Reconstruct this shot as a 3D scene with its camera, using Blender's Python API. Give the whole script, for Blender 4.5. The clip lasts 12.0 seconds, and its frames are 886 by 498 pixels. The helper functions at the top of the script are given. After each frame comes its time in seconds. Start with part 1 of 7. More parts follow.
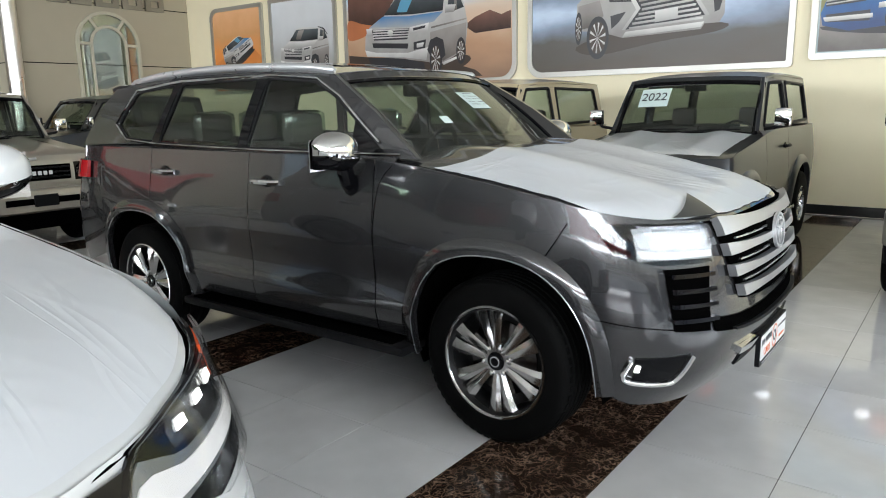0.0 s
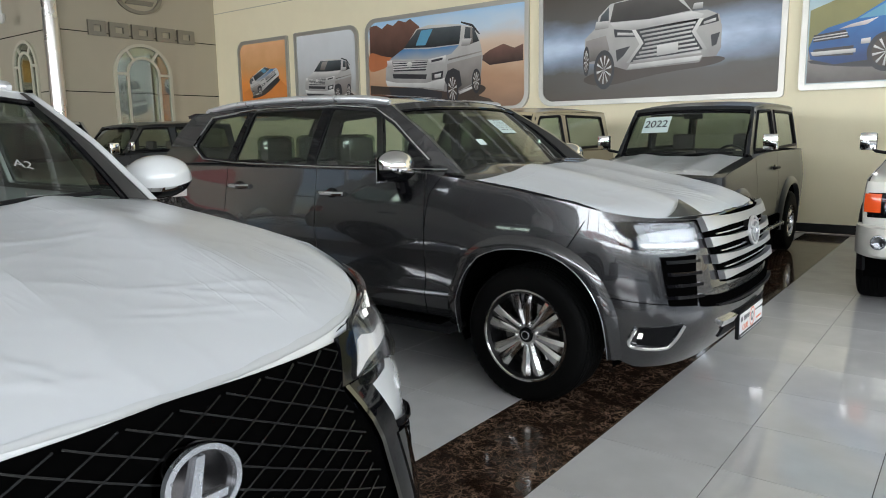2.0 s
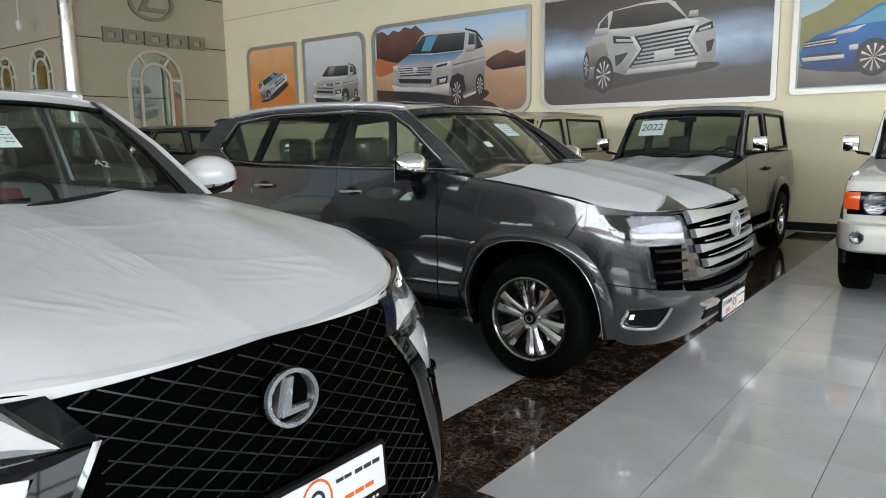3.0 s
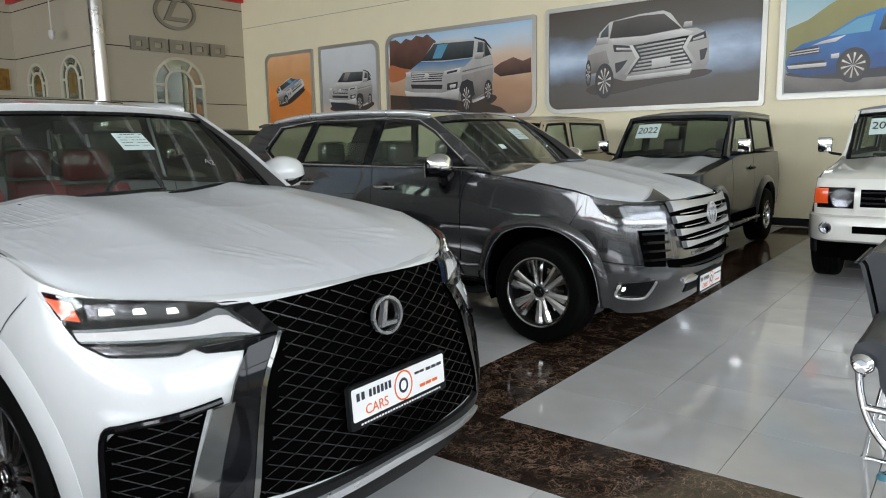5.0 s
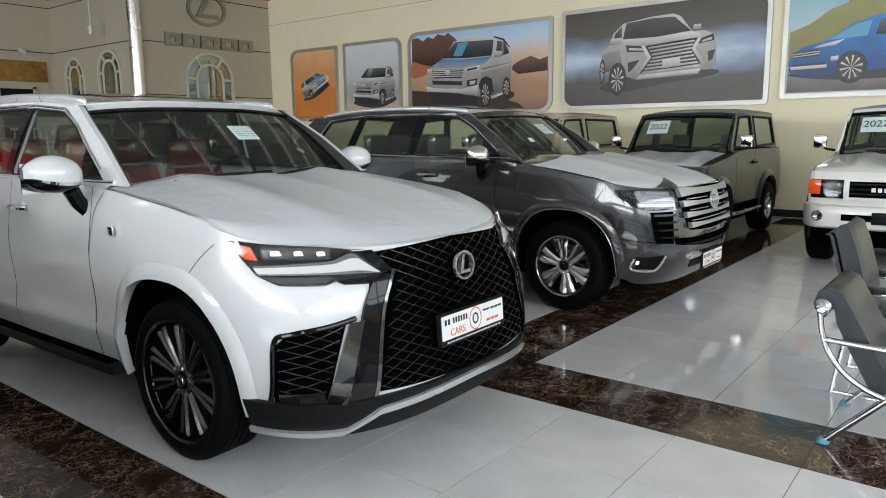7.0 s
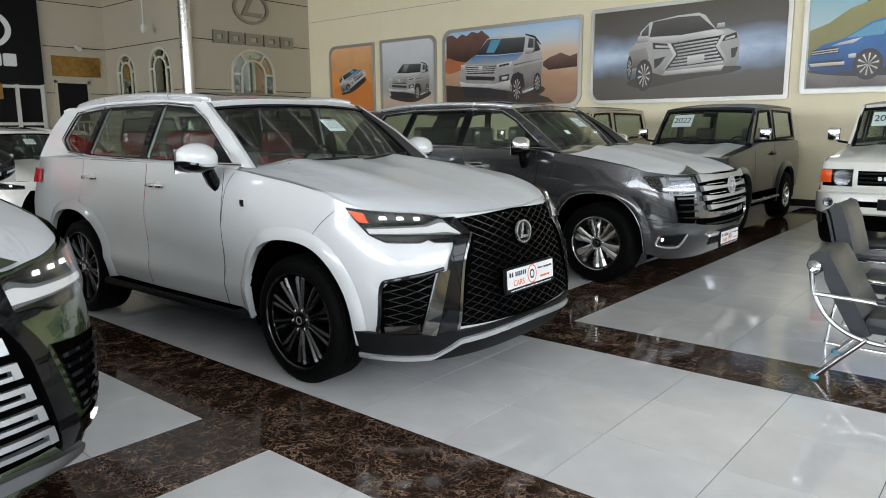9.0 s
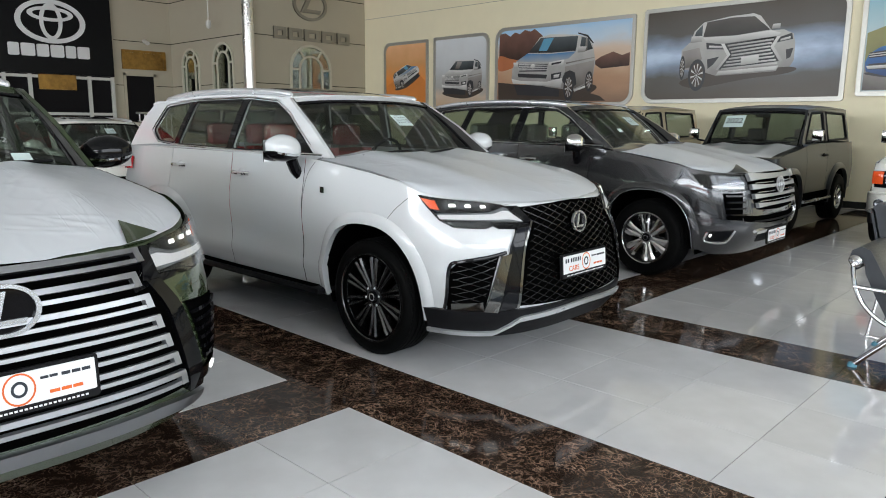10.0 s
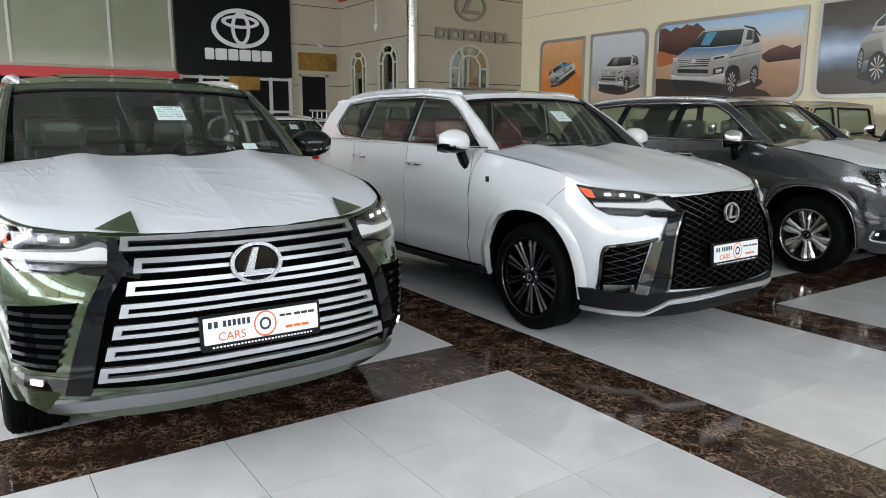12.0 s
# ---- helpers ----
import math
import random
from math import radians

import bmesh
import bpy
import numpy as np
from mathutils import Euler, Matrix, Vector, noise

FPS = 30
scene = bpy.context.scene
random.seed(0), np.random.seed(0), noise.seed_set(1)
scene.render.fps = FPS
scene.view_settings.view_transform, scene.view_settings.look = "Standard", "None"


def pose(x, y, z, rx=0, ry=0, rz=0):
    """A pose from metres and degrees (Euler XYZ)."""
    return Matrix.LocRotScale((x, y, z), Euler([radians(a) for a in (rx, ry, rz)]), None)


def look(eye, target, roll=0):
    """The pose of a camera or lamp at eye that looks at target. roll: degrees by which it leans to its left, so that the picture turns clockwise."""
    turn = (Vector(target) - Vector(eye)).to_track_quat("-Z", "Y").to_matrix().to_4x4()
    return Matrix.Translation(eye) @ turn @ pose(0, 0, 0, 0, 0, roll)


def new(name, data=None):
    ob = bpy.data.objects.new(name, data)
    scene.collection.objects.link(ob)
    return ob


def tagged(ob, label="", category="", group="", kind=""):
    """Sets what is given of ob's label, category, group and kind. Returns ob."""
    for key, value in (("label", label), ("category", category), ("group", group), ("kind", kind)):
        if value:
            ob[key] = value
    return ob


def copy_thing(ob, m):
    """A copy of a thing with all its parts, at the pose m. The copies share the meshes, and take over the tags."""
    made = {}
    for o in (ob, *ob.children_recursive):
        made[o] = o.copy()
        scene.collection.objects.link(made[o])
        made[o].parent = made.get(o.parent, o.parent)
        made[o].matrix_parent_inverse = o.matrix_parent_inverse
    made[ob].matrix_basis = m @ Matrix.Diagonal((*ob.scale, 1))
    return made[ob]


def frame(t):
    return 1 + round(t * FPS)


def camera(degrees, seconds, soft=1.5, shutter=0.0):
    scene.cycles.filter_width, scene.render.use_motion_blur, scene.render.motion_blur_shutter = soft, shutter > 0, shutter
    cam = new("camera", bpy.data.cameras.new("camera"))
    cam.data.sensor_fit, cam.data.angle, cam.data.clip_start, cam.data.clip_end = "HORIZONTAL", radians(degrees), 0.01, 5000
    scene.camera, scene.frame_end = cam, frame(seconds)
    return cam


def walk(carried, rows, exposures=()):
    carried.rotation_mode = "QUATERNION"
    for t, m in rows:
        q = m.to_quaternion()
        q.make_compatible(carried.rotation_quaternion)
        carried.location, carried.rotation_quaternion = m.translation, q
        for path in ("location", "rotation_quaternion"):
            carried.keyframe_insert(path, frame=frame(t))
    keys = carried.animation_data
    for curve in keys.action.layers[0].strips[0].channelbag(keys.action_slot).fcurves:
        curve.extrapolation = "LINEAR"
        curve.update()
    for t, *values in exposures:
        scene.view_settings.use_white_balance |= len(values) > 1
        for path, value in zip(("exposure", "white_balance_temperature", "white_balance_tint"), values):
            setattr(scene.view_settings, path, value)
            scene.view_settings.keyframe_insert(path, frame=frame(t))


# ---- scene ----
cam = camera(64.0, 12.0, soft=1.0)
PATH = [
    (0, (0.525, 0.175, 1.564), (-0.652, 1.743, 1.171), -1.0),
    (0.5, (0.602, -0.022, 1.568), (-0.58, 1.548, 1.196), -0.9),
    (1, (0.704, -0.237, 1.56), (-0.481, 1.336, 1.213), -0.9),
    (1.5, (0.786, -0.426, 1.57), (-0.405, 1.145, 1.236), -0.9),
    (2, (0.861, -0.616, 1.551), (-0.336, 0.954, 1.231), -0.9),
    (2.5, (0.971, -0.824, 1.556), (-0.23, 0.744, 1.24), -1.1),
    (3, (1.084, -1.014, 1.553), (-0.118, 0.554, 1.241), -1.0),
    (5, (1.507, -1.815, 1.568), (0.296, -0.252, 1.261), -1.1),
    (5.5, (1.592, -2.031, 1.579), (0.382, -0.469, 1.272), -1.0),
    (6, (1.687, -2.234, 1.561), (0.476, -0.672, 1.253), -0.9),
    (6.5, (1.761, -2.45, 1.565), (0.544, -0.893, 1.253), -0.8),
    (7, (1.822, -2.681, 1.57), (0.599, -1.133, 1.247), -0.6),
    (9, (2.184, -3.557, 1.569), (0.915, -2.05, 1.228), -0.5),
    (9.5, (2.277, -3.757, 1.573), (0.978, -2.277, 1.227), -0.2),
    (10, (2.36, -3.952, 1.571), (1.001, -2.527, 1.219), 0.4),
    (10.5, (2.451, -4.08, 1.568), (1.035, -2.713, 1.214), 0.2),
    (11, (2.55, -4.165, 1.564), (1.057, -2.884, 1.206), 0.3),
    (11.5, (2.637, -4.254, 1.558), (1.078, -3.055, 1.197), 0.3),
    (12, (2.689, -4.351, 1.563), (1.065, -3.241, 1.2), 0.3),
]
walk(cam, [(t, look(eye, target, roll)) for t, eye, target, roll in PATH],
     exposures=[(0, 0.47), (1, 0.30), (2, 0.14), (3, 0.05), (5, -0.03), (12, -0.09)])

# ---- light: sky and daylight through the glazed fronts ----
world = bpy.data.worlds.new("sky")
scene.world = world
world.use_nodes = True
wn = world.node_tree
sky = wn.nodes.new("ShaderNodeTexSky")
sky.sky_type, sky.sun_disc = "NISHITA", False
sky.sun_elevation, sky.sun_rotation = radians(48), radians(60)
wn.links.new(sky.outputs[0], wn.nodes["Background"].inputs[0])
wn.nodes["Background"].inputs[1].default_value = 0.12
scene.view_settings.exposure = 0.0

sun = new("sun", bpy.data.lights.new("sun", "SUN"))
sun.data.energy, sun.data.angle, sun.data.color = 3.0, radians(0.6), (1.0, 0.95, 0.88)
sun.matrix_world = look((20, 6, 24), (0, 0, 0))


def window_light(name, place, target, w, h, watts, colour=(0.905, 0.955, 0.995)):
    lamp = new(name, bpy.data.lights.new(name, "AREA"))
    lamp.data.shape, lamp.data.size, lamp.data.size_y = "RECTANGLE", w, h
    lamp.data.energy, lamp.data.color = watts, colour
    lamp.matrix_world = look(place, target)
    return lamp


window_light("daylight_east", (9.6, 0.4, 3.7), (-4.0, 2.5, 1.0), 18.0, 2.6, 1040, (0.90, 0.95, 0.995))
window_light("daylight_south", (-4.0, -12.6, 3.7), (-4.0, 4.0, 2.0), 24.0, 2.6, 3350)


# ---- materials ----
def mat(name, base=(0.8, 0.8, 0.8), rough=0.5, metal=0.0, coat=0.0, grain=0.0, scale=20.0, bump=0.0, bump_scale=60.0, spread=0.15,
        emit=None, power=0.0, trans=0.0, ior=1.45, rough_vary=0.0, per_object=0.0, spec=0.5):
    m = bpy.data.materials.new(name)
    m.use_nodes = True
    t = m.node_tree
    b = t.nodes["Principled BSDF"]
    b.inputs["Base Color"].default_value = (*base, 1)
    b.inputs["Roughness"].default_value = rough
    b.inputs["Metallic"].default_value = metal
    b.inputs["Coat Weight"].default_value = coat
    b.inputs["Specular IOR Level"].default_value = spec
    b.inputs["Coat Roughness"].default_value = 0.03
    b.inputs["Transmission Weight"].default_value = trans
    b.inputs["IOR"].default_value = ior
    if emit:
        b.inputs["Emission Color"].default_value = (*emit, 1)
        b.inputs["Emission Strength"].default_value = power
    at = t.nodes.new("ShaderNodeTexCoord")
    if grain > 0 or rough_vary > 0:
        fine = t.nodes.new("ShaderNodeTexNoise")
        fine.inputs["Scale"].default_value, fine.inputs["Detail"].default_value = scale, 6
        wide = t.nodes.new("ShaderNodeTexNoise")
        wide.inputs["Scale"].default_value, wide.inputs["Detail"].default_value = scale * spread, 3
        t.links.new(at.outputs["Object"], fine.inputs["Vector"])
        t.links.new(at.outputs["Object"], wide.inputs["Vector"])
        mix = t.nodes.new("ShaderNodeMath")
        mix.operation = "ADD"
        t.links.new(fine.outputs["Fac"], mix.inputs[0])
        t.links.new(wide.outputs["Fac"], mix.inputs[1])
        if grain > 0:
            ramp = t.nodes.new("ShaderNodeMapRange")
            ramp.inputs["From Min"].default_value, ramp.inputs["From Max"].default_value = 0.6, 1.4
            ramp.inputs["To Min"].default_value, ramp.inputs["To Max"].default_value = 1 - grain, 1 + grain
            t.links.new(mix.outputs[0], ramp.inputs["Value"])
            tint = t.nodes.new("ShaderNodeVectorMath")
            tint.operation = "SCALE"
            tint.inputs[0].default_value = base
            t.links.new(ramp.outputs[0], tint.inputs["Scale"])
            out = tint.outputs[0]
            if per_object > 0:
                info = t.nodes.new("ShaderNodeObjectInfo")
                r2 = t.nodes.new("ShaderNodeMapRange")
                r2.inputs["To Min"].default_value, r2.inputs["To Max"].default_value = 1 - per_object, 1 + per_object
                t.links.new(info.outputs["Random"], r2.inputs["Value"])
                t2 = t.nodes.new("ShaderNodeVectorMath")
                t2.operation = "SCALE"
                t.links.new(out, t2.inputs[0])
                t.links.new(r2.outputs[0], t2.inputs["Scale"])
                out = t2.outputs[0]
            t.links.new(out, b.inputs["Base Color"])
        if rough_vary > 0:
            rr = t.nodes.new("ShaderNodeMapRange")
            rr.inputs["From Min"].default_value, rr.inputs["From Max"].default_value = 0.6, 1.4
            rr.inputs["To Min"].default_value, rr.inputs["To Max"].default_value = max(0.02, rough - rough_vary), rough + rough_vary
            t.links.new(mix.outputs[0], rr.inputs["Value"])
            t.links.new(rr.outputs[0], b.inputs["Roughness"])
    if bump > 0:
        nz = t.nodes.new("ShaderNodeTexNoise")
        nz.inputs["Scale"].default_value, nz.inputs["Detail"].default_value = bump_scale, 4
        t.links.new(at.outputs["Object"], nz.inputs["Vector"])
        bp = t.nodes.new("ShaderNodeBump")
        bp.inputs["Strength"].default_value, bp.inputs["Distance"].default_value = bump, 0.01
        t.links.new(nz.outputs["Fac"], bp.inputs["Height"])
        t.links.new(bp.outputs[0], b.inputs["Normal"])
    return m


def marble():
    """Dark brown marble: mottled ground with broken pale veins at two sizes."""
    m = mat("dark_marble", (0.03, 0.018, 0.014), 0.08, spec=0.4)
    t = m.node_tree
    b = t.nodes["Principled BSDF"]
    at = t.nodes.new("ShaderNodeTexCoord")
    info = t.nodes.new("ShaderNodeObjectInfo")
    shift = t.nodes.new("ShaderNodeVectorMath")
    shift.operation = "MULTIPLY_ADD"
    shift.inputs[1].default_value = (37.0, 53.0, 19.0)
    t.links.new(info.outputs["Random"], shift.inputs[0])
    t.links.new(at.outputs["Object"], shift.inputs[2])
    warp = t.nodes.new("ShaderNodeTexNoise")
    warp.inputs["Scale"].default_value, warp.inputs["Detail"].default_value = 7.0, 8
    t.links.new(shift.outputs[0], warp.inputs["Vector"])
    add = t.nodes.new("ShaderNodeVectorMath")
    add.operation = "MULTIPLY_ADD"
    add.inputs[1].default_value = (0.5, 0.5, 0.5)
    t.links.new(warp.outputs["Color"], add.inputs[0])
    t.links.new(shift.outputs[0], add.inputs[2])
    patchy = t.nodes.new("ShaderNodeTexNoise")
    patchy.inputs["Scale"].default_value, patchy.inputs["Detail"].default_value = 6.0, 9
    patchy.inputs["Roughness"].default_value = 0.65
    t.links.new(shift.outputs[0], patchy.inputs["Vector"])
    gate = t.nodes.new("ShaderNodeMapRange")
    gate.inputs["From Min"].default_value, gate.inputs["From Max"].default_value = 0.38, 0.60
    t.links.new(patchy.outputs["Fac"], gate.inputs["Value"])
    total = None
    for scale, thin, k in ((6.0, 0.032, 1.0), (15.0, 0.055, 0.65)):
        cell = t.nodes.new("ShaderNodeTexVoronoi")
        cell.feature = "DISTANCE_TO_EDGE"
        cell.inputs["Scale"].default_value = scale
        t.links.new(add.outputs[0], cell.inputs["Vector"])
        vein = t.nodes.new("ShaderNodeMapRange")
        vein.inputs["From Min"].default_value, vein.inputs["From Max"].default_value = 0.0, thin
        vein.inputs["To Min"].default_value, vein.inputs["To Max"].default_value = k, 0.0
        t.links.new(cell.outputs["Distance"], vein.inputs["Value"])
        if total is None:
            total = vein.outputs[0]
        else:
            mx = t.nodes.new("ShaderNodeMath")
            mx.operation = "MAXIMUM"
            t.links.new(total, mx.inputs[0])
            t.links.new(vein.outputs[0], mx.inputs[1])
            total = mx.outputs[0]
    mul = t.nodes.new("ShaderNodeMath")
    mul.operation = "MULTIPLY"
    t.links.new(total, mul.inputs[0])
    t.links.new(gate.outputs[0], mul.inputs[1])
    ground = t.nodes.new("ShaderNodeMixRGB")
    ground.inputs[1].default_value, ground.inputs[2].default_value = (0.004, 0.002, 0.0015, 1), (0.062, 0.034, 0.022, 1)
    t.links.new(patchy.outputs["Fac"], ground.inputs[0])
    mix = t.nodes.new("ShaderNodeMixRGB")
    mix.inputs[2].default_value = (0.36, 0.25, 0.18, 1)
    t.links.new(mul.outputs[0], mix.inputs[0])
    t.links.new(ground.outputs[0], mix.inputs[1])
    t.links.new(mix.outputs[0], b.inputs["Base Color"])
    return m


def film_material():
    """White protective hood film with a few long, straight creases in fans."""
    m = mat("protective_film", (0.585, 0.605, 0.635), 0.28, coat=0.3)
    t = m.node_tree
    b = t.nodes["Principled BSDF"]
    at = t.nodes.new("ShaderNodeTexCoord")
    height = None
    for turn, stretch, scale, k in ((16, (0.22, 3.4, 1), 1.7, 1.0), (-24, (0.26, 3.8, 1), 1.6, 0.9), (62, (0.3, 3.0, 1), 1.3, 0.6)):
        mp = t.nodes.new("ShaderNodeMapping")
        mp.inputs["Rotation"].default_value = (0, 0, radians(turn))
        mp.inputs["Scale"].default_value = stretch
        t.links.new(at.outputs["Object"], mp.inputs["Vector"])
        n = t.nodes.new("ShaderNodeTexNoise")
        n.inputs["Scale"].default_value, n.inputs["Detail"].default_value = scale, 2
        t.links.new(mp.outputs[0], n.inputs["Vector"])
        gate = t.nodes.new("ShaderNodeTexNoise")
        gate.inputs["Scale"].default_value, gate.inputs["Detail"].default_value = 1.5, 1
        t.links.new(at.outputs["Object"], gate.inputs["Vector"])
        gr = t.nodes.new("ShaderNodeMapRange")
        gr.inputs["From Min"].default_value, gr.inputs["From Max"].default_value = 0.48, 0.60
        t.links.new(gate.outputs["Fac"], gr.inputs["Value"])
        ridge = t.nodes.new("ShaderNodeMath")
        ridge.operation = "SUBTRACT"
        ridge.inputs[1].default_value = 0.5
        t.links.new(n.outputs["Fac"], ridge.inputs[0])
        ab = t.nodes.new("ShaderNodeMath")
        ab.operation = "ABSOLUTE"
        t.links.new(ridge.outputs[0], ab.inputs[0])
        sharp = t.nodes.new("ShaderNodeMapRange")
        sharp.inputs["From Min"].default_value, sharp.inputs["From Max"].default_value = 0.0, 0.016
        sharp.inputs["To Min"].default_value, sharp.inputs["To Max"].default_value = k, 0.0
        t.links.new(ab.outputs[0], sharp.inputs["Value"])
        mu = t.nodes.new("ShaderNodeMath")
        mu.operation = "MULTIPLY"
        t.links.new(sharp.outputs[0], mu.inputs[0])
        t.links.new(gr.outputs[0], mu.inputs[1])
        if height is None:
            height = mu.outputs[0]
        else:
            s = t.nodes.new("ShaderNodeMath")
            t.links.new(height, s.inputs[0])
            t.links.new(mu.outputs[0], s.inputs[1])
            height = s.outputs[0]
    bp = t.nodes.new("ShaderNodeBump")
    bp.inputs["Strength"].default_value, bp.inputs["Distance"].default_value = 0.20, 0.006
    t.links.new(height, bp.inputs["Height"])
    t.links.new(bp.outputs[0], b.inputs["Normal"])
    return m


def glass_material(name, tint=(0.62, 0.70, 0.66), ior=1.6):
    """Thin tinted pane: mostly clear, with a mirror-like surface that grows with the angle."""
    m = bpy.data.materials.new(name)
    m.use_nodes = True
    t = m.node_tree
    t.nodes.remove(t.nodes["Principled BSDF"])
    clear = t.nodes.new("ShaderNodeBsdfTransparent")
    clear.inputs[0].default_value = (*tint, 1)
    gloss = t.nodes.new("ShaderNodeBsdfGlossy")
    gloss.inputs["Color"].default_value = (0.95, 0.97, 0.96, 1)
    gloss.inputs["Roughness"].default_value = 0.015
    weight = t.nodes.new("ShaderNodeLayerWeight")
    weight.inputs[0].default_value = 0.5
    steep = t.nodes.new("ShaderNodeMath")
    steep.operation = "POWER"
    steep.inputs[1].default_value = 5.0
    t.links.new(weight.outputs["Facing"], steep.inputs[0])
    fres = t.nodes.new("ShaderNodeMath")
    fres.operation = "MULTIPLY_ADD"
    base = ((ior - 1) / (ior + 1)) ** 2
    fres.inputs[1].default_value, fres.inputs[2].default_value = 1 - base, base
    t.links.new(steep.outputs[0], fres.inputs[0])
    mix = t.nodes.new("ShaderNodeMixShader")
    t.links.new(fres.outputs[0], mix.inputs[0])
    t.links.new(clear.outputs[0], mix.inputs[1])
    t.links.new(gloss.outputs[0], mix.inputs[2])
    t.links.new(mix.outputs[0], t.nodes["Material Output"].inputs[0])
    return m


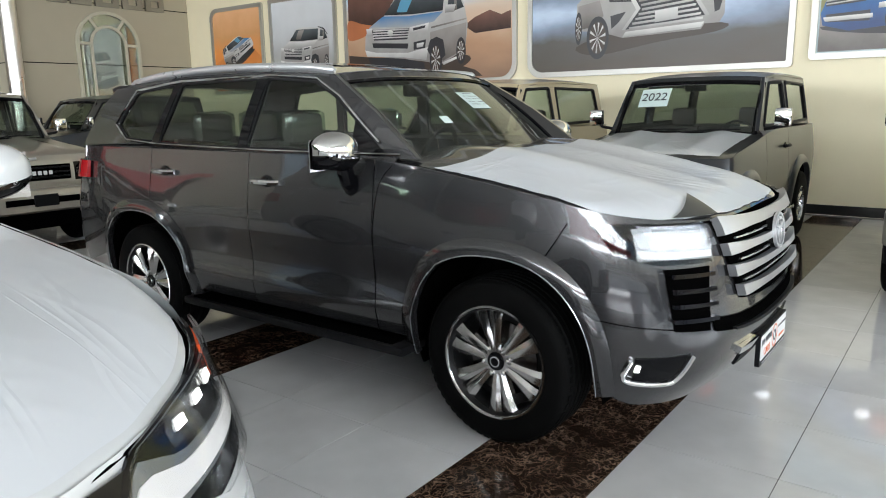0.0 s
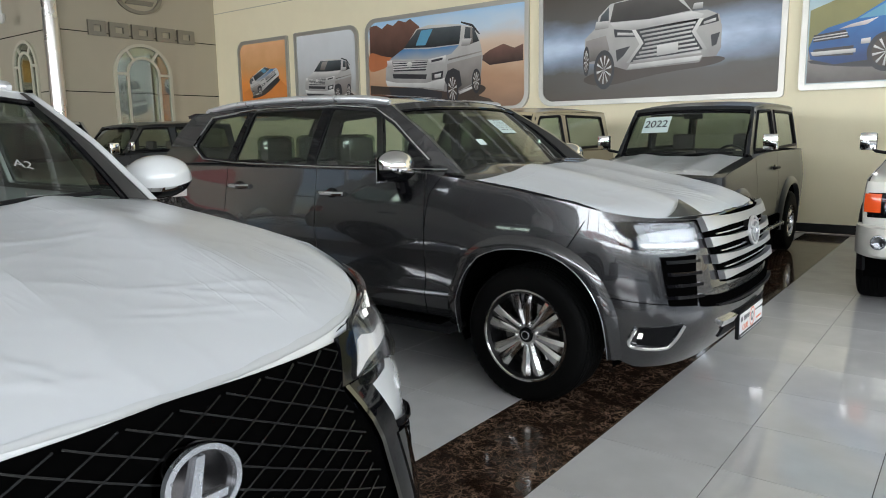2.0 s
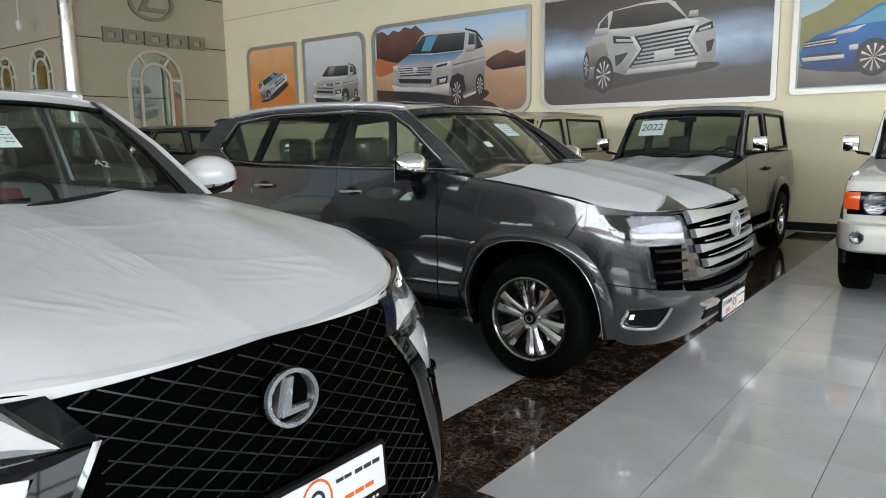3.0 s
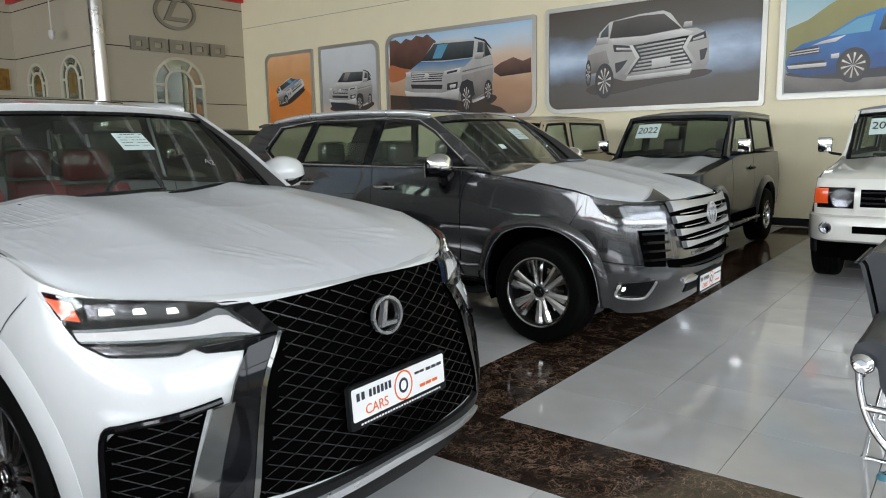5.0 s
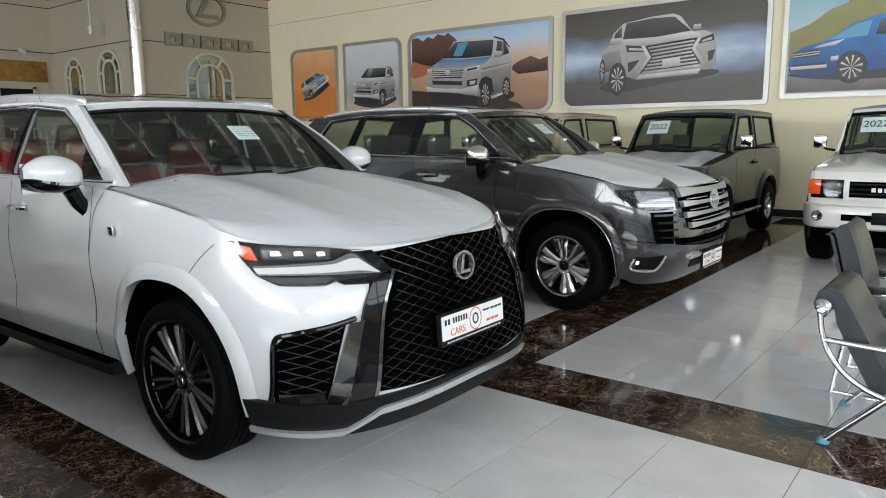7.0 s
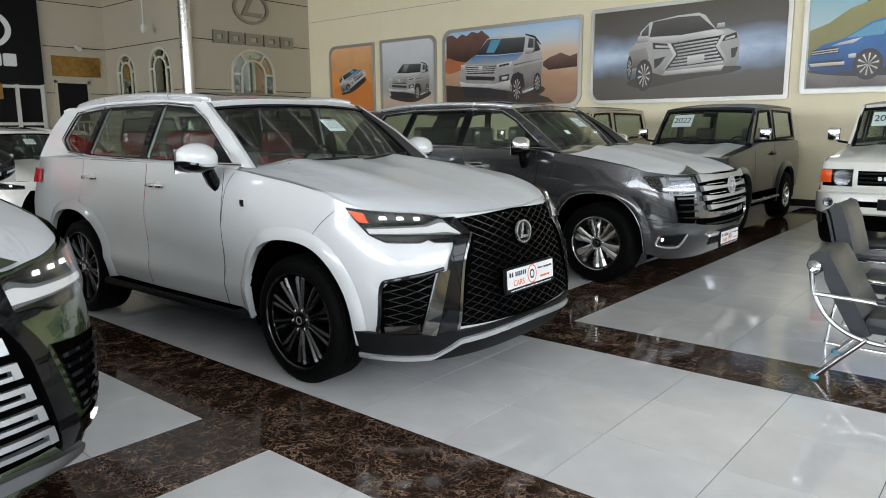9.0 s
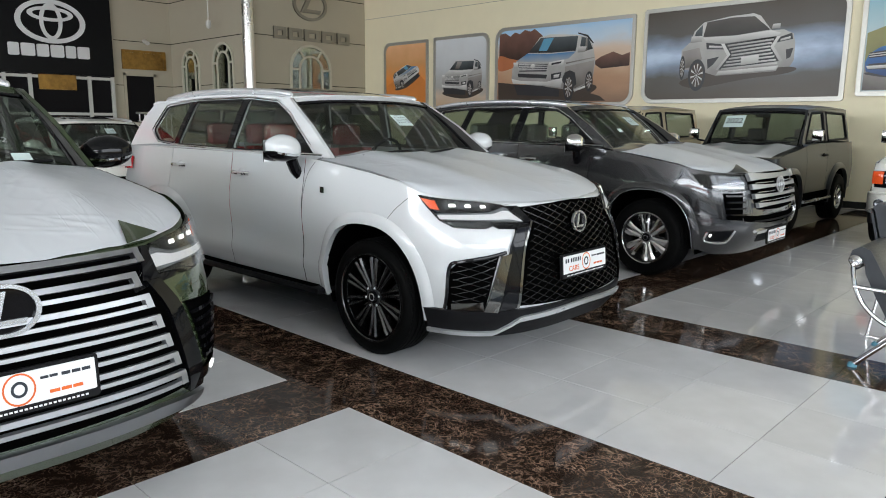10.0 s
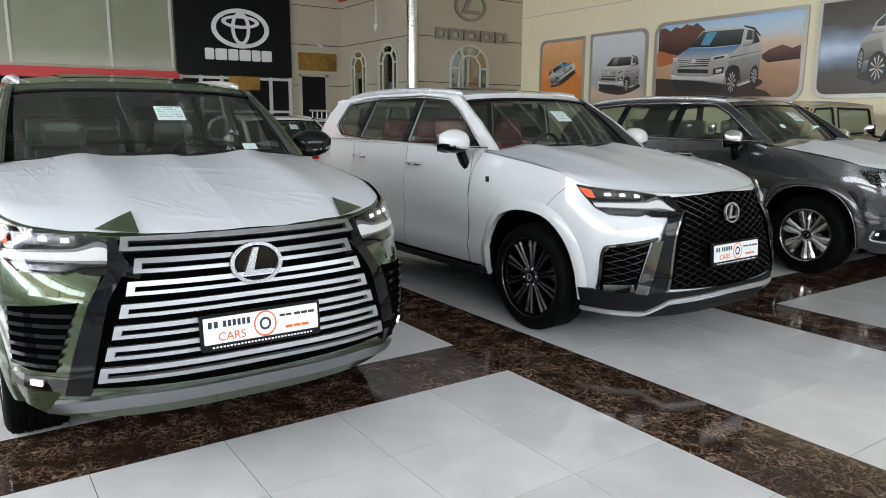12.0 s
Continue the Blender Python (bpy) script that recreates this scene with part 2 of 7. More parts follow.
M = dict(
    tile=mat("porcelain_tile", (0.62, 0.62, 0.625), 0.07, grain=0.11, scale=4.0, spread=0.4, rough_vary=0.03, per_object=0.04),
    joint=mat("tile_joint", (0.09, 0.085, 0.08), 0.8, grain=0.1),
    marble=marble(),
    wall=mat("cream_wall_paint", (0.90, 0.82, 0.59), 0.55, grain=0.03, scale=3.0, bump=0.03, bump_scale=180),
    panel=mat("taupe_cladding", (0.475, 0.43, 0.33), 0.45, grain=0.03, scale=3.0),
    ceiling=mat("ceiling_sheet", (0.66, 0.66, 0.62), 0.6, grain=0.05, scale=3.0),
    beam=mat("painted_steel_beam", (0.70, 0.70, 0.68), 0.5, grain=0.04),
    skirting=mat("black_skirting", (0.02, 0.02, 0.02), 0.2, grain=0.1),
    blackpanel=mat("black_sign_panel", (0.008, 0.008, 0.009), 0.30, grain=0.1, spec=0.12),
    red=mat("red_trim", (0.55, 0.02, 0.025), 0.35, grain=0.05),
    letter=mat("brushed_letter", (0.30, 0.285, 0.255), 0.35, metal=0.9, grain=0.05),
    white=mat("white_sign", (0.82, 0.82, 0.82), 0.45, grain=0.02),
    upvc=mat("white_window_frame", (0.62, 0.61, 0.57), 0.4, grain=0.03),
    # near-black that paints the darkness inside the doorway and office
    unlit_inside=mat("unlit_inside_black", (0.012, 0.011, 0.012), 0.7, grain=0.1, spec=0.1),
    steel=mat("polished_steel", (0.75, 0.74, 0.72), 0.28, metal=1.0, rough_vary=0.04, scale=3),
    frame=mat("silver_frame", (0.50, 0.49, 0.455), 0.42, metal=0.8, rough_vary=0.03, scale=2),
    gold=mat("gilt_plaque", (0.30, 0.165, 0.035), 0.35, metal=0.5, grain=0.45, scale=9),
    chrome=mat("chrome", (0.86, 0.86, 0.87), 0.04, metal=1.0),
    satin=mat("satin_silver", (0.50, 0.52, 0.55), 0.26, metal=0.9, rough_vary=0.05),
    dchrome=mat("dark_chrome", (0.085, 0.08, 0.08), 0.08, metal=1.0),
    alloy=mat("machined_alloy", (0.62, 0.61, 0.60), 0.16, metal=1.0, rough_vary=0.06),
    dalloy=mat("dark_alloy", (0.075, 0.075, 0.077), 0.22, metal=0.9, rough_vary=0.06),
    barrel=mat("dark_wheel_barrel", (0.02, 0.02, 0.021), 0.4, metal=0.6, rough_vary=0.05),
    wire=mat("black_chrome_wire", (0.022, 0.022, 0.022), 0.25, metal=0.8),
    grillebar=mat("silver_grille_bar", (0.44, 0.45, 0.47), 0.38, metal=0.8, rough_vary=0.05),
    marker=mat("faint_white_marker", (0.34, 0.35, 0.34), 0.7),
    archframe=mat("cream_arch_frame", (0.60, 0.57, 0.46), 0.45, grain=0.03),
    mirrorpane=mat("mirrored_pane", (0.40, 0.39, 0.34), 0.03, metal=1.0, rough_vary=0.01, scale=2),
    smoke=mat("smoked_chrome", (0.13, 0.128, 0.12), 0.06, metal=1.0),
    tyre=mat("tyre_rubber", (0.004, 0.004, 0.004), 0.62, grain=0.2, bump=0.15, bump_scale=90, spec=0.06),
    plastic=mat("black_plastic", (0.009, 0.009, 0.010), 0.5, grain=0.15, bump=0.08, bump_scale=400, spec=0.15),
    bar=mat("dark_satin_bar", (0.30, 0.305, 0.32), 0.34, metal=0.95, rough_vary=0.05),
    lip=mat("bright_satin_lip", (0.72, 0.73, 0.75), 0.3, metal=0.75, rough_vary=0.05),
    lightguide=mat("clear_light_guide", (0.22, 0.235, 0.25), 0.2, metal=0.5, bump=0.2, bump_scale=120),
    charcoal=mat("charcoal_paint", (0.034, 0.037, 0.042), 0.28, metal=0.4, coat=0.6, grain=0.05, scale=900),
    gloss=mat("gloss_black", (0.004, 0.004, 0.005), 0.05, spec=0.28),
    under=mat("underbody_black", (0.002, 0.002, 0.002), 0.8, grain=0.2, spec=0.0),
    gap=mat("panel_gap", (0.0015, 0.0015, 0.0015), 0.8, spec=0.0),
    film=film_material(),
    glass=glass_material("car_glass", (0.70, 0.77, 0.71)),
    screen=glass_material("screen_glass", (0.35, 0.41, 0.37), 1.8),
    dglass=glass_material("privacy_glass", (0.55, 0.61, 0.55)),
    winglass=glass_material("window_glass", (0.93, 0.96, 0.95)),
    lens=glass_material("lamp_lens", (0.94, 0.94, 0.94), 1.35),
    lampback=mat("lamp_reflector", (0.17, 0.175, 0.19), 0.12, metal=1.0, bump=0.4, bump_scale=45),
    drl=mat("lit_lamp", (0.45, 0.46, 0.48), 0.35, emit=(1.0, 0.98, 0.94), power=0.3),
    led=mat("lit_led", (1, 1, 1), 0.4, emit=(1.0, 1.0, 0.93), power=2.6),
    amber=mat("amber_lens", (0.75, 0.16, 0.02), 0.12, coat=0.5),
    redlens=mat("red_lens", (0.5, 0.01, 0.015), 0.1, coat=0.5),
    orange=mat("orange_reflector", (0.85, 0.10, 0.02), 0.15, coat=0.5),
    blackseat=mat("dark_seat", (0.035, 0.034, 0.034), 0.5, grain=0.2, bump=0.1),
    greyseat=mat("beige_seat", (0.07, 0.062, 0.055), 0.55, grain=0.1, bump=0.1),
    redseat=mat("red_leather_seat", (0.30, 0.014, 0.016), 0.45, grain=0.1, bump=0.1),
    trim=mat("grey_cabin_lining", (0.05, 0.048, 0.045), 0.8, grain=0.1),
    wrap=mat("clear_wrap", (0.7, 0.7, 0.72), 0.12, trans=0.6, bump=0.7, bump_scale=18),
    sticker=mat("paper_sticker", (0.62, 0.74, 0.72), 0.6, grain=0.04),
    print_=mat("printed_ink", (0.025, 0.03, 0.04), 0.6),
    oprint=mat("orange_ink", (0.75, 0.14, 0.02), 0.5),
    leather=mat("black_leather", (0.022, 0.025, 0.030), 0.36, grain=0.15, scale=30, bump=0.12, bump_scale=260),
    foot=mat("blue_rubber_foot", (0.10, 0.28, 0.36), 0.5, grain=0.1),
    grey=mat("grey_metallic_paint", (0.047, 0.047, 0.050), 0.22, metal=0.55, coat=1.0, grain=0.05, scale=900),
    pearl=mat("white_pearl_paint", (0.63, 0.645, 0.655), 0.25, coat=1.0, grain=0.01, scale=600),
    green=mat("dark_green_paint", (0.040, 0.062, 0.024), 0.24, metal=0.5, coat=1.0, grain=0.06, scale=900),
    beige=mat("beige_paint", (0.47, 0.39, 0.25), 0.3, coat=0.8, grain=0.02),
    cream=mat("off_white_paint", (0.76, 0.75, 0.70), 0.28, coat=0.9, grain=0.01),
    silver=mat("silver_beige_paint", (0.42, 0.39, 0.33), 0.3, metal=0.4, coat=0.9, grain=0.04),
)


# ---- mesh helpers ----
def ob_mesh(name, verts, faces, material=None, parent=None, label="", smooth=40.0):
    me = bpy.data.meshes.new(name)
    me.from_pydata([tuple(v) for v in verts], [], [tuple(f) for f in faces])
    me.validate()
    me.update()
    if smooth:
        me.polygons.foreach_set("use_smooth", [True] * len(me.polygons))
        me.set_sharp_from_angle(angle=radians(smooth))
    if material:
        me.materials.append(material)
    ob = new(name, me)
    if parent is not None:
        ob.parent = parent
    if label:
        tagged(ob, label)
    return ob


def part(name, bm, material, parent=None, label="", smooth=40.0):
    bmesh.ops.recalc_face_normals(bm, faces=bm.faces[:])
    me = bpy.data.meshes.new(name)
    bm.to_mesh(me)
    bm.free()
    if smooth:
        me.polygons.foreach_set("use_smooth", [True] * len(me.polygons))
        me.set_sharp_from_angle(angle=radians(smooth))
    me.materials.append(material)
    ob = new(name, me)
    if parent is not None:
        ob.parent = parent
    if label:
        tagged(ob, label)
    return ob


def thing(name, m, label, category, group="", kind=""):
    ob = new(name)
    ob.empty_display_size = 0.1
    ob.matrix_basis = m
    return tagged(ob, label, category, group, kind)


def add_box(bm, lo, hi, bevel=0.0, turn=None):
    c = [(a + b) / 2 for a, b in zip(lo, hi)]
    d = [b - a for a, b in zip(lo, hi)]
    m = Matrix.Translation(c) @ (turn or Matrix()) @ Matrix.Diagonal((*d, 1))
    made = bmesh.ops.create_cube(bm, size=1, matrix=m)
    if bevel:
        edges = {e for v in made["verts"] for e in v.link_edges}
        bmesh.ops.bevel(bm, geom=list(edges), offset=bevel, segments=2, affect="EDGES", profile=0.6)
    return bm


def box(name, lo, hi, material, parent=None, bevel=0.0, label="", turn=None):
    return part(name, add_box(bmesh.new(), lo, hi, bevel, turn), material, parent, label)


def add_tube(bm, pts, r, seg=10, caps=True):
    pts = [Vector(p) for p in pts]
    rings = []
    side = None
    for i, p in enumerate(pts):
        d = (pts[min(i + 1, len(pts) - 1)] - pts[max(i - 1, 0)]).normalized()
        if side is None:
            side = d.orthogonal().normalized()
        side = (side - d * side.dot(d)).normalized()
        up = d.cross(side)
        rr = r[i] if isinstance(r, (list, tuple)) else r
        rings.append([bm.verts.new(p + rr * (math.cos(2 * math.pi * k / seg) * side + math.sin(2 * math.pi * k / seg) * up)) for k in range(seg)])
    for a, b in zip(rings, rings[1:]):
        for k in range(seg):
            bm.faces.new((a[k], a[(k + 1) % seg], b[(k + 1) % seg], b[k]))
    if caps:
        bm.faces.new(rings[0][::-1])
        bm.faces.new(rings[-1])
    return bm


def tube(name, pts, r, material, parent=None, seg=10, label=""):
    return part(name, add_tube(bmesh.new(), pts, r, seg), material, parent, label)


def add_lathe(bm, profile, seg=32, m=None, close=False):
    """Turns (radius, along y) round the y axis."""
    m = m or Matrix()
    rings = [[bm.verts.new(m @ Vector((r * math.cos(2 * math.pi * k / seg), y, r * math.sin(2 * math.pi * k / seg)))) for k in range(seg)] for r, y in profile]
    for a, b in zip(rings, rings[1:]):
        for k in range(seg):
            bm.faces.new((a[k], a[(k + 1) % seg], b[(k + 1) % seg], b[k]))
    if close:
        bm.faces.new(rings[0][::-1])
        bm.faces.new(rings[-1])
    return bm


def smooth_path(pts, n=6, loop=False):
    """Catmull-Rom through the points."""
    pts = [Vector(p) for p in pts]
    out = []
    k = len(pts)
    for i in range(k if loop else k - 1):
        p0, p1, p2, p3 = (pts[j % k] if loop else pts[min(max(j, 0), k - 1)] for j in (i - 1, i, i + 1, i + 2))
        for s in range(n):
            t = s / n
            out.append(0.5 * ((2 * p1) + (p2 - p0) * t + (2 * p0 - 5 * p1 + 4 * p2 - p3) * t * t + (3 * p1 - p0 - 3 * p2 + p3) * t ** 3))
    if not loop:
        out.append(pts[-1])
    return out


def grid_mesh(name, rows, material, parent=None, label="", smooth=40.0, thick=0.0, flip=False):
    """A sheet through rows of points, with an optional thickness away from its front."""
    nr, nc = len(rows), len(rows[0])
    verts = [Vector(p) for row in rows for p in row]
    faces = [(i * nc + j, i * nc + j + 1, (i + 1) * nc + j + 1, (i + 1) * nc + j) for i in range(nr - 1) for j in range(nc - 1)]
    if flip:
        faces = [f[::-1] for f in faces]
    if thick:
        norm = [Vector() for _ in verts]
        for f in faces:
            n = (verts[f[2]] - verts[f[0]]).cross(verts[f[3]] - verts[f[1]])
            for v in f:
                norm[v] += n
        k = len(verts)
        verts += [v - thick * n.normalized() for v, n in zip(verts, norm)]
        back = [tuple(v + k for v in f[::-1]) for f in faces]
        rim = [i for i in range(nc)] + [i * nc + nc - 1 for i in range(1, nr)] + [(nr - 1) * nc + j for j in range(nc - 2, -1, -1)] + [i * nc for i in range(nr - 2, 0, -1)]
        side = []
        for a, b in zip(rim, rim[1:] + rim[:1]):
            q = (b, a, a + k, b + k)
            side.append(q[::-1] if flip else q)
        faces = faces + back + side
    return ob_mesh(name, verts, faces, material, parent, label, smooth)


def between(a, b, n):
    """Points of two polylines, both resampled to n."""
    def even(line):
        line = [Vector(p) for p in line]
        d = [0.0]
        for p, q in zip(line, line[1:]):
            d.append(d[-1] + (q - p).length)
        out = []
        for k in range(n):
            s = d[-1] * k / (n - 1)
            i = max(j for j in range(len(d)) if d[j] <= s + 1e-9)
            i = min(i, len(line) - 2)
            f = (s - d[i]) / max(d[i + 1] - d[i], 1e-9)
            out.append(line[i].lerp(line[i + 1], f))
        return out
    return even(a), even(b)


def flat_shape(name, outline, material, parent=None, depth=0.01, holes=(), place=None, label="", smooth=0.0):
    """A plate cut to an outline in x and z (with holes), its face towards -y, depth thick; place maps (x, z, d) to 3D."""
    from mathutils.geometry import tessellate_polygon
    place = place or (lambda x, z, d: (x, d, z))
    loops = [list(outline)] + [list(h) for h in holes]
    flat = [p for l in loops for p in l]
    tris = tessellate_polygon([[Vector((x, z, 0)) for x, z in l] for l in loops])
    n = len(flat)
    if not depth:
        return ob_mesh(name, [place(x, z, 0.0) for x, z in flat], [tuple(f) for f in tris], material, parent, label, 60.0)
    verts = [place(x, z, 0.0) for x, z in flat] + [place(x, z, depth) for x, z in flat]
    faces = []
    for a, b, c in tris:
        (ax, az), (bx, bz), (cx, cz) = flat[a], flat[b], flat[c]
        if (bx - ax) * (cz - az) - (bz - az) * (cx - ax) < 0:
            b, c = c, b
        faces += [(a, b, c), (a + n, c + n, b + n)]
    k = 0
    for l in loops:
        m = len(l)
        for i in range(m):
            a, b = k + i, k + (i + 1) % m
            faces.append((a, b, b + n, a + n))
        k += m
    bm = bmesh.new()
    vs = [bm.verts.new(v) for v in verts]
    for f in faces:
        try:
            bm.faces.new([vs[i] for i in f])
        except ValueError:
            pass
    return part(name, bm, material, parent, label, smooth or 30.0)


def rounded(x0, x1, z0, z1, r=0.1, radii=None, n=6):
    """Outline of a rectangle with rounded corners (bl, br, tr, tl)."""
    bl, br, tr, tl = radii or (r, r, r, r)
    out = []
    for cx, cz, rr, a0 in ((x0 + bl, z0 + bl, bl, 180), (x1 - br, z0 + br, br, 270), (x1 - tr, z1 - tr, tr, 0), (x0 + tl, z1 - tl, tl, 90)):
        for k in range(n + 1):
            a = radians(a0 + 90 * k / n)
            out.append((cx + rr * math.cos(a), cz + rr * math.sin(a)))
    return out


def text_mesh(name, words, size, material, parent, m, extrude=0.001):
    cu = bpy.data.curves.new(name, "FONT")
    cu.body, cu.size, cu.extrude, cu.align_x, cu.align_y = words, size, extrude, "CENTER", "CENTER"
    tmp = new("tmp", cu)
    me = bpy.data.meshes.new_from_object(tmp.evaluated_get(bpy.context.evaluated_depsgraph_get()))
    bpy.data.objects.remove(tmp)
    me.materials.clear()
    me.materials.append(material)
    me.name = name
    ob = new(name, me)
    ob.parent = parent
    ob.matrix_basis = m
    return ob


# ---- the hall: floor, walls, ceiling, glazed fronts ----
WEST, EAST, SOUTH, NORTH, TOP = -20.2, 9.0, -12.0, 11.17, 6.4
LEXW, LEXS = -15.55, 7.0


def wall(name, lo, hi, material, label):
    ob = box(name, lo, hi, material)
    return tagged(ob, label, "wall", kind="structure")


wall("wall_north", (WEST - 0.3, NORTH, 0), (EAST + 0.3, NORTH + 0.3, TOP), M["wall"], "cream painted showroom wall carrying framed car posters")
wall("wall_west", (WEST - 0.3, SOUTH, 0), (WEST, LEXS, TOP), M["panel"], "taupe clad back wall of the showroom")
wall("wall_bay_front", (LEXW - 0.3, LEXS + 0.002, 0), (LEXW, NORTH - 0.002, TOP), M["panel"], "taupe clad projecting wall with a raised sign")
wall("wall_bay_side", (WEST - 0.3, LEXS, 0), (LEXW - 0.302, LEXS + 0.3, TOP), M["panel"], "taupe clad side wall with arched windows")
tagged(box("ceiling", (WEST - 0.3, SOUTH - 0.3, TOP), (EAST + 0.3, NORTH + 0.3, TOP + 0.2), M["ceiling"]), "pale ribbed sheet ceiling of the showroom", "ceiling", kind="structure")

for i in range(9):
    x = -18.0 + 3.2 * i
    b = bmesh.new()
    add_box(b, (x - 0.1, SOUTH + 0.02, TOP - 0.42), (x + 0.1, NORTH - 0.02, TOP - 0.38))
    add_box(b, (x - 0.02, SOUTH + 0.02, TOP - 0.376), (x + 0.02, NORTH - 0.02, TOP - 0.05))
    add_box(b, (x - 0.1, SOUTH + 0.02, TOP - 0.046), (x + 0.1, NORTH - 0.02, TOP - 0.004))
    tagged(part("ceiling_beam", b, M["beam"]), "painted steel roof beam under the ceiling", "beam", "roof beams", "structure")

for j in range(19):
    y = SOUTH + 0.8 + 1.2 * j
    tagged(box("ceiling_purlin", (WEST + 0.02, y - 0.07, TOP - 0.62), (EAST - 0.1, y + 0.07, TOP - 0.424), M["beam"]), "painted steel purlin under the roof", "beam", "roof purlins", "structure")

# horizontal reveals in the cladding
b = bmesh.new()
for z in (1.35, 2.62, 3.95, 5.2):
    add_box(b, (LEXW, LEXS + 0.02, z), (LEXW + 0.003, NORTH - 0.003, z + 0.02))
    add_box(b, (WEST + 0.004, LEXS - 0.003, z), (LEXW - 0.02, LEXS, z + 0.02))
    add_box(b, (WEST, 5.2, z), (WEST + 0.003, LEXS - 0.005, z + 0.02))
tagged(part("cladding_joint", b, M["gap"]), "thin dark horizontal joints between cladding panels", "trim", kind="structure")
b = bmesh.new()
add_box(b, (WEST + 4.66, NORTH - 0.003, 4.72), (EAST, NORTH, 4.735))
tagged(part("wall_joint", b, M["panel"]), "fine horizontal joint above the posters", "trim", kind="structure")
b = add_box(bmesh.new(), (LEXW + 0.01, NORTH - 0.02, 0.004), (EAST - 0.01, NORTH, 0.14))
tagged(part("baseboard", b, M["skirting"]), "black marble skirting along the poster wall", "baseboard", kind="structure")
b = add_box(bmesh.new(), (LEXW - 4.6, LEXS - 0.12, 5.42), (LEXW - 0.2, LEXS - 0.004, 5.75))
add_box(b, (LEXW + 0.004, LEXS + 0.2, 5.42), (LEXW + 0.12, NORTH - 0.01, 5.75))
tagged(part("red_band", b, M["red"]), "red painted band high on the taupe wall", "trim", kind="structure")
b = add_lathe(bmesh.new(), [(0.16, 0), (0.16, TOP)], 32, Matrix.Translation((LEXW - 0.02, LEXS + 0.0, 0)) @ pose(0, 0, 0, 90, 0, 0))
tagged(part("steel_column", b, M["steel"]), "polished round steel column at the corner", "column")

# glazed fronts, east and south, with slim mullions
def glazed(name, at, along, lo, hi):
    bm = bmesh.new()
    n = int(round((hi - lo) / 2.4))
    step = (hi - lo) / n
    for k in range(n + 1):
        s = lo + k * step
        if along == "y":
            add_box(bm, (at - 0.05, s - 0.05, 0.3), (at + 0.05, s + 0.05, TOP - 1.3))
        else:
            add_box(bm, (s - 0.05, at - 0.05, 0.3), (s + 0.05, at + 0.05, TOP - 1.3))
    for z0, z1 in ((0.0, 0.3), (3.0, 3.08), (TOP - 1.3, TOP)):
        if along == "y":
            add_box(bm, (at - 0.06, lo - 0.06, z0), (at + 0.06, hi + 0.06, z1))
        else:
            add_box(bm, (lo - 0.06, at - 0.06, z0), (hi + 0.06, at + 0.06, z1))
    fr = tagged(part(name, bm, M["upvc"]), "tall glazed showroom front with slim pale mullions", "window", kind="structure")
    return fr


tagged(box("red_fascia_south", (-14.0, SOUTH + 0.08, 3.1), (EAST - 0.1, SOUTH + 0.3, 3.75), M["red"]), "red fascia band along the glazed front", "trim", kind="structure")
glazed("window_1", EAST, "y", SOUTH, NORTH)
glazed("window_2", SOUTH, "x", WEST, EAST)

# outside ground and pale street
g = ob_mesh("ground", [(-400, -400, -0.06), (400, -400, -0.06), (400, 400, -0.06), (-400, 400, -0.06)], [(0, 1, 2, 3)],
            mat("paved_ground", (0.30, 0.28, 0.25), 0.9, grain=0.1, scale=2.0), smooth=0)
tagged(g, "pale paved ground outside the showroom", "ground", kind="structure")


# ---- floor: porcelain tiles with dark marble bands ----
T = 0.6
base = box("floor", (WEST, SOUTH, -0.05), (EAST, NORTH, -0.004), M["joint"])
tagged(base, "glossy pale porcelain floor with dark marble bands", "floor", kind="structure")


def is_dark(i, j):
    """Bands: columns run north to south, rows run east to west."""
    if j in (0, 4):
        return True
    return not 0 < j < 4 and i < 0 and (i + 1) % 4 == 0


def tile_verts(x, y, w):
    g, d = 0.0019, 0.0003
    return [(x + g, y + g, -0.0004), (x + w - g, y + g, -0.0004), (x + w - g, y + w - g, -0.0004), (x + g, y + w - g, -0.0004),
            (x + g + d, y + g + d, 0.0), (x + w - g - d, y + g + d, 0.0), (x + w - g - d, y + w - g - d, 0.0), (x + g + d, y + w - g - d, 0.0),
            (x + g, y + g, -0.004), (x + w - g, y + g, -0.004), (x + w - g, y + w - g, -0.004), (x + g, y + w - g, -0.004)]


TILE_FACES = [(4, 5, 6, 7)] + [(k, (k + 1) % 4, 4 + (k + 1) % 4, 4 + k) for k in range(4)] + [(8 + k, 8 + (k + 1) % 4, (k + 1) % 4, k) for k in range(4)]


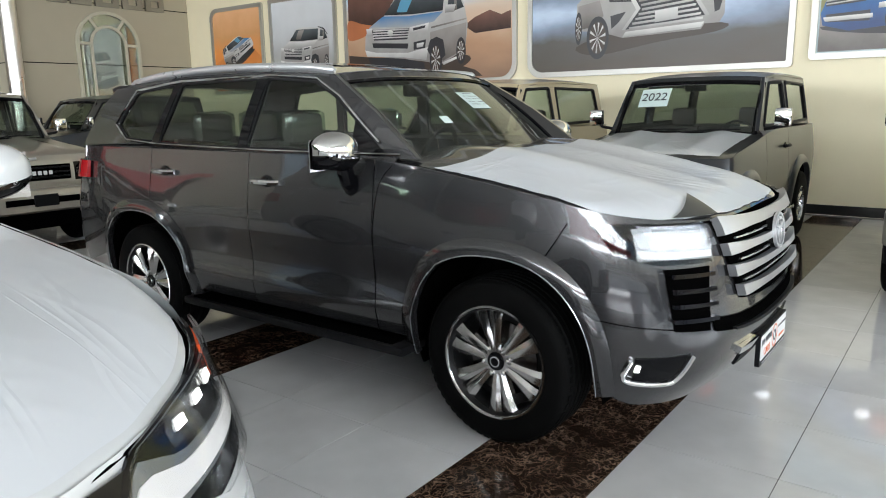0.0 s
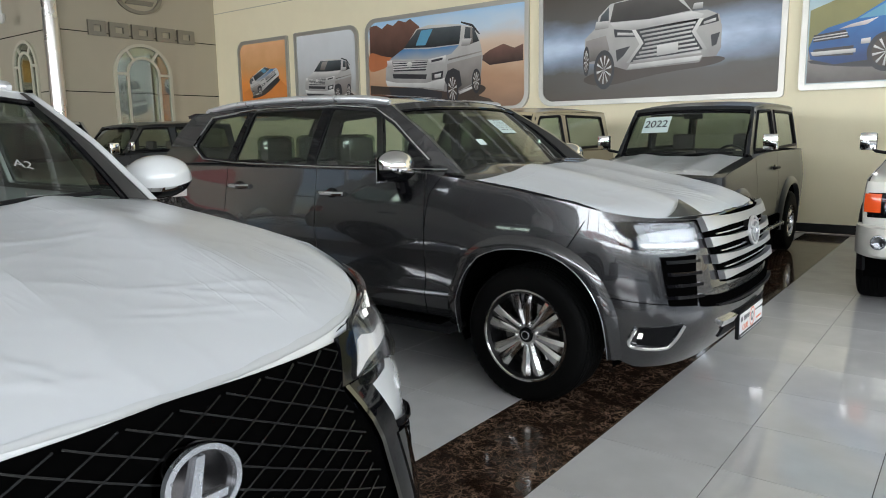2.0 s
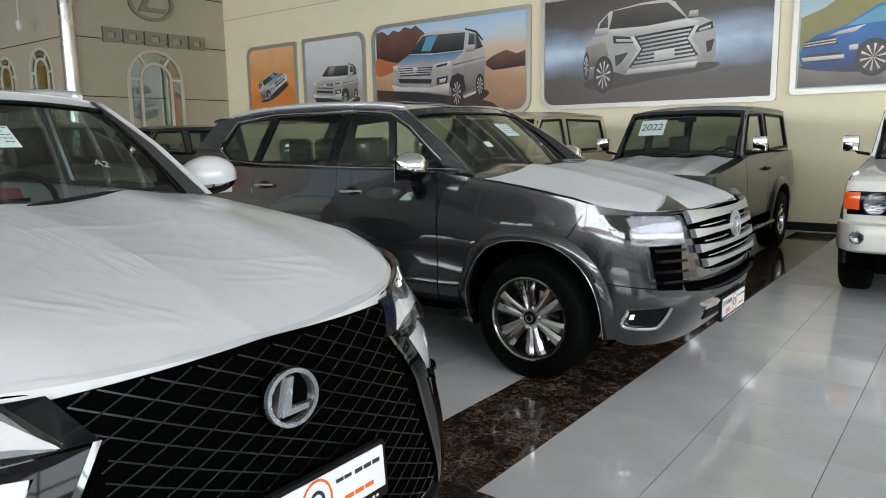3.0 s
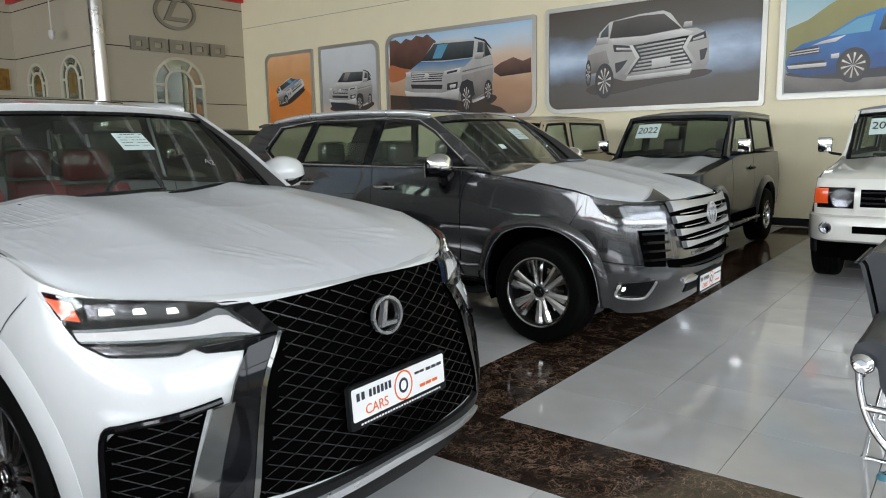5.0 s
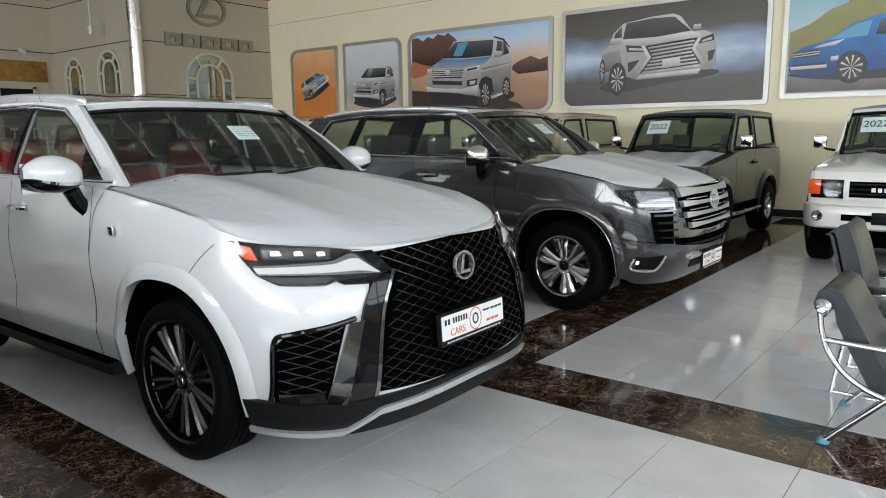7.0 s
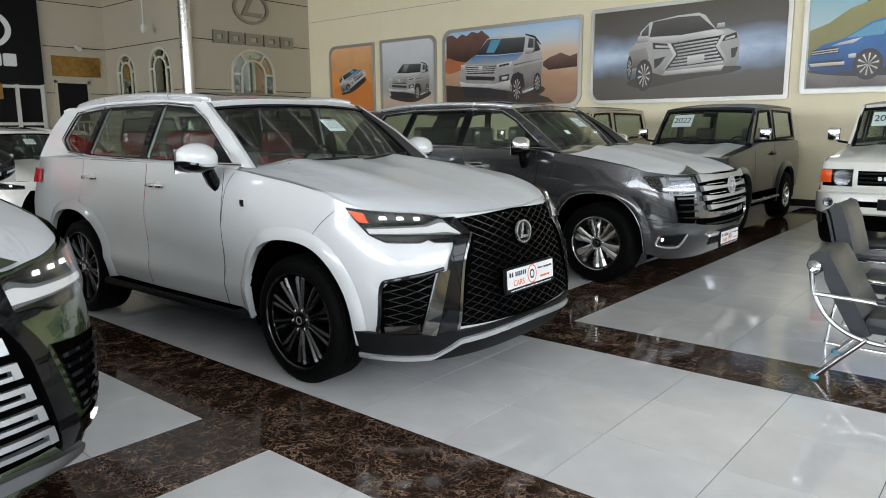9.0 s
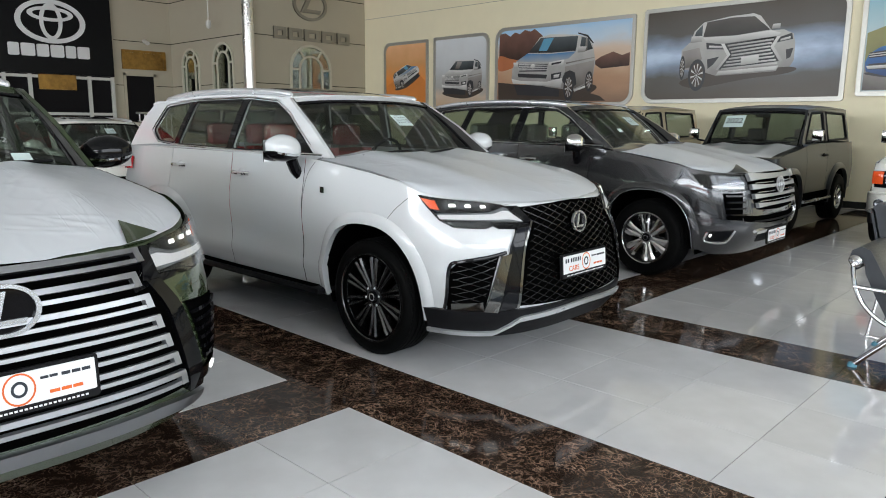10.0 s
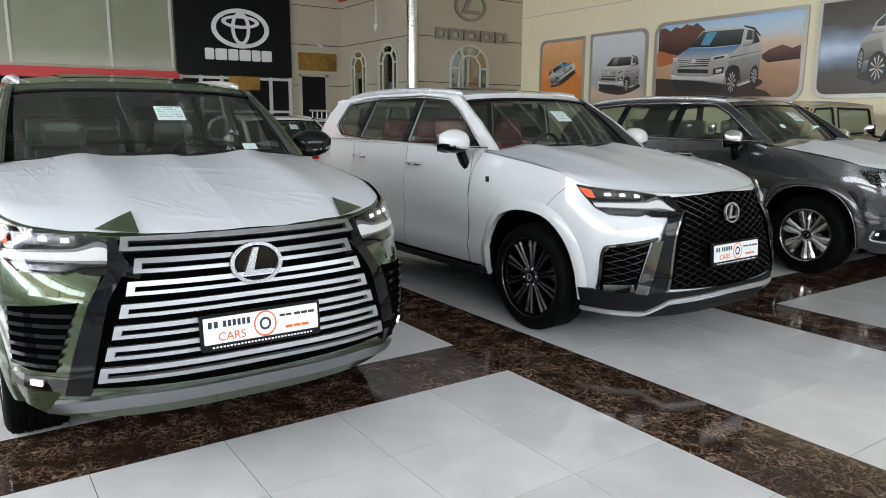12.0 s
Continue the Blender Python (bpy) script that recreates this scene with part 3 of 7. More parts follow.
def floor_tiles():
    rest = {True: ([], []), False: ([], [])}
    shared = {}
    for dark in (True, False):
        me = bpy.data.meshes.new("tile")
        me.from_pydata(tile_verts(0, 0, T), [], TILE_FACES)
        me.materials.append(M["marble"] if dark else M["tile"])
        shared[dark] = me
    near = 0
    for i in range(-33, 16):
        for j in range(-18, 22):
            x, y = -0.6 + i * T, -1.6 + j * T
            if x < WEST - 0.3 or x + T > EAST + 0.3 or y < SOUTH - 0.3 or y + T > NORTH + 0.2:
                continue
            dark = is_dark(i, j)
            if -2 <= i <= 4 and -5 <= j <= 14 or (-6 <= i <= 4 and -4 <= j <= 6):
                ob = new("marble_tile" if dark else "floor_tile", shared[dark])
                ob.parent = base
                ob.location = (x, y, 0)
                near += 1
            else:
                vs, fs = rest[dark]
                k = len(vs)
                vs += tile_verts(x, y, T)
                fs += [tuple(a + k for a in f) for f in TILE_FACES]
    for dark, (vs, fs) in rest.items():
        ob = ob_mesh("marble_tiles" if dark else "floor_tiles", vs, fs, M["marble"] if dark else M["tile"], base, smooth=0)
        tagged(ob, "far floor tiles", kind="stuff")


# ---- posters on the north wall ----
def poster_ground(name, kind):
    m = mat(name, (0.5, 0.5, 0.5), 0.35)
    t = m.node_tree
    b = t.nodes["Principled BSDF"]
    at = t.nodes.new("ShaderNodeTexCoord")
    sep = t.nodes.new("ShaderNodeSeparateXYZ")
    t.links.new(at.outputs["Generated"], sep.inputs[0])
    nz = t.nodes.new("ShaderNodeTexNoise")
    nz.inputs["Scale"].default_value, nz.inputs["Detail"].default_value = 3.5, 7
    t.links.new(at.outputs["Generated"], nz.inputs["Vector"])
    wob = t.nodes.new("ShaderNodeMath")
    wob.operation = "MULTIPLY_ADD"
    wob.inputs[1].default_value, wob.inputs[2].default_value = 0.35, -0.175
    t.links.new(nz.outputs["Fac"], wob.inputs[0])
    add = t.nodes.new("ShaderNodeMath")
    if kind == "glow":
        dx = t.nodes.new("ShaderNodeMath")
        dx.operation = "SUBTRACT"
        dx.inputs[1].default_value = 0.5
        t.links.new(sep.outputs[2], dx.inputs[0])
        ab = t.nodes.new("ShaderNodeMath")
        ab.operation = "ABSOLUTE"
        t.links.new(dx.outputs[0], ab.inputs[0])
        t.links.new(ab.outputs[0], add.inputs[0])
    else:
        t.links.new(sep.outputs[2], add.inputs[0])
    t.links.new(wob.outputs[0], add.inputs[1])
    ramp = t.nodes.new("ShaderNodeValToRGB")
    stops = {
        "dune": [(0.0, (0.609, 0.174, 0.029)), (0.45, (0.870, 0.319, 0.072)), (0.7, (0.725, 0.362, 0.145)), (1.0, (0.899, 0.507, 0.261))],
        "mist": [(0.0, (0.609, 0.435, 0.290)), (0.18, (0.652, 0.522, 0.406)), (0.3, (0.435, 0.435, 0.420)), (0.6, (0.609, 0.623, 0.638)), (1.0, (0.754, 0.783, 0.812))],
        "desert": [(0.0, (0.290, 0.174, 0.116)), (0.3, (0.493, 0.290, 0.174)), (0.5, (0.638, 0.435, 0.290)), (0.68, (0.725, 0.580, 0.464)), (0.85, (0.609, 0.725, 0.841)), (1.0, (0.435, 0.667, 0.899))],
        "glow": [(0.0, (0.58, 0.70, 0.86)), (0.10, (0.30, 0.38, 0.52)), (0.26, (0.105, 0.098, 0.088)), (0.6, (0.085, 0.062, 0.045))],
        "hill": [(0.0, (0.40, 0.48, 0.50)), (0.5, (0.52, 0.62, 0.64)), (1.0, (0.22, 0.50, 0.62))],
    }[kind]
    while len(ramp.color_ramp.elements) < len(stops):
        ramp.color_ramp.elements.new(0.5)
    for e, (p, c) in zip(ramp.color_ramp.elements, stops):
        e.position, e.color = p, (*c, 1)
    t.links.new(add.outputs[0], ramp.inputs[0])
    t.links.new(ramp.outputs[0], b.inputs["Base Color"])
    return m


def graded_ink(name, low, high):
    """Printed tone that runs from one colour at the foot of the shape to another at its top, with soft mottling."""
    m = mat(name, low, 0.35)
    t = m.node_tree
    at = t.nodes.new("ShaderNodeTexCoord")
    sep = t.nodes.new("ShaderNodeSeparateXYZ")
    t.links.new(at.outputs["Generated"], sep.inputs[0])
    nz = t.nodes.new("ShaderNodeTexNoise")
    nz.inputs["Scale"].default_value, nz.inputs["Detail"].default_value = 2.6, 5
    t.links.new(at.outputs["Object"], nz.inputs["Vector"])
    wob = t.nodes.new("ShaderNodeMath")
    wob.operation = "MULTIPLY_ADD"
    wob.inputs[1].default_value, wob.inputs[2].default_value = 0.7, -0.35
    t.links.new(nz.outputs["Fac"], wob.inputs[0])
    add = t.nodes.new("ShaderNodeMath")
    add.use_clamp = True
    t.links.new(sep.outputs[2], add.inputs[0])
    t.links.new(wob.outputs[0], add.inputs[1])
    mix = t.nodes.new("ShaderNodeMixRGB")
    mix.inputs[1].default_value, mix.inputs[2].default_value = (*low, 1), (*high, 1)
    t.links.new(add.outputs[0], mix.inputs[0])
    t.links.new(mix.outputs[0], t.nodes["Principled BSDF"].inputs["Base Color"])
    return m


INK = {k: mat("poster_" + k, c, 0.35, grain=0.12, scale=2.5) for k, c in dict(
    pale=(0.54, 0.535, 0.52), mid=(0.27, 0.235, 0.225), dark=(0.03, 0.03, 0.035), glass=(0.02, 0.028, 0.036), blue=(0.018, 0.12, 0.38), shadeblue=(0.017, 0.087, 0.290),
    shade=(0.06, 0.042, 0.032), rock=(0.11, 0.055, 0.04), dust=(0.725, 0.522, 0.377), lamp=(0.66, 0.66, 0.65), sky=(0.13, 0.30, 0.50), sand=(0.72, 0.24, 0.05), dune=(0.50, 0.17, 0.07), darkglass=(0.035, 0.03, 0.027), skyglass=(0.12, 0.35, 0.52), leaf=(0.05, 0.06, 0.03), grass=(0.3, 0.28, 0.1)).items()}
for k, low, high in (("pale", (0.26, 0.245, 0.235), (0.66, 0.65, 0.63)), ("mid", (0.11, 0.095, 0.085), (0.36, 0.33, 0.31)), ("lamp", (0.38, 0.37, 0.36), (0.78, 0.77, 0.75)),
                     ("blue", (0.008, 0.045, 0.17), (0.03, 0.22, 0.60)), ("glass", (0.012, 0.015, 0.018), (0.10, 0.12, 0.13)), ("darkglass", (0.022, 0.018, 0.016), (0.10, 0.09, 0.08)),
                     ("grass", (0.20, 0.20, 0.07), (0.36, 0.33, 0.13)), ("sky", (0.42, 0.42, 0.42), (0.05, 0.22, 0.48)), ("rock", (0.035, 0.018, 0.014), (0.20, 0.10, 0.075))):
    INK[k] = graded_ink("poster_" + k, low, high)


def poster_inks(th, x0, x1, z0, z1, box=(0, 0, 100, 100), flip=False, tilt=0.0):
    """Returns ink(name, outline, colour, layer) and disc() for drawing on a poster in hundredths of a box."""
    bx, bz, bw, bh = box
    X, Z = x0 + bx / 100 * (x1 - x0), z0 + bz / 100 * (z1 - z0)
    W, H = bw / 100 * (x1 - x0), bh / 100 * (z1 - z0)
    c, s = math.cos(radians(tilt)), math.sin(radians(tilt))

    def ink(name, pts, key, layer, soft=False):
        if soft:
            pts = [tuple(p[:2]) for p in smooth_path([(u, v, 0) for u, v in pts], 4, True)]
        out = []
        for u, v in pts:
            u = 100 - u if flip else u
            a, b = (u / 100 - 0.5) * W, (v / 100 - 0.5) * H
            out.append((X + W / 2 + a * c - b * s, Z + H / 2 + a * s + b * c))
        flat_shape(name, out, INK[key], th, 0.0012, place=lambda x, z, dd: (x, NORTH - 0.0275 - layer * 0.0016 + dd, z))

    def wheel_print(u, v, ru, rv):
        ring = lambda k: [(u + ru * k * math.cos(2 * math.pi * i / 24), v + rv * k * math.sin(2 * math.pi * i / 24)) for i in range(24)]
        ink("printed_tyre", ring(1.0), "dark", 5)
        ink("printed_wheel", ring(0.76), "shade", 6)
        for k in range(10):
            a = math.pi * k / 5 + 0.2
            tip = [(u + ru * 0.72 * math.cos(a + d), v + rv * 0.72 * math.sin(a + d)) for d in (-0.10, 0.10)]
            ink("printed_spoke", [(u, v)] + tip, "lamp", 7)
    return ink, wheel_print


def print_tourer(ink, wheel_print, sky, body="pale"):
    """Silver off-roader seen from its front corner, its flank to the right."""
    ink("printed_shadow", [(2, 12), (20, 0), (62, -6), (98, 10), (96, 22), (40, 26)], "shade", 1, True)
    wheel_print(94, 26, 4.2, 15)
    ink("printed_car", [(0, 36), (1, 52), (4, 60), (10, 66), (20, 73), (27, 84), (35, 98), (48, 101), (78, 97), (92, 92), (97, 78), (100, 55), (98, 32), (90, 22), (76, 12), (58, 17), (34, 22), (2, 28)], body, 2)
    ink("printed_flank", [(66, 50), (99, 57), (98, 33), (90, 23), (78, 16), (66, 22)], "mid", 3)
    ink("printed_crease", [(67, 56), (99, 62), (99, 60.5), (67, 54)], "mid", 3)
    ink("printed_hood", [(20, 74), (45, 71), (78, 72), (70, 62), (58, 58.5), (45, 58), (10, 62), (5, 62)], "sky" if sky else "lamp", 3)
    ink("printed_windscreen", [(21, 75), (36, 97), (80, 95), (78, 73), (50, 72.5)], "glass", 4)
    ink("printed_screen_shine", [(40, 95), (52, 95.5), (44, 76), (34, 77)], "skyglass" if sky else "mid", 4.6)
    ink("printed_side_glass", [(82, 72), (84, 93), (92, 90), (97, 74), (90, 72)], "glass", 4)
    ink("printed_pillar", [(88, 71), (89, 92), (90.5, 91), (91, 72)], "mid", 5)
    ink("printed_grille", [(8, 59), (46, 57), (44, 44), (10, 46)], "dark", 3.4)
    for k in range(4):
        v = 57 - 3.0 * k
        ink("printed_grille_bar", [(9, v + 1.6), (45.5, v - 0.4), (45.5, v - 1.9), (9, v)], "lamp", 4)
    ink("printed_badge", [(24, 54), (27, 57), (30, 54), (27, 49)], "lamp", 4.8, True)
    ink("printed_lamp", [(47, 58), (65, 61), (64, 52), (47, 50)], "lamp", 4)
    ink("printed_lamp_dark", [(50, 56.5), (62, 58.5), (61, 55.5), (50, 53.5)], "dark", 5)
    ink("printed_lamp", [(2, 61), (8, 61), (8, 52), (3, 52)], "lamp", 4)
    ink("printed_intake", [(8, 43), (45, 39), (44, 33), (9, 37)], "dark", 4)
    ink("printed_bumper", [(0, 35), (12, 31), (44, 28), (64, 33), (62, 18), (40, 23), (2, 27)], "lamp", 3.2)
    ink("printed_fog_recess", [(50, 40), (62, 42), (61, 32), (50, 31)], "dark", 4)
    ink("printed_fog", [(53, 38), (60, 39), (59, 34), (53, 33)], "lamp", 4.8)
    ink("printed_underside", [(3, 26), (40, 21.5), (60, 15), (60, 4), (8, 8)], "dark", 2.4)
    ink("printed_arch", [(63, 30), (66, 41), (72, 44), (78, 40), (80, 22), (70, 12)], "dark", 4)
    wheel_print(71, 18, 5.8, 21)
    ink("printed_mirror", [(80, 70), (81, 79), (90, 78), (88, 70)], body, 6)
    ink("printed_step", [(77, 14), (90, 20), (90, 17), (78, 11)], "lamp", 5)
    ink("printed_roof_rail", [(80, 100), (91, 95), (98, 82), (96.5, 82), (90, 92.5), (80, 98)], "dark", 5)


def print_luxury(ink, wheel_print):
    """Silver off-roader seen almost from the front, its flank to the left."""
    ink("printed_shadow", [(0, 14), (16, 4), (60, 14), (96, 20), (98, 28), (40, 30)], "shade", 1, True)
    wheel_print(1.5, 33, 2.6, 17)
    ink("printed_car", [(0, 42), (0, 58), (9, 70), (11, 82), (20, 94), (45, 99), (64, 100), (70, 96), (80, 76), (90, 76), (98, 70), (100, 58), (100, 36), (97, 28), (88, 28), (86, 23), (34, 20), (26, 24), (16, 28), (4, 30)], "pale", 2)
    ink("printed_flank", [(1, 44), (1, 56), (17, 60), (20, 44), (14, 34), (4, 32)], "mid", 3)
    ink("printed_windscreen", [(20, 74), (23, 94), (46, 97), (65, 96), (79, 77), (50, 73)], "darkglass", 4)
    ink("printed_side_glass", [(10, 68), (13, 82), (19, 91), (19, 74)], "glass", 4)
    ink("printed_hood", [(20, 73), (50, 73), (80, 76), (88, 72), (84, 66), (42, 63), (24, 66)], "lamp", 3)
    ink("printed_grille", [(40, 63), (85, 68), (80, 55), (88, 36), (36, 28), (46, 48)], "dark", 3)
    for k in range(8):
        v = 60 - 4.4 * k
        a = np.interp(v, [28, 48, 60], [38, 47.5, 43])
        b = np.interp(v, [30, 50, 62], [87, 79.5, 83])
        ink("printed_grille_bar", [(a, v + 0.9), (b, v + 5.4), (b, v + 3.2), (a, v - 1.4)], "pale", 4)
    for e in (-1, 1):
        edge = [(40, 63), (46, 48), (36, 28), (33.5, 28), (43, 47), (37, 63)] if e < 0 else [(85, 68), (80, 55), (89, 35), (91, 36), (83, 55), (88, 68)]
        ink("printed_grille_edge", edge, "lamp", 5)
    ink("printed_lamp", [(23, 66), (41, 62), (43, 55), (24, 57)], "dark", 4)
    ink("printed_lamp_lit", [(26, 62), (38, 60), (39, 57), (26, 59)], "lamp", 5)
    ink("printed_lamp", [(86, 66), (97, 71), (98, 63), (85, 60)], "dark", 4)
    ink("printed_lamp_lit", [(88, 64), (96, 67), (96, 64), (88, 61.5)], "lamp", 5)
    ink("printed_intake", [(25, 43), (36, 46), (31, 36), (26, 30)], "dark", 4)
    ink("printed_intake", [(93, 50), (99, 52), (97, 40), (94, 38)], "dark", 4)
    ink("printed_plate", [(56, 33), (56, 44), (71, 46), (71, 35)], "lamp", 6)
    ink("printed_bumper", [(34, 21), (86, 25), (88, 30), (36, 26)], "lamp", 4)
    wheel_print(16, 22, 8.2, 22)
    ink("printed_mirror", [(8, 67), (9, 76), (19, 76), (19, 68)], "pale", 6)
    ink("printed_mirror", [(80, 78), (81, 84), (87, 84), (87, 78)], "pale", 6)


def print_crossover(ink, wheel_print):
    """Blue crossover, nose to the left, seen along its flank."""
    ink("printed_shadow", [(0, 20), (30, 8), (85, 12), (96, 22), (50, 28)], "dark", 1, True)
    ink("printed_car", [(1, 22), (0, 36), (2, 50), (8, 60), (20, 68), (34, 90), (46, 99), (66, 98), (84, 88), (96, 72), (99, 50), (97, 30), (88, 22), (40, 20), (12, 14)], "blue", 2)
    ink("printed_flank", [(38, 22), (44, 40), (96, 46), (96, 30), (88, 23)], "shadeblue", 3)
    ink("printed_windscreen", [(21, 68), (35, 88), (43, 92), (41, 70)], "skyglass", 3)
    ink("printed_side_glass", [(45, 70), (47, 92), (66, 93), (82, 84), (88, 74)], "glass", 3)
    ink("printed_pillar", [(62, 71), (63, 94), (65, 94), (65, 71)], "shadeblue", 4)
    ink("printed_grille", [(2, 52), (16, 56), (18, 46), (2, 43)], "dark", 3)
    for v in (45, 48.5):
        ink("printed_grille_bar", [(2, v + 1.5), (17, v + 4.5), (17, v + 3), (2, v)], "lamp", 4)
    ink("printed_intake", [(2, 34), (20, 36), (20, 24), (3, 25)], "dark", 3)
    ink("printed_bumper", [(1, 31), (21, 32), (21, 27), (2, 26)], "lamp", 4)
    ink("printed_lamp", [(13, 57), (25, 60), (30, 68), (18, 62)], "lamp", 4)
    ink("printed_fog", [(23, 43), (27, 44), (27, 37), (23, 37)], "lamp", 4)
    wheel_print(34, 26, 8.2, 24)
    wheel_print(86, 30, 7.0, 22)


def poster(x0, x1, z0, z1, kind, label, radii):
    th = thing("wall_poster", Matrix(), label, "poster", "framed posters on the wall")
    outer = rounded(x0, x1, z0, z1, radii=radii)
    w = 0.085
    inner = rounded(x0 + w, x1 - w, z0 + w, z1 - w, radii=[max(0.02, r - w * 0.6) for r in radii])
    flat_shape("frame", outer, M["frame"], th, 0.05, holes=[inner], place=lambda x, z, d: (x, NORTH - 0.052 + d, z))
    flat_shape("print", inner, poster_ground("print_" + kind, kind), th, 0.02, place=lambda x, z, d: (x, NORTH - 0.026 + d, z))
    edges = (x0 + w, x1 - w, z0 + w, z1 - w)
    ink, _ = poster_inks(th, *edges)
    if kind == "dune":
        ink("printed_dune", [(1, 2), (1, 34), (30, 46), (62, 66), (98, 40), (98, 2)], "sand", 0.4)
        draw = poster_inks(th, *edges, (18, 34, 66, 32), True, 22)
        print_tourer(*draw, True, "lamp")
    elif kind == "mist":
        print_tourer(*poster_inks(th, *edges, (12, 14, 80, 54)), False)
    elif kind == "desert":
        ink("printed_ground", [(1, 2), (0.5, 30), (14, 27), (34, 24), (60, 20), (80, 8), (84, 2)], "shade", 0.2)
        ink("printed_cliff", [(1, 52), (1, 96), (6, 97), (10, 92), (14, 97), (18, 94), (22, 99), (27, 96), (30, 99), (36, 90), (40, 70), (30, 58), (14, 54)], "rock", 0.4)
        ink("printed_cliff", [(1, 46), (1, 66), (10, 62), (18, 58), (14, 50)], "dune", 0.6, True)
        ink("printed_ridge", [(74, 50), (80, 57), (88, 62), (94, 57), (99, 60), (99, 44), (80, 42)], "rock", 0.4)
        print_tourer(*poster_inks(th, *edges, (12, 5, 64, 84)), True)
    elif kind == "glow":
        print_luxury(*poster_inks(th, *edges, (20.5, 9, 58, 80)))
    else:
        ink("printed_hillside", [(0.5, 20), (0.5, 56), (8, 62), (16, 74), (24, 80), (34, 83), (44, 84), (56, 90), (70, 97), (99.5, 99), (99.5, 20)], "grass", 0.3)
        ink("printed_road", [(0.5, 1), (0.5, 26), (40, 24), (99.5, 30), (99.5, 1)], "mid", 0.4)
        ink("printed_tree_line", [(22, 79), (24, 86), (26, 80), (30, 82), (32, 89), (34, 83), (38, 84), (40, 90), (42, 84), (48, 87), (50, 93), (52, 88), (40, 82)], "leaf", 0.4)
        print_crossover(*poster_inks(th, *edges, (0.6, 6, 70, 60)))
    return th


poster(-14.6, -12.68, 1.95, 3.94, "dune", "framed poster of a white off-roader on orange dunes", (0.05, 0.05, 0.05, 0.25))
poster(-12.45, -10.36, 1.95, 3.96, "mist", "framed poster of a grey off-roader in haze", (0.05, 0.05, 0.25, 0.05))
poster(-10.14, -6.03, 1.98, 4.02, "desert", "framed poster of a silver off-roader in a red desert", (0.06, 0.30, 0.06, 0.30))
poster(-5.81, -1.63, 2.02, 4.07, "glow", "framed poster of a silver off-roader on a dark glowing ground", (0.25, 0.06, 0.30, 0.06))
poster(-1.44, 2.85, 2.10, 4.14, "hill", "framed poster of a blue car before a grassy hill", (0.06, 0.06, 0.06, 0.30))


# ---- vehicles: one shell builder, several kinds ----
CURVES = {}


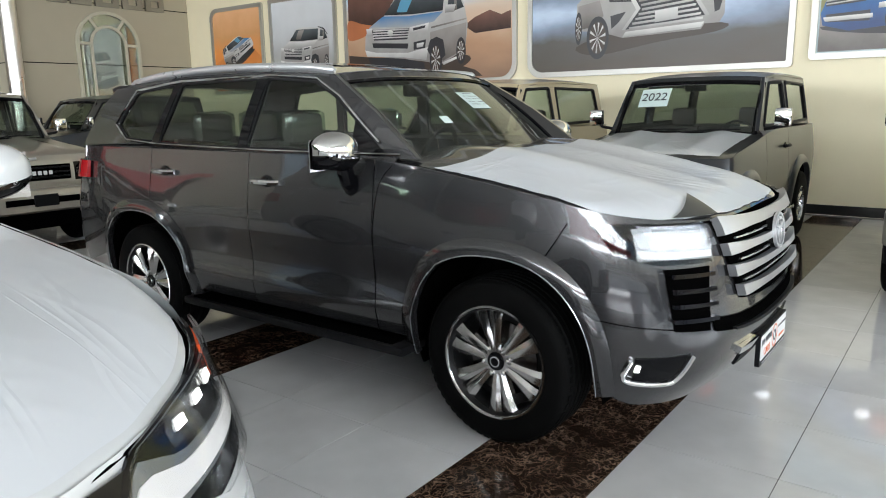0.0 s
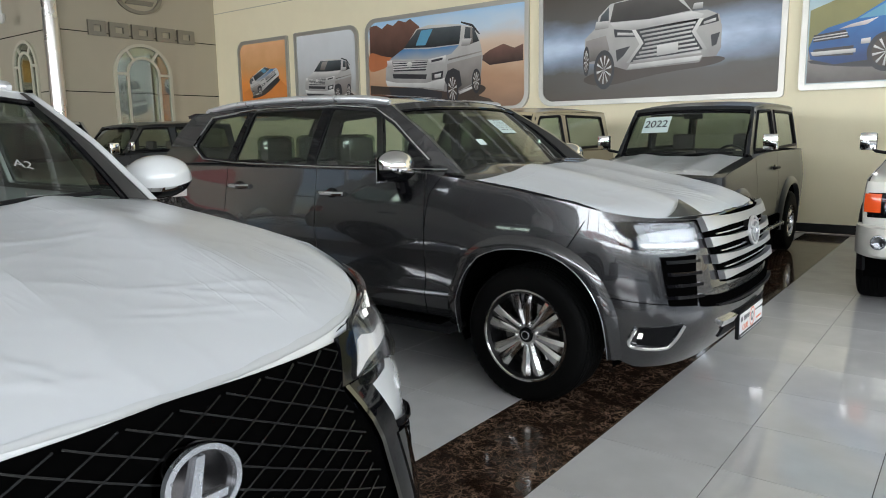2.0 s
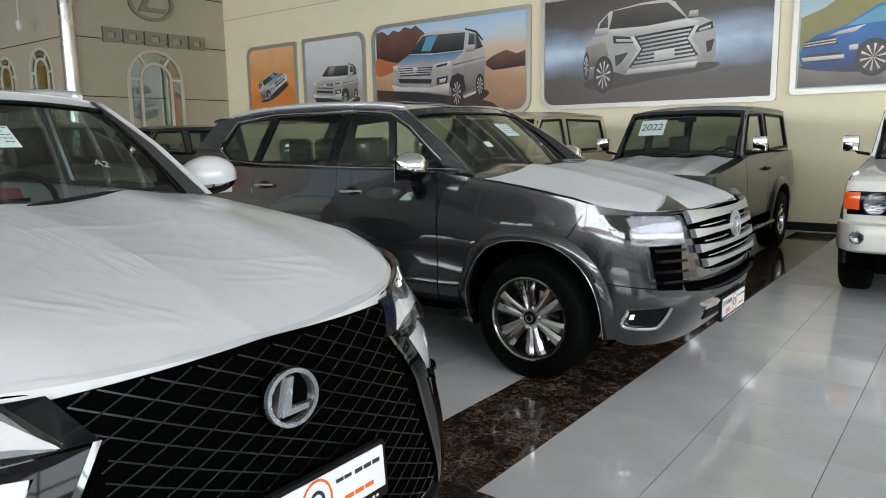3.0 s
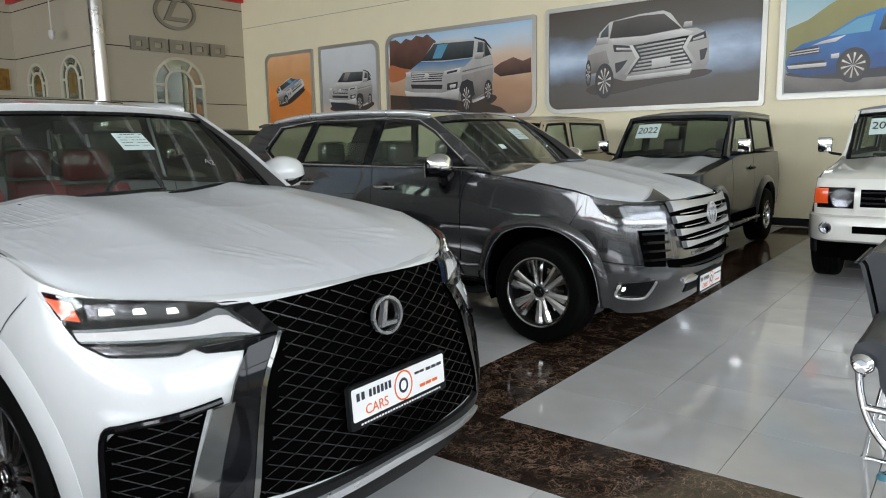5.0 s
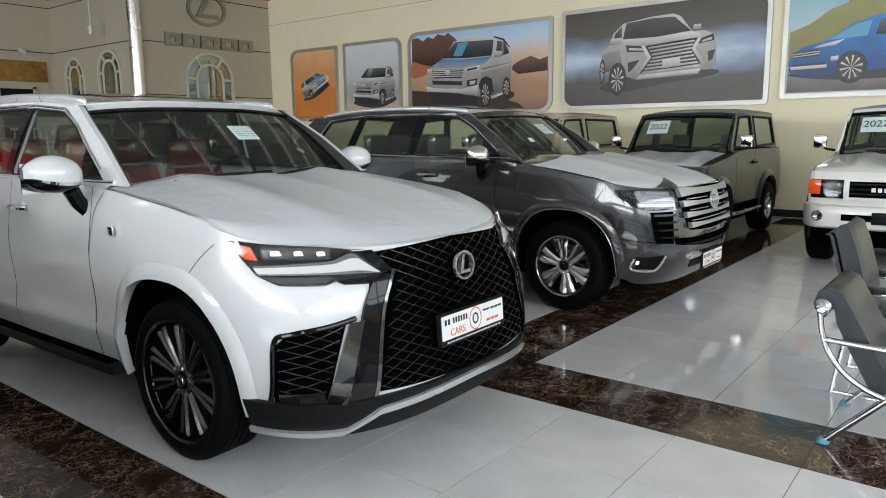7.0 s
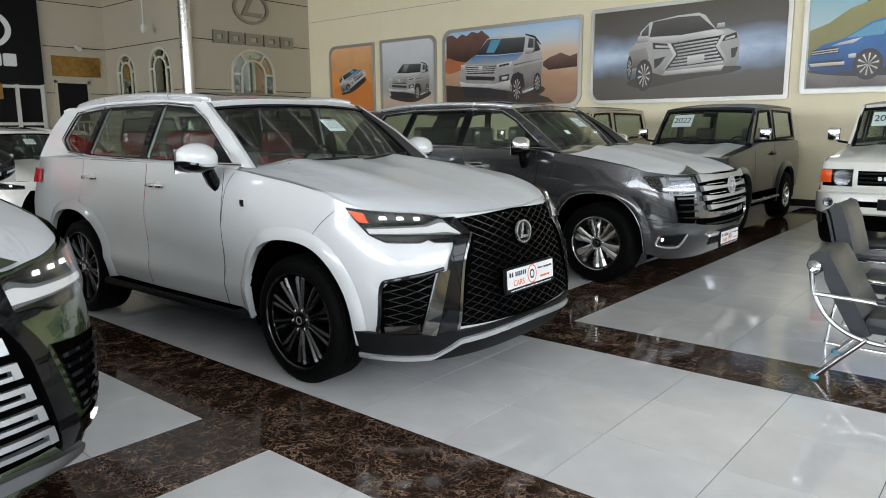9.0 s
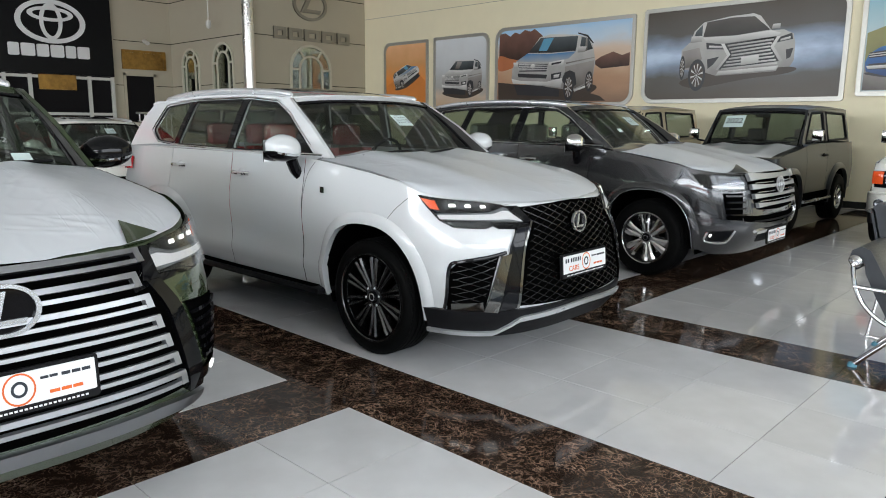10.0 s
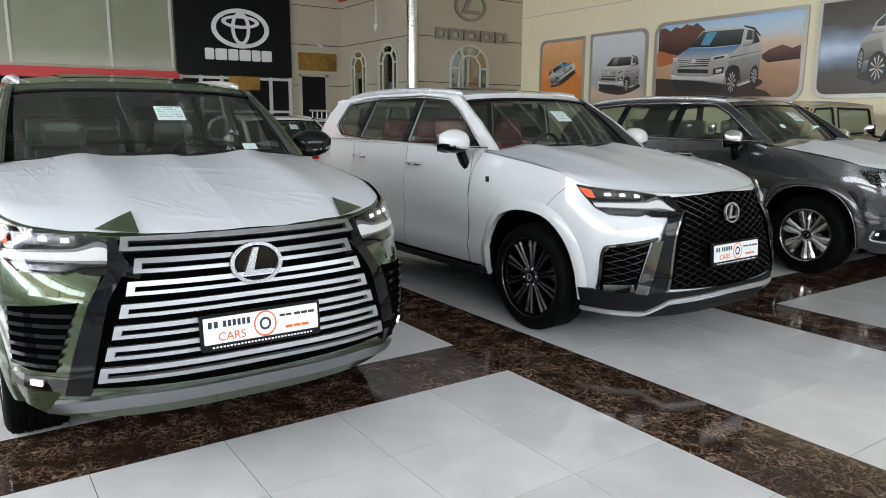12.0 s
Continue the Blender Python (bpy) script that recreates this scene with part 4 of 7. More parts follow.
class Shell:
    """Lower body of a car. Local axes: x forward from the front axle, y to its left, z up. c is a place round the car's
    plan: 0 at the nose, 90 where the flank begins, 190 where it ends, 280 at the tail; negative on its right side."""

    def __init__(self, s):
        self.s = s

    @staticmethod
    def table(tab, v, soft=0.03):
        """A table of (place, value) read as a curve whose corners are rounded off over about three times soft."""
        key = (tuple(tab), soft)
        if key not in CURVES:
            xs, ys = [p[0] for p in tab], [p[1] for p in tab]
            at = np.linspace(xs[0] - 0.4, xs[-1] + 0.4, 1400)
            line = np.interp(at, xs, ys)
            k = np.arange(-4 * soft, 4 * soft, at[1] - at[0])
            w = np.exp(-0.5 * (k / soft) ** 2)
            pad = len(k)
            full = np.concatenate([np.full(pad, line[0]), line, np.full(pad, line[-1])])
            CURVES[key] = (at, np.convolve(full, w / w.sum(), "same")[pad:-pad])
        return float(np.interp(v, *CURVES[key]))

    def half(self, z):
        return self.table(self.s["half"], z, 0.045)

    def nose(self, z):
        return self.table(self.s["nose"], z, 0.025)

    def nf(self, z):
        """Squareness of the nose in plan, softer towards the bonnet."""
        s = self.s
        return float(np.interp(z, [0.82, 1.05], [s["nf"], s.get("nf_top", s["nf"])]))

    def raw(self, c, z):
        s = self.s
        a, sg = abs(c), (1 if c > 0 else -1)
        b = self.half(z)
        if a <= 90:
            n, th = self.nf(z), radians(a)
            x = s["xs"] + (self.nose(z) - s["xs"]) * max(math.cos(th), 0) ** (2 / n)
            y = b * math.sin(th) ** (2 / n)
        elif a <= 190:
            x = s["xs"] + (s["xe"] - s["xs"]) * (a - 90) / 100
            y = b
        else:
            n, th = s["nr"], radians(a - 190)
            x = s["xe"] + (self.table(s["tail"], z) - s["xe"]) * math.sin(th) ** (2 / n)
            y = b * max(math.cos(th), 0) ** (2 / n)
        y += self.crease(x, z)
        return Vector((x, sg * y, z))

    def crease(self, x, z):
        """Flared wings over the wheels and a waisted door."""
        k = self.s.get("flare", 0.02)
        out = 0.0
        for xa in (0.0, -self.s["wb"]):
            out += k * math.exp(-((x - xa) / 0.55) ** 4) * math.exp(-((z - 0.8) / 0.26) ** 2)
        if -self.s["wb"] + 0.3 < x < -0.3:
            out -= self.s.get("waist", 0.012) * math.exp(-((z - 0.72) / 0.16) ** 2)
            out += self.s.get("sill", 0.0) * math.exp(-((z - 0.54) / 0.055) ** 2)
        return out

    def at(self, c, z, off=0.0):
        p = self.raw(c, z)
        if off:
            e = 0.4
            du = self.raw(c + e, z) - self.raw(c - e, z) if abs(c) > 1 else Vector((0, 1, 0))
            dv = self.raw(c, z + 0.01) - self.raw(c, z - 0.01)
            n = du.cross(dv)
            if n.length > 1e-9:
                n.normalize()
                out = p - Vector((self.s["xe"] / 2, 0, z))
                if n.dot(out) < 0:
                    n = -n
                p = p + off * n
        return p

    def c_of_y(self, y, z=0.8):
        q = min(abs(y) / self.half(z), 1.0)
        return math.copysign(math.degrees(math.asin(q ** (self.nf(z) / 2))), y)

    def c_of_x(self, x, side, z=0.8):
        s = self.s
        if x > s["xs"]:
            r = min((x - s["xs"]) / (self.nose(z) - s["xs"]), 1.0)
            return side * math.degrees(math.acos(r ** (self.nf(z) / 2)))
        if x >= s["xe"]:
            return side * (90 + 100 * (s["xs"] - x) / (s["xs"] - s["xe"]))
        r = min((s["xe"] - x) / (s["xe"] - self.table(s["tail"], z)), 1.0)
        return side * (190 + math.degrees(math.asin(r ** (s["nr"] / 2))))

    def rim(self, x):
        return self.table(self.s["rim"], x, 0.08)

    def low(self, x):
        z = self.table(self.s["low"], x, 0.01)
        for xa in (0.0, -self.s["wb"]):
            d = abs(x - xa)
            if d < self.s["arch"]:
                z = max(z, self.s["hub"] + self.s["rise"] * (1 - (d / self.s["arch"]) ** 2.4) ** (1 / 2.4))
        return z

    def columns(self, x0, x1, side):
        """Places round the plan from x0 back to x1 (None: from the nose, or to the tail)."""
        s = self.s
        cs = []
        if x0 is None:
            cs += [side * math.degrees(math.asin(q ** (s["nf"] / 2))) for q in (0.0001, 0.12, 0.25, 0.38, 0.5, 0.6, 0.68, 0.75, 0.81, 0.86, 0.9, 0.93, 0.955)]
            nosex = self.raw(cs[-1], 0.6).x - 0.02
        else:
            nosex = x0
        end = s["xe"] if x1 is None else x1
        xs = set(np.arange(nosex, end, -0.045).tolist()) | {nosex, end}
        for xa in (0.0, -s["wb"]):
            for d in (0.999, 0.97, 0.9, 0.8, 0.6):
                xs |= {xa + s["arch"] * d, xa - s["arch"] * d}
            xs |= {xa + s["arch"] + 0.004, xa - s["arch"] - 0.004}
        cs += [self.c_of_x(x, side, 0.6) for x in sorted((x for x in xs if end <= x <= nosex), reverse=True)]
        if x1 is None:
            cs += [side * (190 + math.degrees(math.asin(q))) for q in (0.3, 0.5, 0.7, 0.85, 0.95, 0.995)] + [side * 279.99]
        return cs

    def panel(self, name, x0, x1, side, material, parent, label="", top=None, bottom=None, rows=20):
        cs = self.columns(x0, x1, side)
        pts = []
        for c in cs:
            x = self.raw(c, 0.6).x
            z0 = bottom(x) if bottom else self.low(x)
            z1 = top(x) if top else self.rim(x)
            line = [self.at(c, z0 + (z1 - z0) * k / rows) for k in range(rows + 1)]
            inner = line[0].copy()
            inner.y *= 0.97
            pts.append([inner] + line)
        return grid_mesh(name, pts, material, parent, label, smooth=28.0)

    def patch(self, name, top, bot, material, parent, off=0.004, thick=0.012, n=20, m=5, label="", edge=0.0):
        """A raised piece that follows the shell between two lines of (y, z) or ("x", x, side, z)."""
        def conv(line):
            out = []
            for p in line:
                if p[0] == "x":
                    out.append((self.c_of_x(p[1], p[2], p[3]) / 60, p[3], 0))
                else:
                    out.append((self.c_of_y(p[0], p[1]) / 60, p[1], 0))
            return out
        a, b = between(conv(top), conv(bot), n)
        outer = [[self.at((p.lerp(q, k / m)).x * 60, (p.lerp(q, k / m)).y, off + thick) for k in range(m + 1)] for p, q in zip(a, b)]
        inner = [[self.at((p.lerp(q, k / m)).x * 60, (p.lerp(q, k / m)).y, off - 0.004) for k in range(m + 1)] for p, q in zip(a, b)]
        return solid(name, outer, inner, material, parent, label)


def solid(name, outer, inner, material, parent=None, label="", smooth=35.0):
    bm = bmesh.new()
    A = [[bm.verts.new(p) for p in row] for row in outer]
    B = [[bm.verts.new(p) for p in row] for row in inner]
    nr, nc = len(A), len(A[0])
    for i in range(nr - 1):
        for j in range(nc - 1):
            bm.faces.new((A[i][j], A[i][j + 1], A[i + 1][j + 1], A[i + 1][j]))
            bm.faces.new((B[i][j], B[i + 1][j], B[i + 1][j + 1], B[i][j + 1]))
    for i in range(nr - 1):
        bm.faces.new((A[i][0], A[i + 1][0], B[i + 1][0], B[i][0]))
        bm.faces.new((A[i][-1], B[i][-1], B[i + 1][-1], A[i + 1][-1]))
    for j in range(nc - 1):
        bm.faces.new((A[0][j], B[0][j], B[0][j + 1], A[0][j + 1]))
        bm.faces.new((A[-1][j], A[-1][j + 1], B[-1][j + 1], B[-1][j]))
    return part(name, bm, material, parent, label, smooth)


def wheel(car, R, rim_r, width, style, hub_z):
    """A wheel whose outer face looks to -y, its centre line at the origin."""
    f = -width / 2
    barrel = add_lathe(bmesh.new(), [(rim_r * 1.02, f + 0.005), (rim_r * 0.965, f), (rim_r * 0.93, f + 0.015), (rim_r * 0.90, f + 0.09), (rim_r * 0.88, width / 2 - 0.02), (rim_r, width / 2 - 0.01)], 40)
    add_lathe(barrel, [(rim_r * 0.88, f + 0.12), (0.02, f + 0.12)], 40)
    spoke_m = M["dalloy"] if style in ("dark",) else M["alloy"]
    w = part("wheel", barrel, {"steel": M["satin"], "dark": M["under"]}.get(style, M["barrel"]), car)
    ty = [(rim_r * 0.985, f + 0.012), (rim_r * 1.04, f - 0.006), (R * 0.86, f - 0.012), (R * 0.93, f - 0.002), (R * 0.975, f + 0.016), (R * 0.985, f + 0.03)]
    ring = []
    for k in range(5):
        y0 = f + 0.034 + (width - 0.068) * k / 5
        y1 = f + 0.034 + (width - 0.068) * (k + 1) / 5
        ring += [(R, y0 + 0.002), (R, y1 - 0.008), (R - 0.009, y1 - 0.006), (R - 0.009, y1)]
    ty += ring + [(R * 0.975, width / 2 - 0.016), (R * 0.93, width / 2), (R * 0.8, width / 2 + 0.008), (rim_r, width / 2 - 0.01)]
    tb = add_lathe(bmesh.new(), ty, 56)
    for k in range(56):
        a = 2 * math.pi * k / 56
        m = pose(0, 0, 0, 0, -math.degrees(a), 0) @ Matrix.Translation((R - 0.0165, f + 0.028, 0)) @ Matrix.Diagonal((0.020, 0.028, 0.030, 1))
        bmesh.ops.create_cube(tb, size=1, matrix=m)
    part("tyre", tb, M["tyre"], w)
    part("rim_edge", add_lathe(bmesh.new(), [(rim_r * 1.012, f + 0.006), (rim_r * 1.02, f - 0.004), (rim_r * 0.985, f - 0.006), (rim_r * 0.94, f + 0.012), (rim_r * 0.92, f + 0.03)], 56), spoke_m, w)
    hubr = 0.075
    n = {"multi": 6, "dark": 10, "six": 6, "steel": 5}[style]
    face = f + 0.035
    for k in range(n):
        turn = pose(0, 0, 0, 0, 360 * k / n, 0)
        sets = ((-10.5, 0.74), (10.5, 0.74)) if style == "multi" else ((-5.5, 0.36), (5.5, 0.36)) if style == "dark" else ((0, 1.3),)
        for ang, wid in sets:
            sb = bmesh.new()
            t2 = turn @ pose(0, 0, 0, 0, ang, 0)
            r0, r1, h = hubr * 0.6, rim_r * 0.95, 0.028 * wid
            out = 1.9 if style != "steel" else 1.3
            tip = 0.35 if style == "dark" else 0.0
            prof = [(r0, h * 1.0, face - 0.002), ((r0 + r1) * 0.45, h * 1.15, face - 0.012 + 0.012 * tip), (r1 * 0.86, h * out * 0.85, face - 0.018 + 0.01 * tip), (r1, h * out, face - 0.014)]
            top, base_ = [], []
            for r, hh, y in prof:
                top.append([t2 @ Vector((r, y + 0.006, -hh)), t2 @ Vector((r, y - 0.004, -hh * 0.25)), t2 @ Vector((r, y - 0.004 - 0.004 * wid, hh * 0.25)), t2 @ Vector((r, y + 0.006, hh))])
                base_.append([t2 @ Vector((r, y + 0.045, -hh * 0.8)), t2 @ Vector((r, y + 0.045, -hh * 0.2)), t2 @ Vector((r, y + 0.045, hh * 0.2)), t2 @ Vector((r, y + 0.045, hh * 0.8))])
            A = [[sb.verts.new(p) for p in row] for row in top]
            B = [[sb.verts.new(p) for p in row] for row in base_]
            for i in range(len(A) - 1):
                for j in range(3):
                    sb.faces.new((A[i][j], A[i][j + 1], A[i + 1][j + 1], A[i + 1][j]))
                sb.faces.new((A[i][0], A[i + 1][0], B[i + 1][0], B[i][0]))
                sb.faces.new((A[i][3], B[i][3], B[i + 1][3], A[i + 1][3]))
            part("spoke", sb, spoke_m, w, smooth=20.0)
    part("hub", add_lathe(bmesh.new(), [(hubr, face + 0.06), (hubr, face + 0.004), (hubr * 0.9, face - 0.008), (0.045, face - 0.01)], 24), spoke_m, w)
    part("hub_cap", add_lathe(bmesh.new(), [(0.045, face - 0.004), (0.043, face - 0.016), (0.03, face - 0.02), (0.001, face - 0.021)], 24), M["gloss"], w)
    part("hub_badge", add_lathe(bmesh.new(), [(0.028, face - 0.018), (0.026, face - 0.0235), (0.021, face - 0.0235), (0.02, face - 0.019)], 20), M["chrome"], w)
    for k in range(6):
        a = 2 * math.pi * (k + 0.5) / 6
        m = Matrix.Translation((0.066 * math.cos(a), 0, 0.066 * math.sin(a)))
        part("wheel_nut", add_lathe(bmesh.new(), [(0.011, face + 0.02), (0.011, face - 0.016), (0.006, face - 0.02), (0.0005, face - 0.02)], 6, m), M["chrome"], w)
    part("brake_disc", add_lathe(bmesh.new(), [(rim_r * 0.68, f + 0.1), (rim_r * 0.68, f + 0.09), (0.06, f + 0.09)], 32), M["dchrome"], w)
    return w


def put_wheels(car, w, wb, y, hub):
    w.matrix_basis = pose(0, -y, hub, 0, 20, 0)
    copy_thing(w, pose(-wb, -y, hub, 0, 47, 0))
    copy_thing(w, pose(0, y, hub, 0, 10, 180))
    copy_thing(w, pose(-wb, y, hub, 0, 33, 180))


def seat(car, x, y, material, wrap=True, z=0.62, scale=1.0):
    b = bmesh.new()
    add_box(b, (-0.25, -0.26 * scale, 0.10), (0.27, 0.26 * scale, 0.27), 0.06)
    st = part("seat", b, material, car)
    st.matrix_basis = pose(x, y, z)
    rows = []
    for i in range(9):
        t = i / 8
        zz = 0.22 + 0.56 * t
        hw = (0.25 - 0.05 * t ** 2) * scale
        xx = -0.20 - 0.17 * t
        rows.append([Vector((xx + 0.045 - 0.10 * (1 - (k / 4 - 1) ** 2) * 0.5 + (0.05 if k in (0, 8) else 0) - 0.0, (k / 4 - 1) * hw, zz)) for k in range(9)])
    inner = [[p + Vector((-0.13, 0, 0)) for p in r] for r in rows]
    solid("backrest", rows, inner, material, st)
    h = bmesh.new()
    add_box(h, (-0.46, -0.14, 0.80), (-0.34, 0.14, 1.0), 0.05)
    part("headrest", h, material, st)
    if wrap:
        w2 = bmesh.new()
        add_box(w2, (-0.475, -0.155, 0.74), (-0.325, 0.155, 1.015), 0.05)
        part("clear_wrap", w2, M["glass"], st)
    return st


def emblem(car, place, w, h, material, back, rings=False):
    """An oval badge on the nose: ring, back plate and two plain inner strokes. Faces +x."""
    def oval(rw, rh, n=28):
        return [(rw * math.cos(2 * math.pi * k / n), rh * math.sin(2 * math.pi * k / n)) for k in range(n)]
    m = Matrix.Translation(place) @ pose(0, 0, 0, 0, -6, 0)
    at = lambda x, z, d: m @ Vector((0.02 - d, x, z))
    e = flat_shape("emblem", oval(w, h), back, car, 0.03, place=at)
    at2 = lambda x, z, d: m @ Vector((0.034 - d, x, z))
    flat_shape("emblem_ring", oval(w, h), material, e, 0.014, holes=[oval(w * 0.85, h * 0.85)], place=at2)
    if rings:
        for k, (a, b, up) in enumerate(((0.34, 0.80, 0.0), (0.72, 0.30, 0.42))):
            at3 = lambda x, z, d, q=0.032 + 0.002 * k, up=up: m @ Vector((q - d, x, z + up * h))
            flat_shape("emblem_loop", oval(w * a, h * b), material, e, 0.008, holes=[oval(w * (a - 0.13), h * (b - 0.13))], place=at3)
        return e
    flat_shape("emblem_stroke", [(-w * 0.1, h * 0.72), (w * 0.12, h * 0.72), (-w * 0.12, -h * 0.35), (w * 0.6, -h * 0.35), (w * 0.55, -h * 0.55), (-w * 0.5, -h * 0.55)], material, e, 0.012, place=lambda x, z, d: m @ Vector((0.031 - d, x, z)))
    return e


def dealer_plate(car, place, w=0.52, h=0.125, tilt=0.0, turn=0.0):
    """White dealer plate in a black holder; its lettering as plain bars. Faces +x."""
    m = Matrix.Translation(place) @ pose(0, 0, 0, 0, tilt, turn)
    at = lambda x, z, d: m @ Vector((0.012 - d, x, z))
    pl = flat_shape("dealer_plate", rounded(-w / 2 - 0.012, w / 2 + 0.012, -h / 2 - 0.03, h / 2 + 0.012, 0.012), M["plastic"], car, 0.02, place=at)
    at = lambda x, z, d: m @ Vector((0.015 - d, x, z))
    flat_shape("plate_face", rounded(-w / 2, w / 2, -h / 2, h / 2, 0.006), M["white"], pl, 0.004, place=at)
    at = lambda x, z, d: m @ Vector((0.0165 - d, x, z))

    def bars(name, x0, x1, z0, z1, k, material, gap=0.3):
        step = (x1 - x0) / k
        bm = bmesh.new()
        for i in range(k):
            vs = [bm.verts.new(at(x0 + step * (i + a), z, 0)) for a, z in ((gap / 2, z0), (1 - gap / 2, z0), (1 - gap / 2, z1), (gap / 2, z1))]
            bm.faces.new(vs)
        tagged(part(name, bm, material, pl, smooth=0), "plain printed bars", kind="stuff")

    bars("lettering", -0.245, -0.195, 0.012, 0.040, 2, M["print_"], 0.34)
    bars("lettering", -0.180, -0.055, 0.012, 0.040, 6, M["print_"], 0.34)
    text_mesh("lettering_orange", "CARS", 0.050, M["oprint"], pl, m @ Matrix(((0, 0, 1, 0.0165), (1, 0, 0, -0.14), (0, 1, 0, -0.030), (0, 0, 0, 1))), 0.0005)
    bars("lettering", 0.075, 0.135, 0.020, 0.030, 2, M["print_"], 0.10)
    bars("lettering", 0.143, 0.245, 0.018, 0.030, 3, M["print_"], 0.14)
    bars("lettering_orange", 0.10, 0.215, -0.036, -0.024, 3, M["oprint"], 0.12)
    bars("small_print", -0.23, 0.23, -h / 2 - 0.018, -h / 2 - 0.011, 30, M["white"], 0.35)
    n = 22
    ring = lambda r: [(0.01 + r * math.cos(2 * math.pi * k / n), r * 1.1 * math.sin(2 * math.pi * k / n)) for k in range(n)]
    flat_shape("plate_mark", ring(0.052), M["oprint"], pl, 0.001, holes=[ring(0.046)], place=at)
    flat_shape("plate_mark", ring(0.026), M["print_"], pl, 0.001, holes=[ring(0.017)], place=at)
    return pl


def mirror(car, x, y, z, cover, side, band=None):
    """Door mirror: cover, lower shell, foot and glass."""
    def band_of(a0, a1, n, grow=1.0):
        """Part of the housing between two angles round its long axis."""
        out, back = [], []
        for i in range(13):
            t = i / 12
            k = math.sin(math.pi * (0.02 + 0.94 * t)) ** 0.42
            yy = side * (0.02 + 0.225 * t)
            row = []
            for j in range(n + 1):
                a = radians(a0 + (a1 - a0) * j / n)
                c, d = math.cos(a), math.sin(a)
                row.append(Vector((0.10 * k * grow * math.copysign(abs(c) ** 0.8, c), yy, (0.086 if d > 0 else 0.070) * k * grow * math.copysign(abs(d) ** 0.8, d) + 0.012 * t)))
            out.append(row)
            back.append([Vector((p.x * 0.1 - 0.02, p.y, p.z * 0.9)) for p in row])
        return out, back

    mir = solid("mirror", *band_of(-14, 90, 9), cover, car, smooth=50)
    mir.matrix_basis = Matrix.Translation((x, side * y, z)) @ pose(0, 0, 0, 0, 0, -side * 12) @ Matrix.Scale(1.26, 4)
    solid("mirror_base", *band_of(-90, -24, 6, 0.98), M["gloss"], mir, smooth=50)
    solid("mirror_band", *band_of(-25, -13, 2, 1.03), band or M["chrome"], mir, smooth=50)
    ft = bmesh.new()
    add_tube(ft, [(0.0, side * 0.06, -0.05), (-0.01, side * 0.02, -0.11), (-0.02, -side * 0.06, -0.16)], [0.034, 0.034, 0.045], 8)
    part("mirror_foot", ft, M["gloss"], mir)
    g = grid_mesh("mirror_glass", [[(-0.026, side * (0.05 + 0.2 * i), -0.06 + 0.12 * j) for j in range(2)] for i in range(2)], M["chrome"], mir, thick=0.004)
    return mir


def handle(car, sh, x, z, material, side, cup_m=None):
    c = sh.c_of_x(x, side)
    p0 = sh.at(c, z, 0.0)
    cup = bmesh.new()
    bmesh.ops.create_uvsphere(cup, u_segments=14, v_segments=8, radius=1, matrix=Matrix.Translation(p0) @ Matrix.Diagonal((0.055, 0.008, 0.038, 1)))
    h = part("door_handle", add_tube(bmesh.new(), smooth_path([p0 + Vector((0.12, side * 0.012, 0.0)), p0 + Vector((0.07, side * 0.036, 0.0)), p0 + Vector((-0.07, side * 0.036, 0.0)), p0 + Vector((-0.12, side * 0.012, 0.0))], 4), 0.017, 8), material, car, "chrome door handle")
    part("handle_cup", cup, cup_m or M["gloss"], h)


def wiper(car, a, b):
    w = tube("wiper", [a, Vector(a).lerp(Vector(b), 0.5) + Vector((0.012, 0, 0.012)), b], 0.008, M["plastic"], car, 6)
    return w


